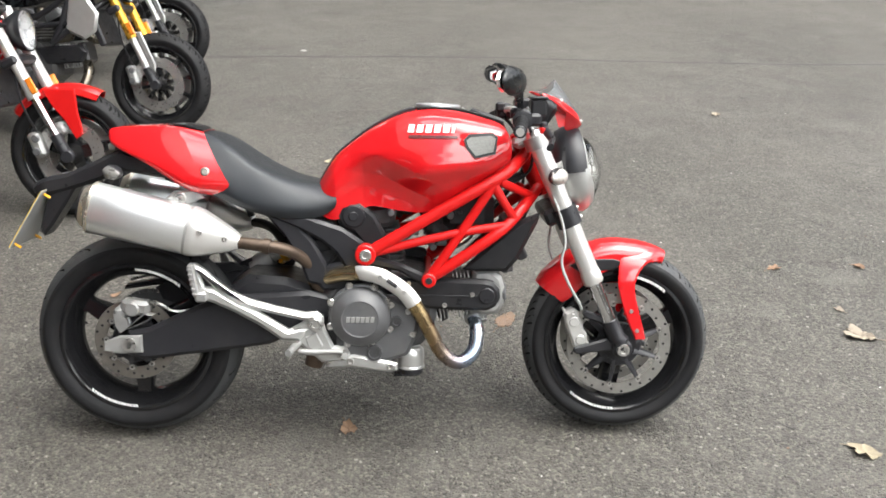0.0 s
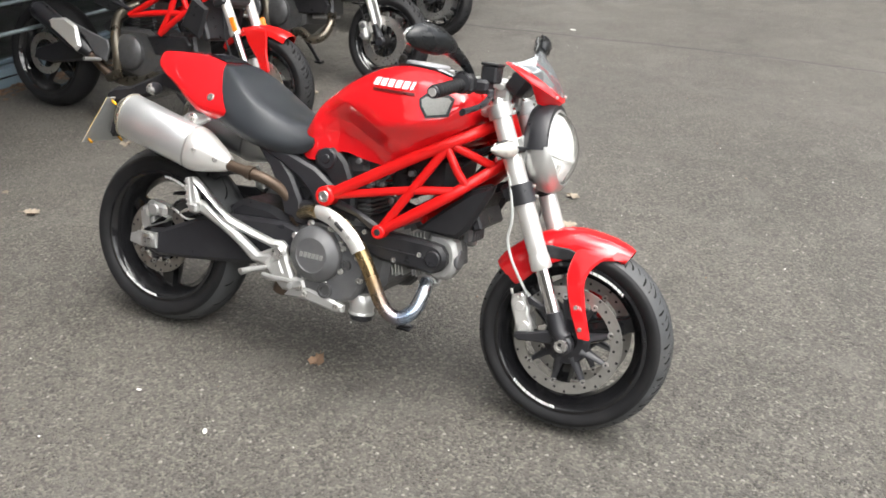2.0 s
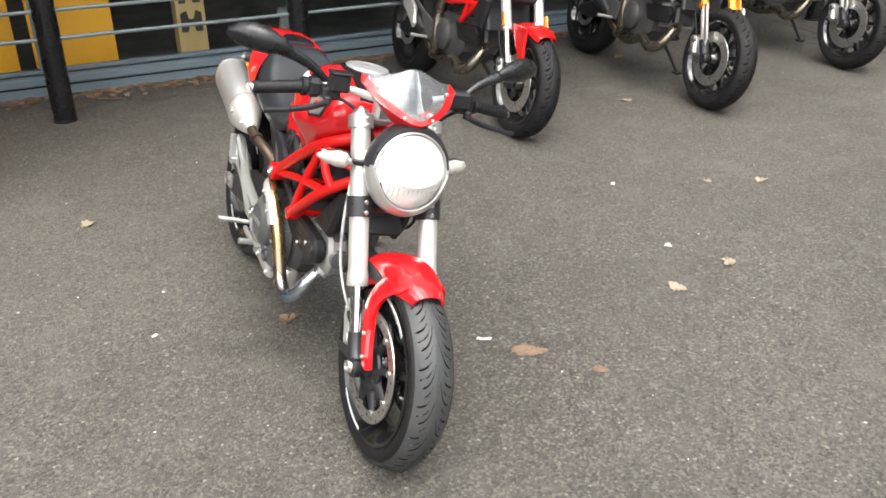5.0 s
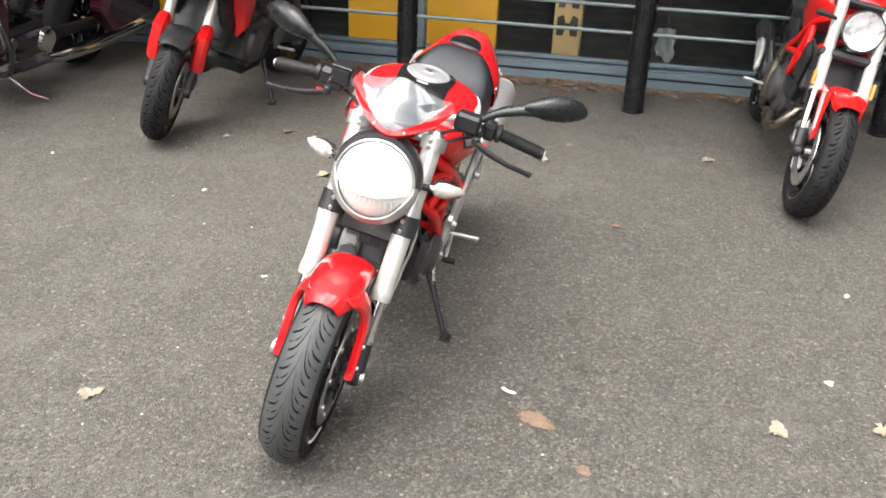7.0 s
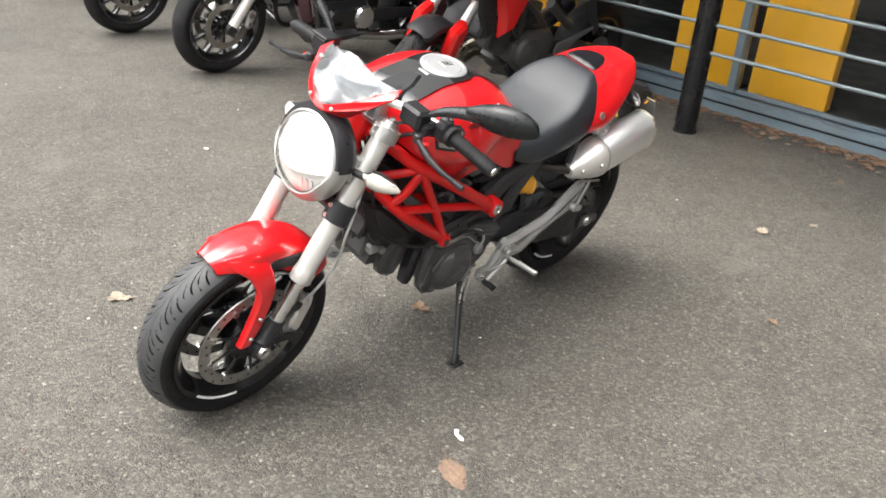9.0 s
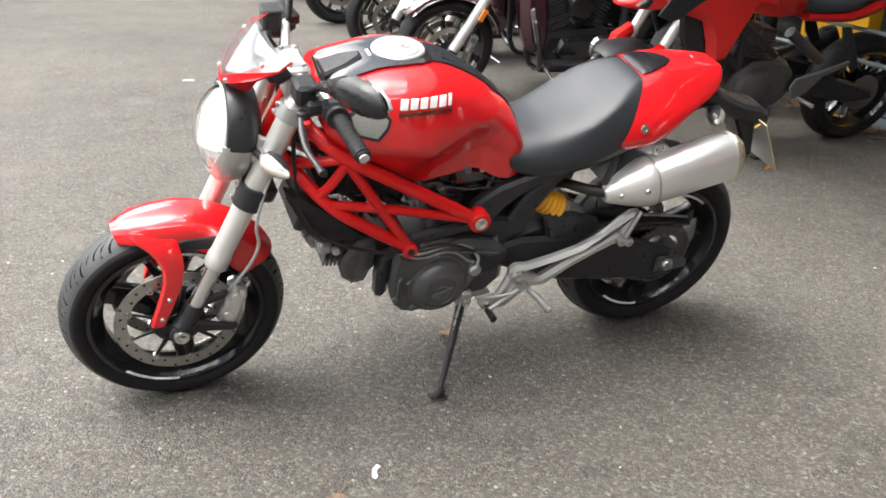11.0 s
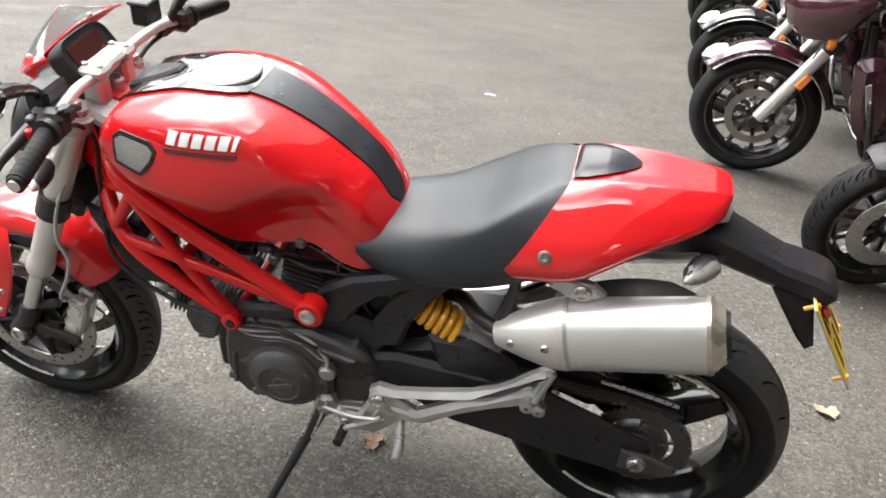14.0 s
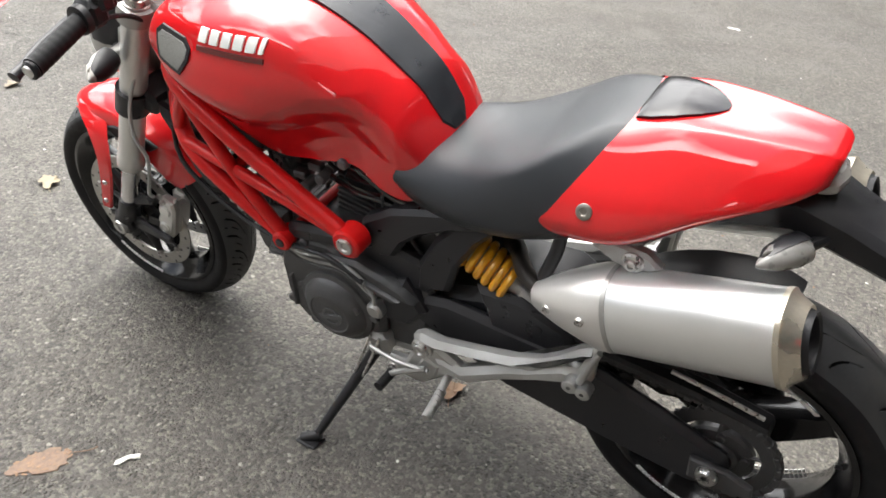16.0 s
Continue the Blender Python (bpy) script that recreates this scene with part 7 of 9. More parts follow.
flyscreen = part("flyscreen", fly_sheet(band, 0.006), RED, hero, "small red headlight fairing with a clear screen", sharp=60)
part("screen", fly_sheet(lambda u, v: not band(u, v) and v < 1.0 - 0.35 * abs(u) ** 3, 0.003), SCREEN_GLASS, flyscreen, "clear slightly smoked windscreen").visible_shadow = False
bm = bmesh.new()
for u, v in ((-0.75, 0.55), (0.75, 0.55), (-0.35, 0.2), (0.35, 0.2)):
    drum(bm, fly(u, v), 0.005, -0.003, 0.005, 10, 0.002, "x")
parts("screw", bm, STEEL, flyscreen)
dm = Matrix.Translation((1.205, 0, 0.985)) @ Matrix.Rotation(radians(35), 4, "Y")
bmd = bmesh.new()
ring_faces(bmd, [[(x, 0.078 * k * math.copysign(abs(math.cos(a)) ** 0.6, math.cos(a)), 0.044 * k * math.copysign(abs(math.sin(a)) ** 0.6, math.sin(a))) for a in [2 * math.pi * j / 36 for j in range(36)]] for x, k in ((-0.022, 0.88), (-0.028, 0.96), (-0.022, 1.0), (0.012, 0.96), (0.026, 0.7))])
bmd.transform(dm)
dash = part("instrument_panel", bmd, BLACK_PL, hero, "black digital instrument panel")
bmd = bmesh.new()
block(bmd, (-0.0225, 0, 0.0), (0.004, 0.105, 0.052), 0.001)
bmd.transform(dm)
part("display", bmd, DISPLAY, dash)
bm = bmesh.new()
drum(bm, (1.14, 0, 0.935), 0.016, -0.02, 0.012, 18, 0.004, "z")
block(bm, (1.14, 0, 0.951), (0.022, 0.004, 0.012), 0.001)
part("ignition_lock", bm, ALU, hero)
bm = bmesh.new()
for pts in ([(1.13, 0.2, 0.965), (1.15, 0.13, 0.945), (1.17, 0.06, 0.88), (1.15, 0.05, 0.80), (1.05, 0.06, 0.74)],
            [(1.12, -0.22, 0.965), (1.15, -0.14, 0.945), (1.17, -0.07, 0.88), (1.15, -0.05, 0.80), (1.0, -0.06, 0.74)],
            [(1.11, 0.24, 0.96), (1.14, 0.15, 0.92), (1.16, 0.08, 0.84), (1.16, 0.10, 0.72), (1.13, 0.14, 0.60), (1.0, 0.15, 0.52), (0.87, 0.158, 0.50), (0.76, 0.165, 0.512), (0.68, 0.165, 0.48)]):
    tube(bm, pts, 0.005, 8)
parts("control_cable", bm, BLACK_PL, hero)
bm = bmesh.new()
tube(bm, [(0.90, 0.152, 0.497), (0.84, 0.158, 0.488), (0.76, 0.16, 0.505), (0.70, 0.162, 0.495), (0.665, 0.162, 0.455), (0.664, 0.16, 0.425)], 0.0042, 8)
part("clutch_hose", bm, PLATE_BACK, hero, "grey braided clutch hose")

# front mudguard


def guard(a, w, r, drop):
    """A section of the mudguard at angle a (degrees) round the front axle."""
    c, s = math.cos(radians(a)), math.sin(radians(a))
    out = []
    for y, rr in ((0.0, r), (w * 0.5, r - 0.004), (w * 0.82, r - 0.016), (w, r - 0.036), (w * 1.03, r - drop)):
        out.append((FA.x + rr * c, y, FA.z + rr * s))
    return out


SECS = [guard(63.5, 0.046, 0.314, 0.024), guard(71, 0.060, 0.315, 0.046), guard(82, 0.07, 0.315, 0.066), guard(98, 0.072, 0.318, 0.078), guard(118, 0.072, 0.317, 0.092), guard(136, 0.068, 0.314, 0.10), guard(144, 0.06, 0.311, 0.09)]
bm = bmesh.new()
half = [curve(s_, 4) for s_ in SECS]
cols = [curve(c, 5) for c in zip(*half)]
rows = [list(r) for r in zip(*cols)]
full = [[Vector((q.x, -q.y, q.z)) for q in r[:0:-1]] + r for r in rows]
ring_faces(bm, full, False)


def inward(c):
    d = Vector((FA.x - c.x, 0, FA.z - c.z)).normalized()
    return d * 0.0035 + Vector((0, -math.copysign(0.003, c.y) if abs(c.y) > 0.02 else 0, 0))


thicken(bm, inward)
mud = part("front_mudguard", bm, RED, hero, "glossy red front mudguard", sharp=60)
for s in (-1, 1):
    bm = bmesh.new()
    rows = []
    for x, z, w, y in ((1.500, 0.575, 0.050, 0.060), (1.490, 0.556, 0.048, 0.078), (1.468, 0.525, 0.034, 0.096), (1.457, 0.475, 0.025, 0.109), (1.475, 0.40, 0.022, 0.113), (1.495, 0.345, 0.019, 0.114), (1.505, 0.318, 0.016, 0.113)):
        rows.append([(x - w, s * (y - 0.004), z), (x - w * 0.8, s * y, z), (x + w * 0.7, s * y, z), (x + w, s * (y - 0.008), z), (x + w * 0.95, s * (y - 0.020), z), (x + w * 0.7, s * (y - 0.024), z), (x - w * 0.2, s * (y - 0.010), z), (x - w * 0.8, s * (y - 0.010), z)])
    cols = [curve(c, 4) for c in zip(*rows)]
    ring_faces(bm, [list(r) for r in zip(*cols)])
    arm = part("mudguard_arm", bm, RED, mud)
    bm = bmesh.new()
    for x, z, y in ((1.472, 0.405, 0.113), (1.492, 0.345, 0.114)):
        bolt(bm, (x, s * y, z), 0.006, 0.005, s)
    parts("screw", bm, STEEL, arm)
    # the guard's dark opening is drawn as a black plate
    bm = bmesh.new()
    slab(bm, [(1.29, 0.535), (1.33, 0.555), (1.42, 0.556), (1.455, 0.545), (1.42, 0.522), (1.32, 0.515)], s * 0.069, s * 0.0775, 0.003)
    part("opening_plate", bm, BLACK_PL, mud)
# rear hugger
bm = bmesh.new()
rows = []
for i in range(13):
    a = radians(48 + 8.5 * i)
    rows.append([(RA.x + r * math.cos(a), y, RA.z + r * math.sin(a)) for r, y in ((0.318, -0.075), (0.335, -0.06), (0.34, 0), (0.335, 0.06), (0.318, 0.075), (0.313, 0.072), (0.33, 0.056), (0.335, 0), (0.33, -0.056), (0.313, -0.072))])
ring_faces(bm, [[(x, y * (0.7 if i == 6 else 1), z) for x, y, z in r] for i, r in enumerate(rows[:7])])
part("hugger", bm, BLACK_PL, hero)


# ---- the other parked motorcycles ----
FAR_TYRES = {}


def far_wheel(parent, name, at, R, W, rr, spokes, phase, discs, rim_mat=None, disc_mat=None):
    key = (R, W, rr)
    w, FAR_TYRES[key] = wheel(parent, name, at, R, W, rr, spokes, phase, discs, False, rim_mat, FAR_TYRES.get(key), disc_mat)
    return w


def p_tube(ob, name, pts, r, material, seg=10, smooth=4, label=""):
    bm = bmesh.new()
    tube(bm, pts, r, seg, smooth)
    return part(name, bm, material, ob, label)


def p_slab(ob, name, poly, y0, y1, material, bev=0.01, label=""):
    bm = bmesh.new()
    slab(bm, poly, y0, y1, bev)
    return part(name, bm, material, ob, label)


def p_drum(ob, name, at, r, y0, y1, material, seg=24, bev=0.006, axis="y", label=""):
    bm = bmesh.new()
    drum(bm, at, r, y0, y1, seg, bev, axis)
    return part(name, bm, material, ob, label)


def p_block(ob, name, c, size, material, bev=0.01, m=None, label=""):
    bm = bmesh.new()
    block(bm, c, size, bev, m)
    return part(name, bm, material, ob, label)


def p_shell(ob, name, secs, material, label=""):
    return part(name, shell(bmesh.new(), secs, 3, 4), material, ob, label, sharp=60)


def half(x, zt, zb, w, wt=0.4, wb=0.85):
    """A half section: top, shoulder, flank and lower edge."""
    h = zt - zb
    return [(x, 0, zt), (x, w * wt, zt - 0.03 * h), (x, w * 0.85, zt - 0.22 * h), (x, w, zt - 0.5 * h), (x, w * 0.97, zt - 0.75 * h), (x, w * wb, zb)]


def mud_strip(ob, name, ax, r, w, a0, a1, material, label=""):
    bm = bmesh.new()
    rows = []
    n = 14
    for i in range(n):
        a = radians(a0 + (a1 - a0) * i / (n - 1))
        e = 0.75 if i in (0, n - 1) else 1.0
        rows.append([(ax[0] + q * math.cos(a), y * e, ax[1] + q * math.sin(a)) for q, y in ((r - 0.045, -w), (r - 0.02, -w * 0.92), (r - 0.005, -w * 0.6), (r, 0), (r - 0.005, w * 0.6), (r - 0.02, w * 0.92), (r - 0.045, w))])
    ring_faces(bm, rows, False)
    thicken(bm, lambda c: Vector((ax[0] - c.x, 0, ax[1] - c.z)).normalized() * 0.004 + Vector((0, -0.003 * (1 if c.y > 0 else -1), 0)))
    return part(name, bm, material, ob, label)


def front_end(ob, fa, wb_top, fork_mat, y=0.105, r=0.027, split=0.62, low_mat=None, upside=True):
    """Fork legs with calipers; fa: axle height and x, wb_top: upper end (x, z)."""
    fx, fz = fa
    tx, tz = wb_top
    for s in (-1, 1):
        a, b = Vector((tx, s * y, tz)), Vector((fx - 0.01, s * y, fz + 0.02))
        m = a.lerp(b, split)
        leg = p_tube(ob, "fork_tube", [a, m], r if upside else r * 0.8, fork_mat, 18, 1)
        bm = bmesh.new()
        tube(bm, [a.lerp(b, split - 0.01), b], (r * 0.76) if upside else r * 1.1, 16, 1)
        part("fork_slider", bm, low_mat or CHROME, leg)
        bm = bmesh.new()
        tube(bm, [a.lerp(b, split - 0.05), m], r * 1.14, 18, 1)
        part("fork_collar", bm, fork_mat if upside else BLACK_SATIN, leg)
        bm = bmesh.new()
        tube(bm, [a.lerp(b, 0.88), b], r, 14, 1)
        drum(bm, (fx, s * y, fz), r * 1.15, -0.018, 0.018, 18, 0.005)
        part("fork_foot", bm, BLACK_SATIN, leg)
        cal = p_block(ob, "front_caliper", (fx - 0.135, s * y * 0.8, fz + 0.05), (0.055, 0.062, 0.12), ALU, 0.014, Matrix.Rotation(radians(-18), 4, "Y"))
        bm = bmesh.new()
        for z in (-0.03, 0.03):
            drum(bm, (fx - 0.135, s * (y * 0.8 + 0.03), fz + 0.05 + z), 0.018, -0.006, 0.01, 14, 0.004)
        parts("piston_cap", bm, CASE_GREY, cal)
        p_tube(ob, "brake_hose", [(fx - 0.13, s * y * 0.95, fz + 0.11), (fx - 0.18, s * y * 1.15, fz + 0.25), (fx - 0.2, s * y * 1.1, fz + 0.4), (tx + 0.04, s * y * 0.6, tz - 0.12)], 0.005, BLACK_PL, 7)
    x1 = tx + (fx - tx) * 0.36
    z1 = tz + (fz - tz) * 0.36
    p_block(ob, "lower_triple_clamp", (x1 - 0.02, 0, z1), (0.08, 2 * y + 0.07, 0.045), BLACK_SATIN, 0.012, Matrix.Rotation(radians(-24), 4, "Y"))
    p_block(ob, "upper_triple_clamp", (tx - 0.02, 0, tz - 0.015), (0.08, 2 * y + 0.06, 0.03), BLACK_SATIN, 0.01, Matrix.Rotation(radians(-24), 4, "Y"))


def cockpit(ob, x, z, w, rise=0.05, back=0.07):
    bar = p_tube(ob, "handlebar", [(x - back, w, z + rise * 0.6), (x - back * 0.6, w * 0.66, z + rise), (x, 0.1, z), (x, -0.1, z), (x - back * 0.6, -w * 0.66, z + rise), (x - back, -w, z + rise * 0.6)], 0.0115, BLACK_SATIN, 10, 5)
    for s in (-1, 1):
        bm = bmesh.new()
        tube(bm, [(x - back * 0.7, s * w * 0.7, z + rise * 0.95), (x - back, s * w, z + rise * 0.6)], 0.018, 14, 1)
        part("grip", bm, GRIP, bar)
        bm = bmesh.new()
        tube(bm, [(x - back * 0.5 + 0.05, s * w * 0.55, z + rise * 0.8), (x + 0.03, s * w * 0.75, z + rise * 0.6), (x + 0.0, s * w * 0.95, z + rise * 0.4)], 0.007, 8)
        part("lever", bm, BLACK_SATIN, bar)
        mir = p_tube(ob, "mirror", [(x - back * 0.5, s * w * 0.55, z + rise), (x - back * 0.4, s * w * 0.75, z + rise + 0.1), (x - back * 0.5, s * w * 0.95, z + rise + 0.15)], 0.008, BLACK_PL, 8)
        bm = bmesh.new()
        ol = [(w * 0.85, 0.14), (w * 0.9, 0.18), (w * 1.15, 0.185), (w * 1.22, 0.165), (w * 1.15, 0.125), (w * 0.92, 0.12)]
        slab(bm, [(s * a, z + rise + b) for a, b in ol], x - back * 0.5 - 0.012, x - back * 0.5 + 0.022, 0.01, "yz")
        part("mirror_shell", bm, BLACK_PL, mir)


def kick_stand(ob, x, y, z, lean):
    """A side stand from the frame to the ground at the bike's lean."""
    t = math.tan(radians(lean))
    fy = y + 0.14
    foot_z = fy * t + 0.012
    st = p_tube(ob, "side_stand", [(x, y, z), (x + 0.05, y + 0.07, (z + foot_z) / 2), (x + 0.09, fy, foot_z)], [0.014, 0.012, 0.010], BLACK_SATIN, 10, 1)
    bm = bmesh.new()
    block(bm, (x + 0.095, fy, foot_z - 0.004), (0.06, 0.045, 0.014), 0.004, Matrix.Rotation(radians(lean), 4, "X"))
    part("stand_foot", bm, BLACK_PL, st)


def round_lamp(ob, x, z, r, body, depth=0.09):
    m = Matrix.Translation((x, 0, z)) @ Matrix.Rotation(radians(-6), 4, "Y")
    bm = bmesh.new()
    lathe(bm, [(0.0, -depth), (r * 0.6, -depth * 0.9), (r * 0.95, -0.02), (r, 0.0), (r, 0.012), (r * 0.93, 0.012)], 36, (0, 0, 0), "x")
    h = part("headlight", bm, body, ob, "round headlight with a clear lens", at=m)
    bm = bmesh.new()
    lathe(bm, [(0.0, -0.035), (r * 0.5, -0.025), (r * 0.93, 0.008)], 32, (0, 0, 0), "x")
    part("reflector", bm, LAMP_GREY, h)
    bm = bmesh.new()
    lathe(bm, [(0.0, 0.03), (r * 0.5, 0.026), (r * 0.93, 0.010), (r * 0.93, 0.007), (r * 0.5, 0.023), (0.0, 0.027)], 32, (0, 0, 0), "x")
    part("lens", bm, GLASS, h).visible_shadow = False


def v_twin(ob, dark, cover, water):
    """A longitudinal V-twin with belt and clutch covers, finned barrels and swept header pipes."""
    eng = p_slab(ob, "engine", [(0.53, 0.34), (0.60, 0.27), (0.80, 0.26), (0.90, 0.34), (0.90, 0.46), (0.80, 0.53), (0.60, 0.53), (0.53, 0.46)], -0.13, 0.13, dark, 0.02, "dark V-twin engine")
    bm = bmesh.new()
    lathe(bm, [(0.0, -0.05), (0.05, -0.05), (0.088, -0.035), (0.096, -0.025), (0.096, 0.0), (0.0, 0.0)], 36, (0.68, -0.13, 0.40))
    part("clutch_cover", bm, cover, eng)
    bm = bmesh.new()
    lathe(bm, [(0.0, 0.045), (0.06, 0.04), (0.09, 0.025), (0.1, 0.0), (0.0, 0.0)], 36, (0.78, 0.13, 0.40))
    part("alternator_cover", bm, cover, eng)
    p_slab(ob, "belt_cover", [(0.78, 0.50), (1.05, 0.52), (1.09, 0.48), (1.06, 0.42), (0.85, 0.40)], -0.135, -0.095, BLACK_PL, 0.01)
    for nm, c, ax, ang in (("front_cylinder", Vector((0.92, 0, 0.45)), Vector((0.98, 0, 0.17)), 10), ("rear_cylinder", Vector((0.74, 0, 0.53)), Vector((-0.17, 0, 0.98)), 100)):
        m = Matrix.Rotation(radians(-ang), 4, "Y")
        cy = p_block(ob, nm, c + ax * 0.07, (0.17, 0.14, 0.12), dark, 0.015, m)
        for k in range(6):
            bm = bmesh.new()
            block(bm, c + ax * (0.01 + 0.018 * k), (0.006, 0.19, 0.15), 0.0015, m)
            part("fin", bm, ENGINE_ALU if not water else dark, cy)
    p_tube(ob, "header_pipe", [(1.05, -0.03, 0.43), (1.08, -0.09, 0.36), (1.06, -0.14, 0.28), (0.99, -0.165, 0.25), (0.90, -0.165, 0.29), (0.80, -0.15, 0.26), (0.66, -0.12, 0.235), (0.50, -0.10, 0.25)], 0.030, PIPE_GUN, 14, 5, "brown heat-stained header pipe")
    p_tube(ob, "header_pipe", [(0.70, -0.08, 0.66), (0.62, -0.14, 0.60), (0.60, -0.16, 0.50), (0.62, -0.165, 0.36), (0.60, -0.15, 0.27), (0.52, -0.12, 0.24)], 0.028, PIPE_GUN, 14, 5)
    return eng


def swing_and_rear(ob, ra, R, tail_z):
    for s in (-1, 1):
        p_slab(ob, "swingarm", [(0.58, 0.44), (0.40, 0.45), (0.15, 0.40), (-0.03, ra + 0.03), (-0.05, ra - 0.03), (0.1, ra - 0.045), (0.58, 0.36)], s * 0.10, s * 0.13, BLACK_SATIN, 0.012)
        p_slab(ob, "footrest_hanger", [(0.55, 0.45), (0.40, 0.49), (0.24, 0.54), (0.235, 0.515), (0.38, 0.455), (0.46, 0.36), (0.54, 0.33), (0.57, 0.40)], s * 0.155, s * 0.172, CASE_GREY, 0.006)
        p_tube(ob, "footpeg", [(0.50, s * 0.17, 0.34), (0.49, s * 0.28, 0.345)], 0.011, ALU, 10, 1)
    p_drum(ob, "rear_sprocket", (0, 0.09, ra), 0.1, -0.004, 0.004, CASE_GREY, 40, 0.001)
    p_tube(ob, "shock_absorber", [(0.58, 0.05, 0.66), (0.34, 0.06, 0.50)], 0.03, CASE_DARK, 14, 1)


def roadster(name, label, m, o):
    """A naked road motorcycle; o holds its colours and variants."""
    ob = placed(name, label, "motorcycle", m, "parked motorcycles")
    wb, lean = 1.48, 11
    far_wheel(ob, "front_wheel", (wb, 0, 0.300), 0.2985, 0.125, 0.219, o["spokes"], radians(14), [(0.1, 0.158, -0.062), (0.1, 0.158, 0.062)])
    far_wheel(ob, "rear_wheel", (0, 0, 0.3135), 0.312, 0.175, 0.222, o["spokes"], radians(30), [(0.08, 0.12, -0.08)])
    front_end(ob, (wb, 0.30), (1.175, 0.96), o["fork"], low_mat=o["slider"])
    if o["guard"]:
        mud_strip(ob, "front_mudguard", (wb, 0.30), 0.328, 0.07, 62, 142, o["guard"], o["guard_label"])
        for s in (-1, 1):
            p_slab(ob, "mudguard_arm", [(1.38, 0.605), (1.53, 0.605), (1.535, 0.50), (1.555, 0.40), (1.52, 0.375), (1.475, 0.46), (1.42, 0.53)], s * 0.072, s * 0.088, o["guard"], 0.004)
    if o["guards"]:
        for s in (-1, 1):
            p_slab(ob, "fork_guard", [(1.385, 0.60), (1.42, 0.605), (1.50, 0.42), (1.495, 0.375), (1.465, 0.40)], s * 0.126, s * 0.142, ALU, 0.007)
    eng = v_twin(ob, CASE_DARK, o["cover"], o["water"])
    swing_and_rear(ob, 0.3135, 0.312, 0.85)
    fr = o["frame"]
    for s in (-1, 1):
        for pts in ([(0.70, 0.16, 0.60), (0.88, 0.165, 0.70), (1.05, 0.15, 0.82), (1.19, 0.04, 0.89)], [(0.90, 0.15, 0.52), (1.05, 0.15, 0.64), (1.15, 0.1, 0.73), (1.23, 0.03, 0.79)], [(0.90, 0.152, 0.52), (0.97, 0.158, 0.64), (1.02, 0.155, 0.79)], [(0.72, 0.16, 0.60), (0.90, 0.16, 0.63), (1.04, 0.15, 0.64)], [(1.03, 0.153, 0.79), (1.07, 0.148, 0.67), (1.09, 0.135, 0.68)]):
            p_tube(ob, "frame_tube", [(x, s * y, z) for x, y, z in pts], 0.016, fr, 12)
        p_tube(ob, "seat_rail", [(0.70, s * 0.14, 0.62), (0.45, s * 0.13, 0.70), (0.2, s * 0.11, 0.80), (-0.02, s * 0.07, 0.86)], 0.014, BLACK_SATIN, 10)
        p_block(ob, "reflector", (1.36, s * 0.136, 0.62), (0.03, 0.012, 0.075), AMBER, 0.004, Matrix.Rotation(radians(-24), 4, "Y"), "amber side reflector")
    p_shell(ob, "fuel_tank", [half(0.56, 0.84, 0.72, 0.10), half(0.66, 0.95, 0.72, 0.14), half(0.80, 1.01, 0.73, 0.18), half(0.95, 1.03, 0.78, 0.19), half(1.06, 1.0, 0.84, 0.165), half(1.11, 0.95, 0.88, 0.12)], o["tank"], o["tank_label"])
    p_shell(ob, "seat", [half(0.12, 0.92, 0.82, 0.12), half(0.25, 0.88, 0.77, 0.15), half(0.42, 0.82, 0.73, 0.155), half(0.57, 0.82, 0.74, 0.12)], SEAT)
    p_shell(ob, "tail_cowl", [half(0.30, 0.80, 0.74, 0.15), half(0.16, 0.92, 0.79, 0.145), half(0.02, 0.93, 0.85, 0.11), half(-0.12, 0.92, 0.88, 0.06)], o["tail"])
    p_slab(ob, "plate_carrier", [(-0.05, 0.88), (-0.12, 0.88), (-0.30, 0.72), (-0.33, 0.55), (-0.30, 0.55), (-0.26, 0.70)], -0.04, 0.04, BLACK_PL, 0.008)
    p_slab(ob, "side_panel", [(0.56, 0.74), (0.40, 0.72), (0.30, 0.76), (0.42, 0.64), (0.56, 0.60), (0.66, 0.62)], -0.14, -0.115, o["panel"], 0.008)
    p_slab(ob, "side_panel", [(0.56, 0.74), (0.40, 0.72), (0.30, 0.76), (0.42, 0.64), (0.56, 0.60), (0.66, 0.62)], 0.115, 0.14, o["panel"], 0.008)
    p_block(ob, "radiator", (1.16, 0, 0.62), (0.04, 0.28, 0.22), BLACK_SATIN, 0.01, Matrix.Rotation(radians(-20), 4, "Y"))
    for s in (-1, 1):
        p_slab(ob, "radiator_shroud", [(1.04, 0.58), (1.17, 0.52), (1.22, 0.68), (1.12, 0.74)] if o["guard"] else [(0.99, 0.60), (1.10, 0.55), (1.17, 0.60), (1.19, 0.70), (1.12, 0.80), (1.02, 0.80)], s * 0.14, s * 0.170, o["shroud"], 0.014)
        bm = bmesh.new()
        tube(bm, [(1.26, s * 0.12, 0.88), (1.26, s * 0.22, 0.89)], [0.009, 0.016], 10, 1)
        part("turn_signal", bm, BLACK_PL, ob)
    a, b = Vector((0.42, -0.15, 0.36)), Vector((0.06, -0.20, 0.58))
    if o["heat_plate"]:
        p_slab(ob, "heat_plate", [(0.16, 0.50), (0.18, 0.53), (0.30, 0.545), (0.385, 0.505), (0.41, 0.40), (0.38, 0.37), (0.30, 0.42)], -0.232, -0.205, FORK_SILVER, 0.012, "silver exhaust heat plate")
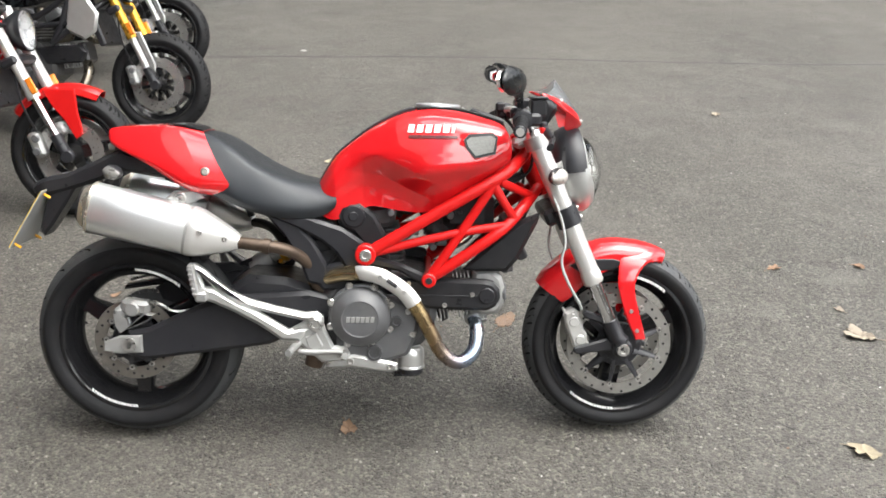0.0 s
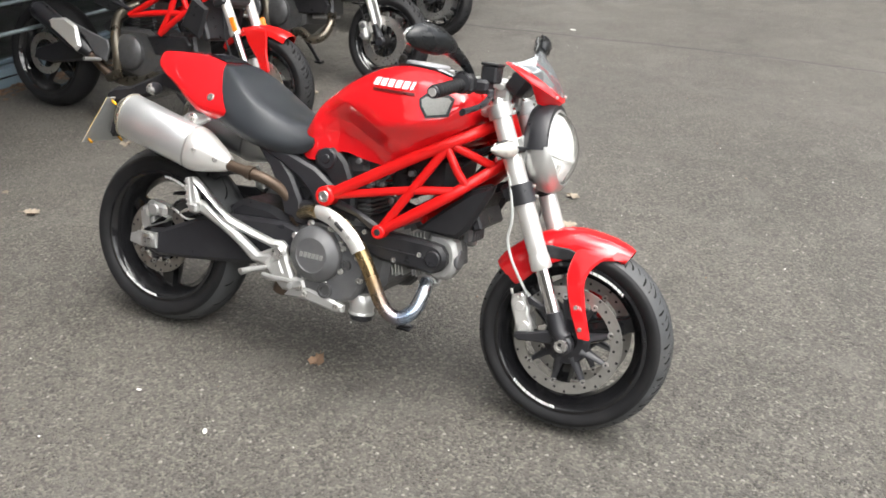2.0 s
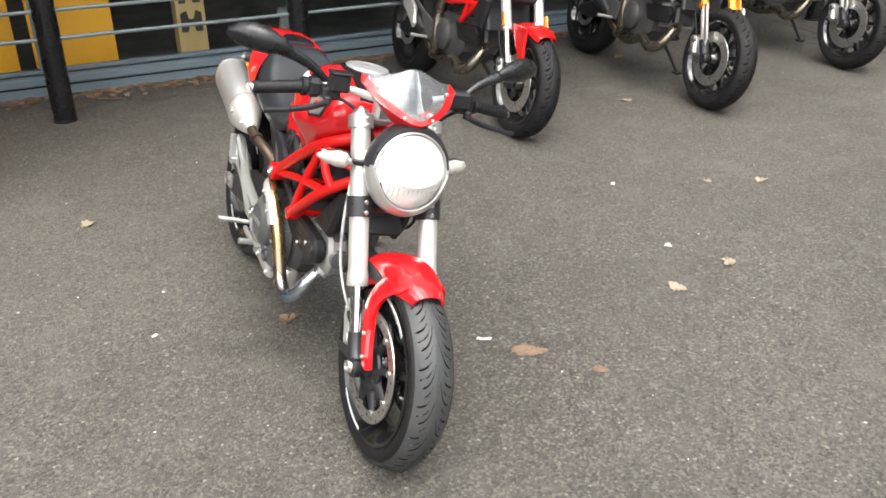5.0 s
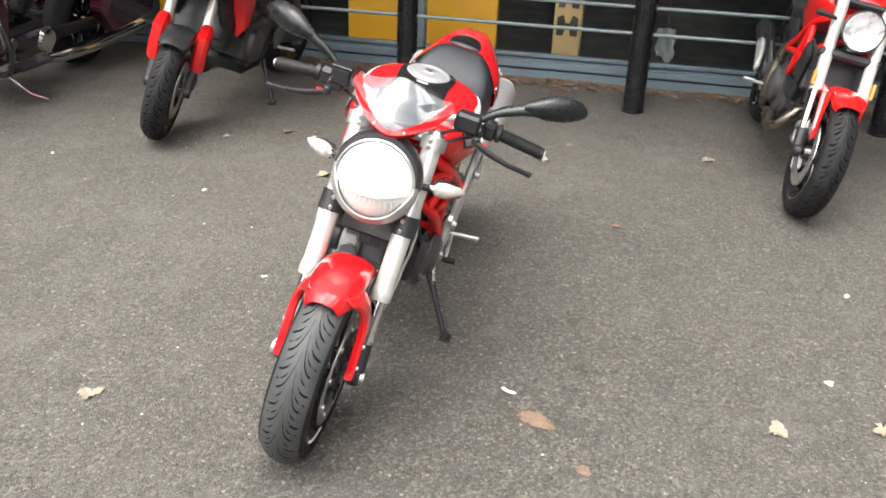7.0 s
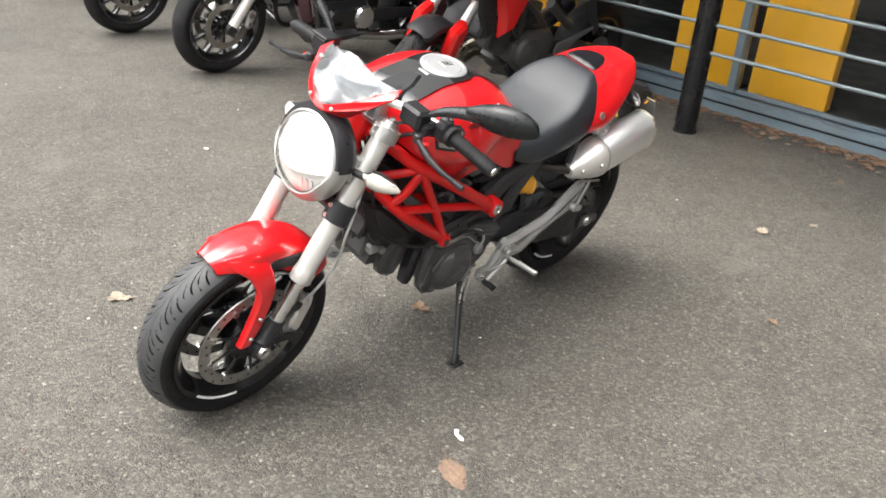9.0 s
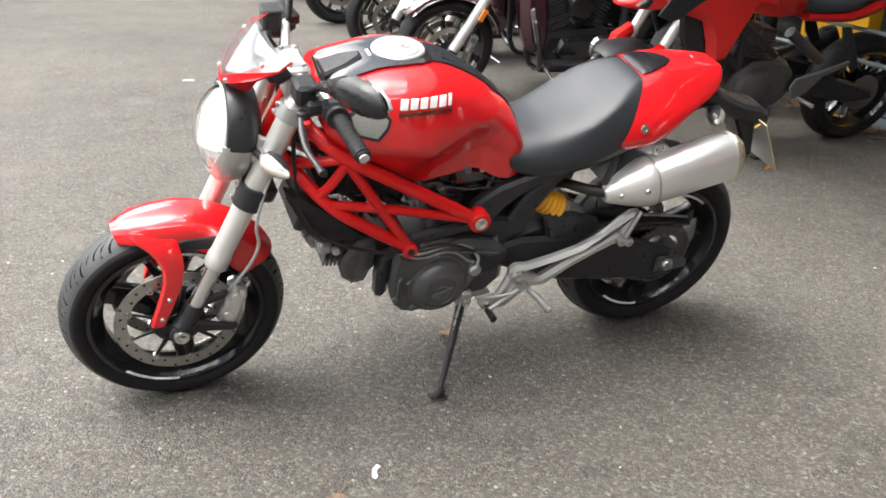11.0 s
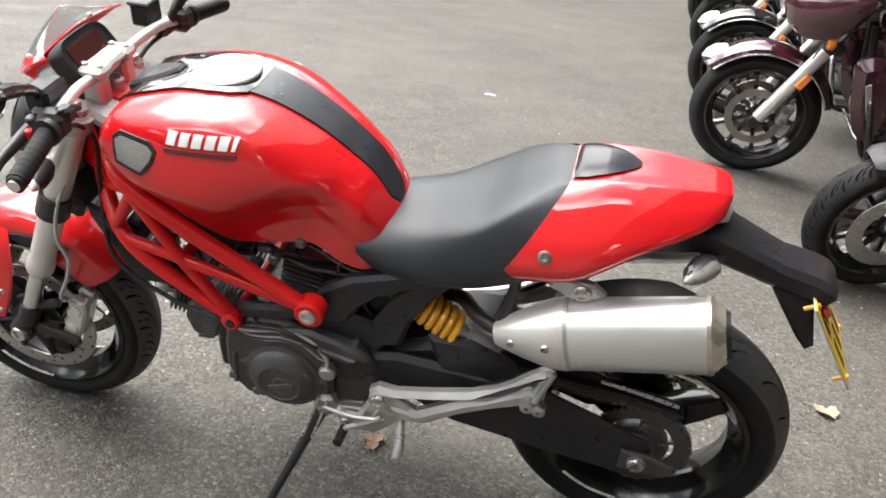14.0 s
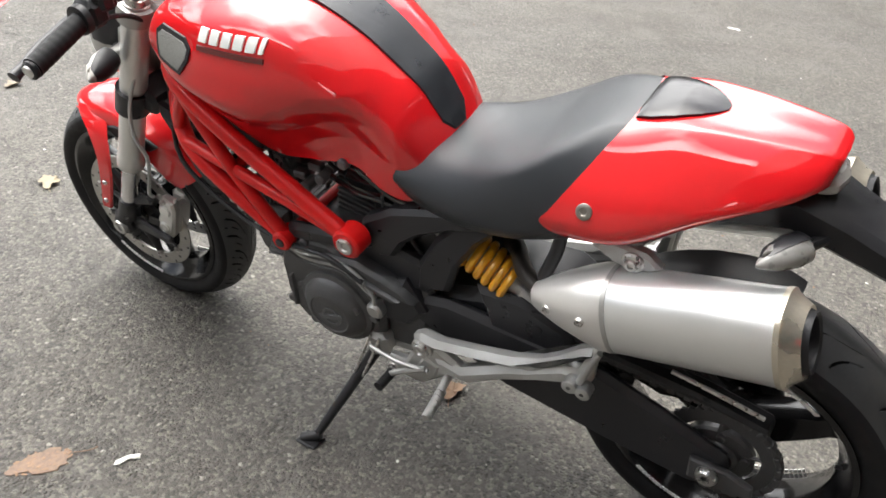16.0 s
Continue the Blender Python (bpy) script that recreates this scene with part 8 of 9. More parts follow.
    can = p_tube(ob, "muffler", [a, a.lerp(b, 0.15), a.lerp(b, 0.3), b - (b - a) * 0.04, b], [0.03, 0.045, 0.052, 0.052, 0.04], o["can"], 20, 1, o["can_label"])
    bm = bmesh.new()
    tube(bm, [b - (b - a) * 0.02, b + (b - a) * 0.03], 0.034, 16, 1)
    part("outlet", bm, BLACK_PL, can)
    p_tube(ob, "link_pipe", [(0.55, -0.11, 0.24), (0.48, -0.13, 0.29), (0.40, -0.15, 0.37)], 0.026, PIPE_BROWN, 12)
    round_lamp(ob, 1.30, 0.86, 0.095, BLACK_SATIN)
    cockpit(ob, 1.15, 1.03, 0.38)
    kick_stand(ob, 0.66, 0.14, 0.28, lean)
    return ob


def stood(x, y, yaw, lean=11):
    return pose(x, y, 0, 0, 0, yaw) @ pose(0, 0, 0, -lean, 0, 0)


roadster("roadster_motorcycle", "red and black roadster motorcycle with red mudguard and silver heat plate", stood(-2.25, 1.685, 0), dict(
    spokes=5, fork=FORK_SILVER, slider=CHROME, guard=RED_FAR, guard_label="red front mudguard", guards=False, cover=CASE_DARK, water=True, frame=RED_DULL, tank=RED_FAR, tank_label="red fuel tank",
    tail=BLACK_SATIN, panel=BLACK_PL, shroud=BLACK_PL, can=BLACK_SATIN, can_label="short black muffler", heat_plate=True))
gold = roadster("scrambler_motorcycle", "black scrambler motorcycle with gold forks and many-spoked wheels", stood(-2.17, 3.06, -4), dict(
    spokes=10, fork=GOLD, slider=FORK_SILVER, guard=None, guard_label="", guards=True, cover=CASE_DARK, water=False, frame=BLACK_SATIN, tank=BLACK_GLOSS, tank_label="black fuel tank with silver sides",
    tail=BLACK_SATIN, panel=SILVER, shroud=SILVER, can=BLACK_SATIN, can_label="black twin muffler", heat_plate=False))
copy_thing(gold, stood(-2.47, 4.45, -3))




def adventure(name, label, m):
    """A tall red touring motorcycle with a beak and side fairings."""
    ob = placed(name, label, "motorcycle", m, "parked motorcycles")
    wb, lean = 1.53, 11
    far_wheel(ob, "front_wheel", (wb, 0, 0.300), 0.2985, 0.125, 0.219, 10, radians(14), [(0.1, 0.16, -0.062), (0.1, 0.16, 0.062)])
    far_wheel(ob, "rear_wheel", (0, 0, 0.3135), 0.312, 0.175, 0.222, 10, radians(10), [(0.08, 0.12, -0.08)])
    front_end(ob, (wb, 0.30), (1.19, 1.03), FORK_SILVER, low_mat=CHROME)
    mud_strip(ob, "front_mudguard", (wb, 0.30), 0.335, 0.080, 62, 126, BLACK_PL, "black plastic front mudguard")
    for s in (-1, 1):
        p_slab(ob, "mudguard_side", [(1.36, 0.60), (1.40, 0.655), (1.50, 0.61), (1.515, 0.50), (1.50, 0.41), (1.43, 0.39), (1.40, 0.50)], s * 0.080, s * 0.150, RED_FAR, 0.018, "red mudguard cheek")
        p_slab(ob, "side_fairing", [(1.43, 0.87), (1.37, 0.826), (1.21, 0.774), (1.16, 0.66), (1.13, 0.54), (1.03, 0.575), (0.925, 0.84), (0.80, 0.82), (0.82, 0.95), (1.0, 1.03), (1.25, 1.0), (1.38, 0.94)], s * 0.13, s * 0.21, RED_FAR, 0.036, "red side fairing panel")
        p_slab(ob, "black_infill", [(1.20, 0.79), (1.12, 0.56), (1.20, 0.53), (1.29, 0.68), (1.33, 0.83)], s * 0.12, s * 0.16, BLACK_PL, 0.012)
        p_slab(ob, "fairing_stripe", [(1.49, 0.82), (1.43, 0.915), (1.26, 1.005), (1.0, 1.062), (0.97, 0.985), (1.18, 0.925), (1.28, 0.872), (1.37, 0.80), (1.42, 0.79)], s * 0.206, s * 0.216, BLACK_PL, 0.004, "black stripe with pale mark bars")
        for k in range(6):
            bm = bmesh.new()
            x = 1.08 + 0.024 * k
            z = 0.996 - 0.24 * (x - 1.08)
            slab(bm, [(x, z), (x + 0.018, z - 0.008), (x + 0.02, z + 0.014), (x + 0.002, z + 0.022)], s * 0.2155, s * 0.218, 0.0006)
            part("brand_mark", bm, WHITE, ob)
        lamp = p_slab(ob, "headlight", [(1.50, 0.965), (1.45, 0.94), (1.32, 0.955), (1.225, 1.005), (1.32, 1.038), (1.42, 1.022)], s * 0.09, s * 0.176, BLACK_GLOSS, 0.008, "slim dark headlight with a silver reflector")
        bm = bmesh.new()
        slab(bm, [(1.475, 0.968), (1.44, 0.953), (1.37, 0.958), (1.36, 0.985), (1.42, 1.005)], s * 0.172, s * 0.180, 0.003)
        part("reflector", bm, LAMP_GREY, lamp)
        bm = bmesh.new()
        slab(bm, [(1.35, 0.962), (1.30, 0.975), (1.26, 1.0), (1.33, 1.022), (1.345, 0.99)], s * 0.172, s * 0.179, 0.003)
        part("reflector", bm, LAMP_GREY, lamp)
        p_slab(ob, "intake_slot", [(1.555, 0.835), (1.50, 0.875), (1.465, 0.865), (1.50, 0.825)], s * 0.10, s * 0.135, BLACK_PL, 0.006)
        for pts in ([(0.72, 0.16, 0.58), (0.92, 0.165, 0.72), (1.18, 0.05, 0.90)], [(0.92, 0.15, 0.52), (1.08, 0.15, 0.66), (1.22, 0.04, 0.80)], [(0.92, 0.15, 0.52), (0.95, 0.16, 0.72)]):
            p_tube(ob, "frame_tube", [(x, s * y, z) for x, y, z in pts], 0.017, BLACK_SATIN, 12)
        p_block(ob, "hand_guard", (1.22, s * 0.40, 1.10), (0.05, 0.17, 0.08), BLACK_PL, 0.02)
    p_shell(ob, "beak", [half(1.60, 0.828, 0.806, 0.03), half(1.555, 0.868, 0.808, 0.085), half(1.50, 0.925, 0.812, 0.125), half(1.44, 1.02, 0.82, 0.155), half(1.34, 1.09, 0.85, 0.175), half(1.20, 1.12, 0.90, 0.18)], RED_FAR, "pointed red beak fairing")
    p_shell(ob, "fuel_tank", [half(0.58, 0.90, 0.78, 0.11), half(0.70, 1.02, 0.78, 0.17), half(0.88, 1.09, 0.80, 0.20), half(1.06, 1.09, 0.86, 0.19), half(1.16, 1.04, 0.92, 0.14)], RED_FAR, "red fuel tank")
    p_shell(ob, "seat", [half(0.0, 0.97, 0.88, 0.12), half(0.18, 0.96, 0.84, 0.15), half(0.32, 0.88, 0.79, 0.16), half(0.5, 0.86, 0.77, 0.14), half(0.6, 0.88, 0.79, 0.11)], SEAT)
    p_shell(ob, "tail_cowl", [half(0.56, 0.80, 0.74, 0.13), half(0.30, 0.82, 0.74, 0.155), half(0.1, 0.90, 0.80, 0.15), half(-0.1, 0.93, 0.86, 0.10), half(-0.2, 0.92, 0.88, 0.06)], RED_FAR, "red tail panel")
    p_tube(ob, "grab_rail", [(0.1, 0.14, 0.92), (-0.12, 0.12, 0.97), (-0.2, 0.0, 0.975), (-0.12, -0.12, 0.97), (0.1, -0.14, 0.92)], 0.012, BLACK_SATIN, 10)
    p_slab(ob, "plate_carrier", [(-0.1, 0.88), (-0.18, 0.88), (-0.36, 0.70), (-0.38, 0.55), (-0.34, 0.55), (-0.3, 0.70)], -0.05, 0.05, BLACK_PL, 0.008)
    v_twin(ob, CASE_DARK, CASE_DARK, True)
    swing_and_rear(ob, 0.3135, 0.312, 0.85)
    p_block(ob, "radiator", (1.20, 0, 0.66), (0.05, 0.30, 0.28), BLACK_SATIN, 0.01, Matrix.Rotation(radians(-20), 4, "Y"))
    p_slab(ob, "skid_plate", [(0.60, 0.225), (0.84, 0.225), (0.92, 0.31), (0.90, 0.335), (0.82, 0.265), (0.60, 0.265)], -0.11, 0.11, BLACK_PL, 0.008, "black skid plate")
    for s in (-1, 1):
        p_slab(ob, "pillion_hanger", [(0.36, 0.72), (0.30, 0.72), (0.16, 0.50), (0.20, 0.47), (0.30, 0.58)], s * 0.15, s * 0.165, BLACK_SATIN, 0.006)
    p_tube(ob, "muffler", [(0.46, -0.15, 0.33), (0.36, -0.17, 0.40), (0.10, -0.20, 0.52), (0.05, -0.20, 0.54)], [0.04, 0.06, 0.066, 0.05], BLACK_SATIN, 18, 2)
    p_drum(ob, "muffler_cap", (0.20, -0.245, 0.47), 0.03, -0.012, 0.02, ALU)
    cockpit(ob, 1.17, 1.09, 0.40)
    bm = bmesh.new()
    rows = []
    for f in range(6):
        v = f / 5
        rows.append([(1.36 - 0.14 * v - 0.09 * (u / 4) ** 2, 0.14 * u / 4 * (1 - 0.2 * v), 1.05 + 0.25 * v) for u in range(-4, 5)])
    ring_faces(bm, rows, False)
    thicken(bm, lambda c: Vector((-0.004, 0, 0)))
    part("windscreen", bm, SCREEN_GLASS, ob, "clear windscreen").visible_shadow = False
    kick_stand(ob, 0.64, 0.14, 0.28, lean)
    # the bars are turned to the left
    a, b = Vector((1.19, 0, 1.03)), Vector((wb, 0, 0.30))
    turn = Matrix.Translation(a) @ Matrix.Rotation(radians(18), 4, (a - b).normalized()) @ Matrix.Translation(-a)
    steered = ("front_wheel", "fork_tube", "front_caliper", "brake_hose", "lower_triple_clamp", "upper_triple_clamp", "front_mudguard", "mudguard_side", "handlebar", "mirror", "hand_guard")
    for c in list(ob.children):
        if c.name.split(".")[0] in steered:
            c.matrix_basis = turn @ c.matrix_basis
    return ob


adventure("touring_motorcycle", "tall red touring motorcycle with a pointed beak fairing", stood(-2.39, -1.55, -3))


def cruiser(name, label, m, paint, paint_label, fairing):
    """A long heavy cruiser with deep mudguards, saddlebags and a cooled V-twin."""
    ob = placed(name, label, "motorcycle", m, "parked cruisers")
    wb, lean = 1.63, 9
    far_wheel(ob, "front_wheel", (wb, 0, 0.325), 0.323, 0.13, 0.24, 10, radians(9), [(0.108, 0.145, -0.066), (0.108, 0.145, 0.066)], disc_mat=DISC_DULL)
    far_wheel(ob, "rear_wheel", (0, 0, 0.325), 0.323, 0.18, 0.22, 10, radians(9), [(0.09, 0.14, -0.085)])
    front_end(ob, (wb, 0.325), (1.23, 1.0), CHROME, 0.125, 0.03, 0.42, FORK_SILVER, False)
    mud_strip(ob, "front_mudguard", (wb, 0.325), 0.375, 0.088, 40, 165, paint, paint_label)
    bm = bmesh.new()
    tube(bm, [(wb + 0.375 * math.cos(radians(a)), 0, 0.325 + 0.375 * math.sin(radians(a))) for a in (38, 44, 50, 58)], [0.02, 0.028, 0.024, 0.008], 12, 3, 2.0)
    part("mudguard_tip", bm, CHROME, ob, "chromed mudguard tip")
    for s in (-1, 1):
        p_tube(ob, "mudguard_trim", [(wb + 0.331 * math.cos(radians(a)), s * 0.0895, 0.325 + 0.331 * math.sin(radians(a))) for a in range(42, 166, 6)], 0.0055, CHROME, 8, 1, "chromed strip along the mudguard edge")
    mud_strip(ob, "rear_mudguard", (0, 0.325), 0.40, 0.11, 55, 190, paint)
    for s in (-1, 1):
        p_block(ob, "reflector", (wb - 0.17, s * 0.162, 0.57), (0.035, 0.012, 0.08), AMBER, 0.004, Matrix.Rotation(radians(-30), 4, "Y"))
        p_shell_bag(ob, s, paint)
        p_tube(ob, "muffler", [(0.75, s * 0.17, 0.24), (0.55, s * 0.22, 0.23), (0.2, s * 0.24, 0.235), (-0.38, s * 0.24, 0.26)], [0.025, 0.035, 0.045, 0.045], CHROME if s > 0 else BLACK_SATIN, 16, 3)
        p_tube(ob, "frame_rail", [(1.20, s * 0.05, 0.85), (1.16, s * 0.12, 0.55), (1.10, s * 0.14, 0.25), (0.9, s * 0.15, 0.2), (0.5, s * 0.15, 0.22)], 0.018, BLACK_SATIN, 12)
        p_tube(ob, "highway_bar", [(1.16, s * 0.12, 0.62), (1.17, s * 0.28, 0.58), (1.14, s * 0.33, 0.42), (1.10, s * 0.28, 0.27), (1.09, s * 0.14, 0.24)], 0.016, CHROME if not fairing else BLACK_GLOSS, 12, 5)
        fb = p_block(ob, "footboard", (0.93, s * 0.30, 0.30), (0.30, 0.10, 0.02), BLACK_PL, 0.006)
        p_tube(ob, "floorboard_bracket", [(0.92, s * 0.15, 0.27), (0.92, s * 0.28, 0.285)], 0.014, CHROME, 10, 1)
        if fairing:
            p_slab(ob, "lower_fairing", [(1.27, 0.70), (1.25, 0.745), (1.20, 0.765), (1.13, 0.755), (1.085, 0.70), (1.06, 0.60), (1.05, 0.48), (1.06, 0.40), (1.10, 0.36), (1.16, 0.36), (1.20, 0.40), (1.245, 0.52)], s * 0.16, s * 0.29, paint, 0.045, "dark red lower fairing")
            # pale metal strip that draws the bright highlight along the fairing
            p_slab(ob, "fairing_strip", [(1.215, 0.64), (1.19, 0.655), (1.13, 0.44), (1.15, 0.43)], s * 0.284, s * 0.296, ALU, 0.003)
    eng = p_slab(ob, "engine", [(0.55, 0.25), (0.98, 0.24), (1.05, 0.34), (1.0, 0.44), (0.58, 0.46), (0.52, 0.36)], -0.15, 0.15, BLACK_SATIN, 0.03, "black and chrome V-twin engine")
    bm = bmesh.new()
    slab(bm, [(0.56, 0.28), (0.90, 0.26), (0.97, 0.33), (0.92, 0.42), (0.60, 0.43), (0.54, 0.36)], 0.15, 0.20, 0.03)
    part("primary_cover", bm, BLACK_GLOSS, eng)
    bm = bmesh.new()
    lathe(bm, [(0.0, 0.02), (0.07, 0.018), (0.085, 0.0), (0.0, 0.0)], 30, (0.64, 0.198, 0.355))
    part("derby_cover", bm, CHROME, eng)
    bm = bmesh.new()
    lathe(bm, [(0.0, 0.05), (0.075, 0.045), (0.10, 0.02), (0.10, 0.0), (0.0, 0.0)], 30, (0.80, 0.13, 0.62))
    part("air_cleaner", bm, BLACK_GLOSS, eng)
    for ang, x in ((67, 0.88), (113, 0.72)):
        ax = Vector((math.cos(radians(ang)), 0, math.sin(radians(ang))))
        mm = Matrix.Rotation(-radians(ang), 4, "Y")
        cy = p_block(ob, "cylinder", Vector((x, 0, 0.42)) + ax * 0.16, (0.30, 0.12, 0.12), BLACK_SATIN, 0.015, mm)
        for k in range(9):
            bm = bmesh.new()
            block(bm, Vector((x, 0, 0.42)) + ax * (0.05 + 0.022 * k), (0.007, 0.19, 0.16), 0.0015, mm)
            part("fin", bm, CASE_DARK, cy)
        p_tube(ob, "pushrod_tube", [Vector((x, -0.1, 0.40)), Vector((x, -0.1, 0.40)) + ax * 0.3], 0.012, CHROME, 10, 1)
    p_shell(ob, "fuel_tank", [half(0.62, 0.80, 0.70, 0.09), half(0.74, 0.90, 0.70, 0.16), half(0.92, 0.95, 0.72, 0.185), half(1.08, 0.95, 0.76, 0.16), half(1.18, 0.90, 0.80, 0.08)], paint, paint_label)
    p_shell(ob, "seat", [half(-0.22, 0.86, 0.76, 0.11), half(-0.05, 0.85, 0.74, 0.17), half(0.15, 0.76, 0.66, 0.19), half(0.4, 0.71, 0.62, 0.19), half(0.64, 0.76, 0.66, 0.11)], SEAT)
    if fairing:
        p_shell(ob, "batwing_fairing", [half(1.62, 0.92, 0.88, 0.05), half(1.58, 1.0, 0.82, 0.16), half(1.48, 1.10, 0.80, 0.27), half(1.36, 1.16, 0.86, 0.33), half(1.28, 1.16, 0.95, 0.34)], paint, "dark fork-mounted fairing")
        round_lamp(ob, 1.60, 0.90, 0.08, BLACK_GLOSS)
    else:
        round_lamp(ob, 1.46, 0.90, 0.09, CHROME)
    cockpit(ob, 1.12, 1.05, 0.42, 0.06, 0.15)
    for s in (-1, 1):
        p_drum(ob, "turn_signal", (1.40, s * 0.23, 0.80), 0.035, -0.02, 0.02, AMBER, 18, 0.01, "x")
    p_slab(ob, "swingarm", [(0.55, 0.38), (0.0, 0.36), (-0.04, 0.30), (0.55, 0.28)], -0.13, -0.10, BLACK_SATIN)
    p_slab(ob, "swingarm", [(0.55, 0.38), (0.0, 0.36), (-0.04, 0.30), (0.55, 0.28)], 0.10, 0.13, BLACK_SATIN)
    t = math.tan(radians(lean))
    st = p_tube(ob, "side_stand", [(1.0, 0.17, 0.22), (0.92, 0.28, 0.28 * t + 0.06), (0.86, 0.36, 0.36 * t + 0.012)], 0.012, CHROME, 10, 1, "chromed side stand")
    return ob


def p_shell_bag(ob, s, paint):
    bag = p_slab(ob, "saddlebag", [(0.22, 0.70), (-0.30, 0.72), (-0.40, 0.62), (-0.36, 0.36), (0.10, 0.33), (0.24, 0.48)], s * 0.19, s * 0.36, paint, 0.04)
    bm = bmesh.new()
    slab(bm, [(0.235, 0.715), (-0.31, 0.735), (-0.37, 0.67), (0.235, 0.65)], s * 0.186, s * 0.366, 0.02)
    part("bag_lid", bm, paint, bag)


cruiser("touring_cruiser", "dark burgundy touring cruiser with chromed fork and deep mudguards", stood(-2.13, -2.93, -2, 9), BURGUNDY, "deep burgundy metallic paint", True)
dark = cruiser("cruiser_motorcycle", "black cruiser motorcycle with chrome fork and spoked alloy wheels", stood(-2.15, -4.10, -2, 9), BLACK_GLOSS, "gloss black paint", False)
for x, y in ((-2.2, -5.65), (-2.22, -7.2), (-2.27, -8.8)):
    copy_thing(dark, stood(x, y, -2, 9))


# ---- fallen leaves, chips and litter ----
LEAF_TAN = mat("dry_tan_leaf", (0.255, 0.215, 0.165), 0.75, 0, 0.2, 60, 0.3, 300)
LEAF_YELLOW = mat("yellow_leaf", (0.27, 0.23, 0.155), 0.7, 0, 0.2, 60, 0.3, 300)
LEAF_BROWN = mat("brown_leaf", (0.20, 0.125, 0.078), 0.8, 0, 0.3, 60, 0.4, 300)
CHIP = mat("pale_stone_chip", (0.66, 0.65, 0.61), 0.7, 0, 0.15, 80, 0.3, 300)


def leaf_bm(size, rng, stem=True):
    """A curled, toothed leaf with a midrib fold and a stalk."""
    bm = bmesh.new()
    n = 22
    lobes = rng.choice((5, 3))
    curl = rng.uniform(0.10, 0.28)
    rim = []
    for i in range(n):
        a = 2 * math.pi * i / n
        r = size * (0.68 + 0.17 * math.cos(a * lobes) * rng.uniform(0.2, 1.4) + rng.uniform(-0.14, 0.14))
        x, y = r * math.cos(a), r * 0.72 * math.sin(a)
        rim.append((x, y, 0.002 + curl * size * (abs(y) / size) ** 1.3 + rng.uniform(0, 0.22) * size))
    mid = [(x * 0.5, y * 0.5, 0.002 + curl * size * 0.25 * (abs(y) / size) + rng.uniform(0, 0.09) * size) for x, y, z in rim]
    c = bm.verts.new((0, 0, 0.0015))
    a = [bm.verts.new(q) for q in mid]
    b = [bm.verts.new(q) for q in rim]
    for i in range(n):
        j = (i + 1) % n
        bm.faces.new((c, a[i], a[j]))
        bm.faces.new((a[i], b[i], b[j], a[j]))
    thicken(bm, lambda q: Vector((0, 0, -0.0008)))
    if stem:
        tube(bm, [(size * 0.3, 0, 0.003), (size * 0.9, size * 0.1, 0.005), (size * 1.25, size * 0.22, 0.004)], size * 0.022, 5, 3)
    return bm


rng = random.Random(21)
LEAVES = [(2.85, 3.44, 0.055, 0), (2.39, 1.12, 0.042, 2), (2.78, 1.14, 0.035, 2), (2.51, 0.55, 0.085, 0), (2.21, -0.15, 0.06, 1), (-0.575, -0.61, 0.055, 1),
          (1.05, 1.40, 0.055, 0), (0.35, 2.45, 0.05, 1), (0.97, 1.72, 0.05, 0), (0.622, -0.02, 0.05, 2), (1.40, -0.70, 0.05, 0), (-1.14, 0.44, 0.055, 0), (-1.40, 1.325, 0.055, 0),
          (-1.43, 0.56, 0.03, 0), (-1.163, -1.016, 0.045, 2), (-0.98, -1.31, 0.03, 0), (-1.03, 2.62, 0.05, 0), (-1.93, 3.19, 0.055, 1), (3.03, -0.62, 0.05, 0), (-2.18, 0.40, 0.03, 2), (0.24, 2.21, 0.035, 0), (-0.36, 0.86, 0.03, 2), (2.52, 0.75, 0.03, 0)]
for x, y, r, kind in LEAVES:
    tones = (("fallen_leaf", LEAF_TAN, "dry tan fallen leaf curled on the asphalt"), ("fallen_leaf", LEAF_YELLOW, "yellow fallen leaf lying on the asphalt"), ("fallen_leaf", LEAF_BROWN, "crumpled brown fallen leaf on the asphalt"))[kind]
    ob = part(tones[0], leaf_bm(r, rng), tones[1], at=Matrix.Translation((x, y, 0.0005)) @ Matrix.Rotation(rng.uniform(0, 6.28), 4, "Z"))
    tagged(ob, tones[2], "leaf", "fallen leaves")


LEAF_PALE = mat("trodden_leaf", (0.165, 0.112, 0.080), 0.8, 0, 0.35, 90, 0.4, 300)


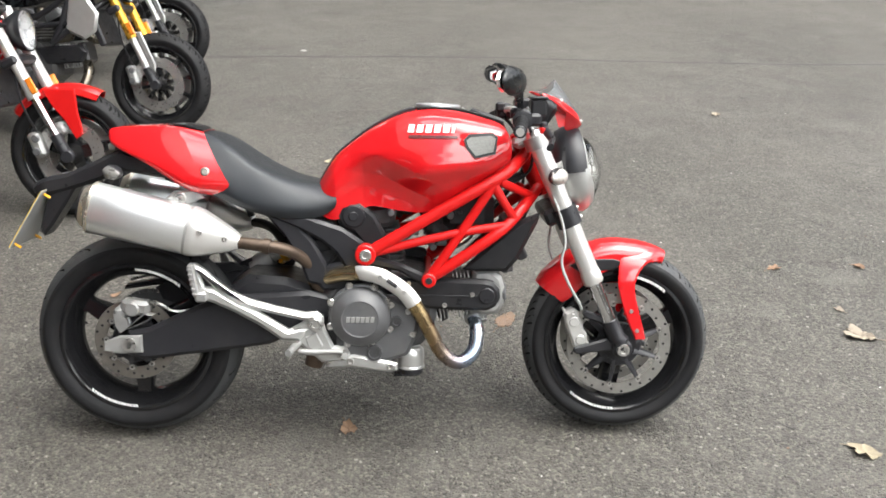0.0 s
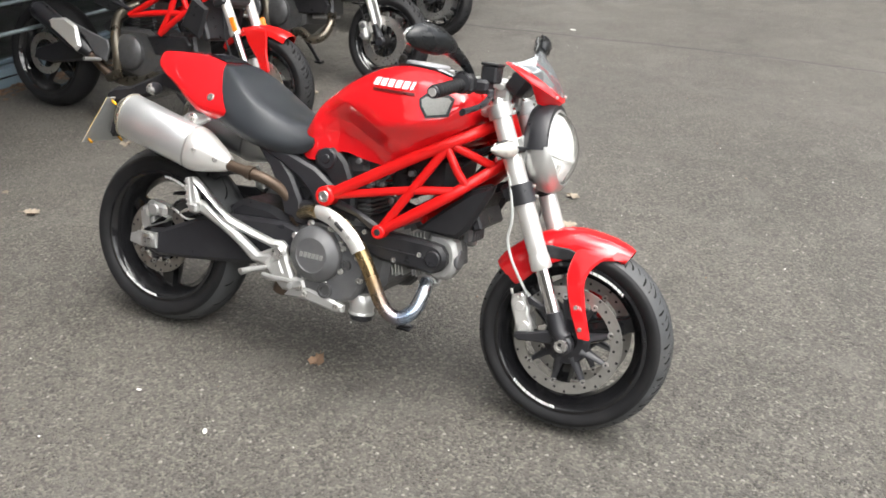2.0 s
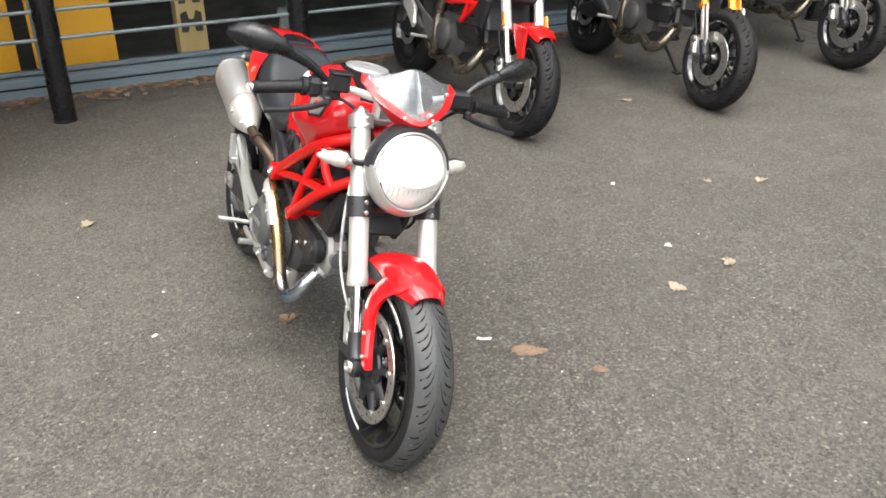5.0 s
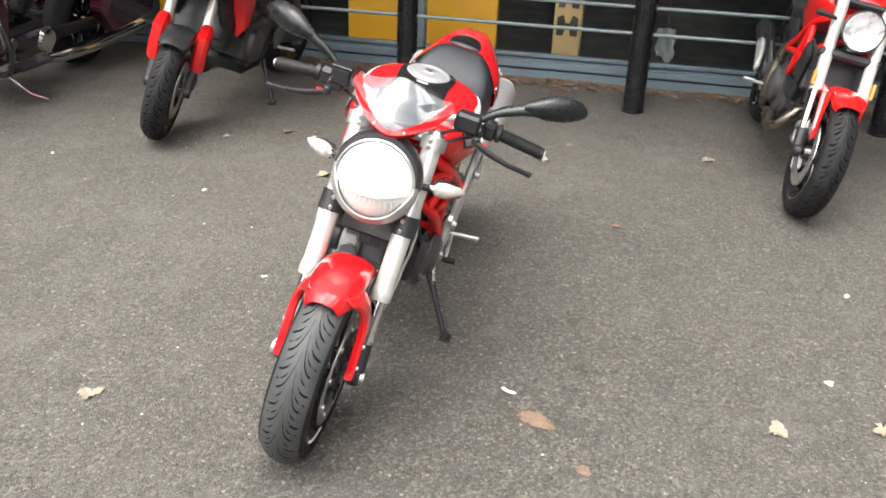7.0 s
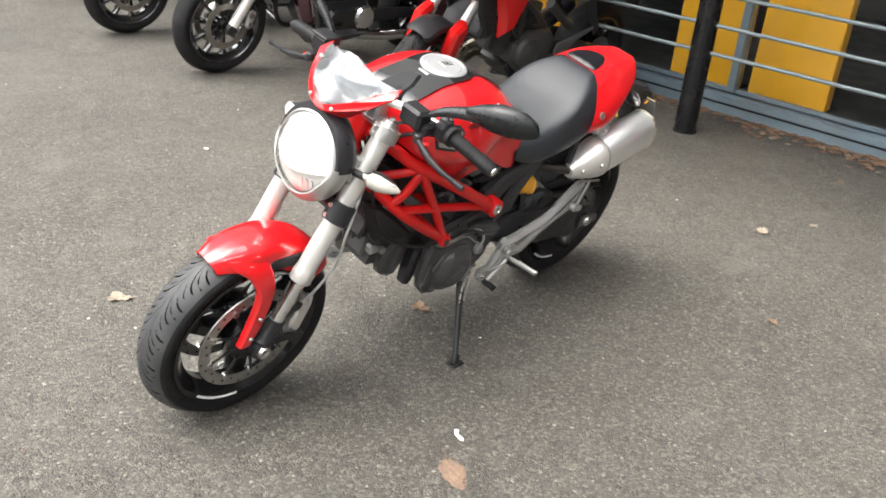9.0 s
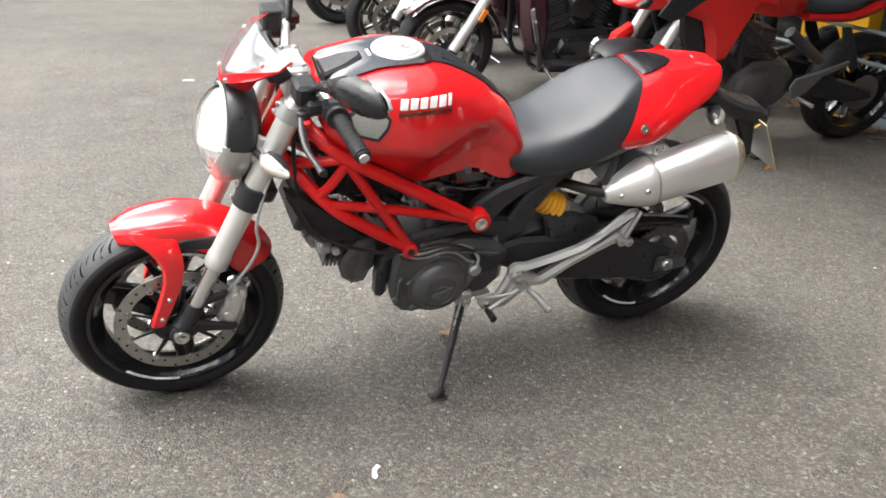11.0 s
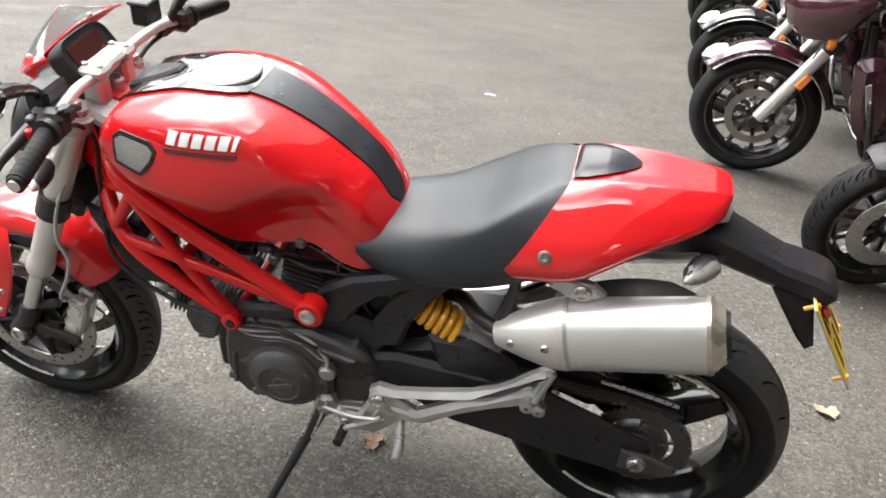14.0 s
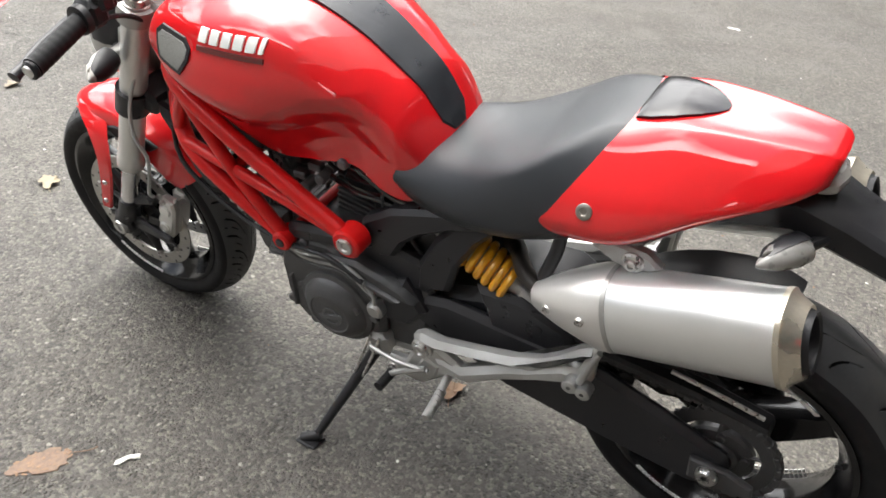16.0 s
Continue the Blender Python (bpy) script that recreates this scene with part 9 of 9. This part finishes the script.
def crushed_leaf(x, y, rx, ry, n, turn):
    """A trodden leaf: a flat torn blade with dark specks drawn for its holes, and a stalk."""
    bm = bmesh.new()
    rim = []
    for k in range(26):
        a = 2 * math.pi * k / 26
        q = rng.uniform(0.80, 1.04) * (0.72 if k in (3, 4, 15) else 1.0)
        rim.append((rx * q * math.cos(a) * (1 + 0.12 * math.cos(a)), ry * q * math.sin(a) * (1 - 0.25 * math.cos(a))))
    slab(bm, rim, 0.0004, 0.0030, 0.0008, "xy")
    tube(bm, [(-rx * 0.9, 0, 0.003), (-rx * 1.3, ry * 0.2, 0.003), (-rx * 1.6, ry * 0.1, 0.002)], 0.0015, 5, 3)
    blade = part("crushed_leaf", bm, LEAF_PALE, at=Matrix.Translation((x, y, 0.0)) @ Matrix.Rotation(radians(turn), 4, "Z"))
    tagged(blade, "pale brown leaf trodden flat with dark specks for holes", "leaf", "fallen leaves")
    bm = bmesh.new()
    for k in range(n):
        a, q = rng.uniform(0, 6.28), math.sqrt(rng.uniform(0.05, 0.9))
        cx, cy, r = rx * q * math.cos(a), ry * q * math.sin(a), rng.uniform(0.0015, 0.0055)
        slab(bm, [(cx + r * rng.uniform(0.5, 1.3) * math.cos(b), cy + r * rng.uniform(0.4, 1.0) * math.sin(b)) for b in (0.3, 1.3, 2.4, 3.5, 4.4, 5.4)], 0.0026, 0.0036, 0.0003, "xy")
    tagged(part("hole_speck", bm, LEAF_BROWN, blade, "dark brown specks drawn for its holes"), kind="stuff")


crushed_leaf(1.18, 0.67, 0.068, 0.036, 50, 62)
crushed_leaf(1.38, 0.83, 0.028, 0.020, 16, 40)
CHIPS = [(0.52, -0.48, 0.014), (0.205, -0.40, 0.012), (1.05, 0.565, 0.026), (0.06, 1.78, 0.02), (-0.23, -1.09, 0.018), (-0.47, -2.05, 0.016), (0.34, -1.81, 0.016), (0.72, 1.61, 0.014), (-0.1, 5.23, 0.03), (0.98, -3.73, 0.035), (0.73, 1.60, 0.018)]
for x, y, r in CHIPS:
    bm = bmesh.new()
    pts = [(r * rng.uniform(0.7, 1.1) * math.cos(a), r * 0.55 * rng.uniform(0.7, 1.1) * math.sin(a)) for a in [2 * math.pi * i / 8 for i in range(8)]]
    if r > 0.025 and y < 1:
        pts = [(-r, -0.3 * r), (-0.1 * r, -0.35 * r), (0.9 * r, 0.1 * r), (1.05 * r, 0.55 * r), (0.6 * r, 0.6 * r), (-0.1 * r, 0.1 * r), (-0.9 * r, 0.2 * r)]
    slab(bm, pts, 0.0, r * 0.22, r * 0.08, "xy")
    ob = part("stone_chip", bm, CHIP, at=Matrix.Translation((x, y, 0.0)) @ Matrix.Rotation(rng.uniform(0, 6.28), 4, "Z"))
    tagged(ob, "small pale stone chip on the asphalt", "stone", "stone chips")


def scatter(name, label, cat, material, places, make):
    """Many small bits joined in one mesh."""
    vs, fs = [], []
    for x, y in places:
        b = make()
        base_i = len(vs)
        b.verts.index_update()
        q = Matrix.Translation((x, y, 0)) @ Matrix.Rotation(rng.uniform(0, 6.28), 4, "Z")
        vs += [tuple(q @ v.co) for v in b.verts]
        fs += [tuple(base_i + v.index for v in f.verts) for f in b.faces]
        b.free()
    me = bpy.data.meshes.new(name)
    me.from_pydata(vs, [], fs)
    me.materials.append(material)
    return tagged(new(name, me), label, cat, kind="stuff")


def bit():
    b = bmesh.new()
    r = rng.choice((0.002, 0.003, 0.003, 0.005))
    slab(b, [(r * math.cos(a), r * 0.7 * math.sin(a)) for a in (0.2, 1.2, 2.4, 3.4, 4.5, 5.5)], 0.0, r * 0.5, r * 0.2, "xy")
    return b


scatter("grit", "scattered pale grit on the asphalt", "grit", CHIP, [(rng.uniform(-2.6, 4), rng.uniform(-4, 5)) for _ in range(260)], bit)
scatter("twig_litter", "dark crumbs and twigs on the asphalt", "litter", LEAF_BROWN, [(rng.uniform(-2.6, 3.5), rng.uniform(-3, 4)) for _ in range(160)], bit)
scatter("leaf_litter", "brown leaf litter blown along the wall base", "leaf litter", LEAF_BROWN, [(WALL_X + 0.03 + abs(rng.gauss(0, 0.09)), rng.uniform(-2.5, 5)) for _ in range(760)], lambda: leaf_bm(rng.uniform(0.020, 0.048), rng, False))
scatter("leaf_litter", "tan leaf litter blown along the wall base", "leaf litter", LEAF_TAN, [(WALL_X + 0.03 + abs(rng.gauss(0, 0.11)), rng.uniform(-2.5, 5)) for _ in range(170)], lambda: leaf_bm(rng.uniform(0.016, 0.036), rng, False))
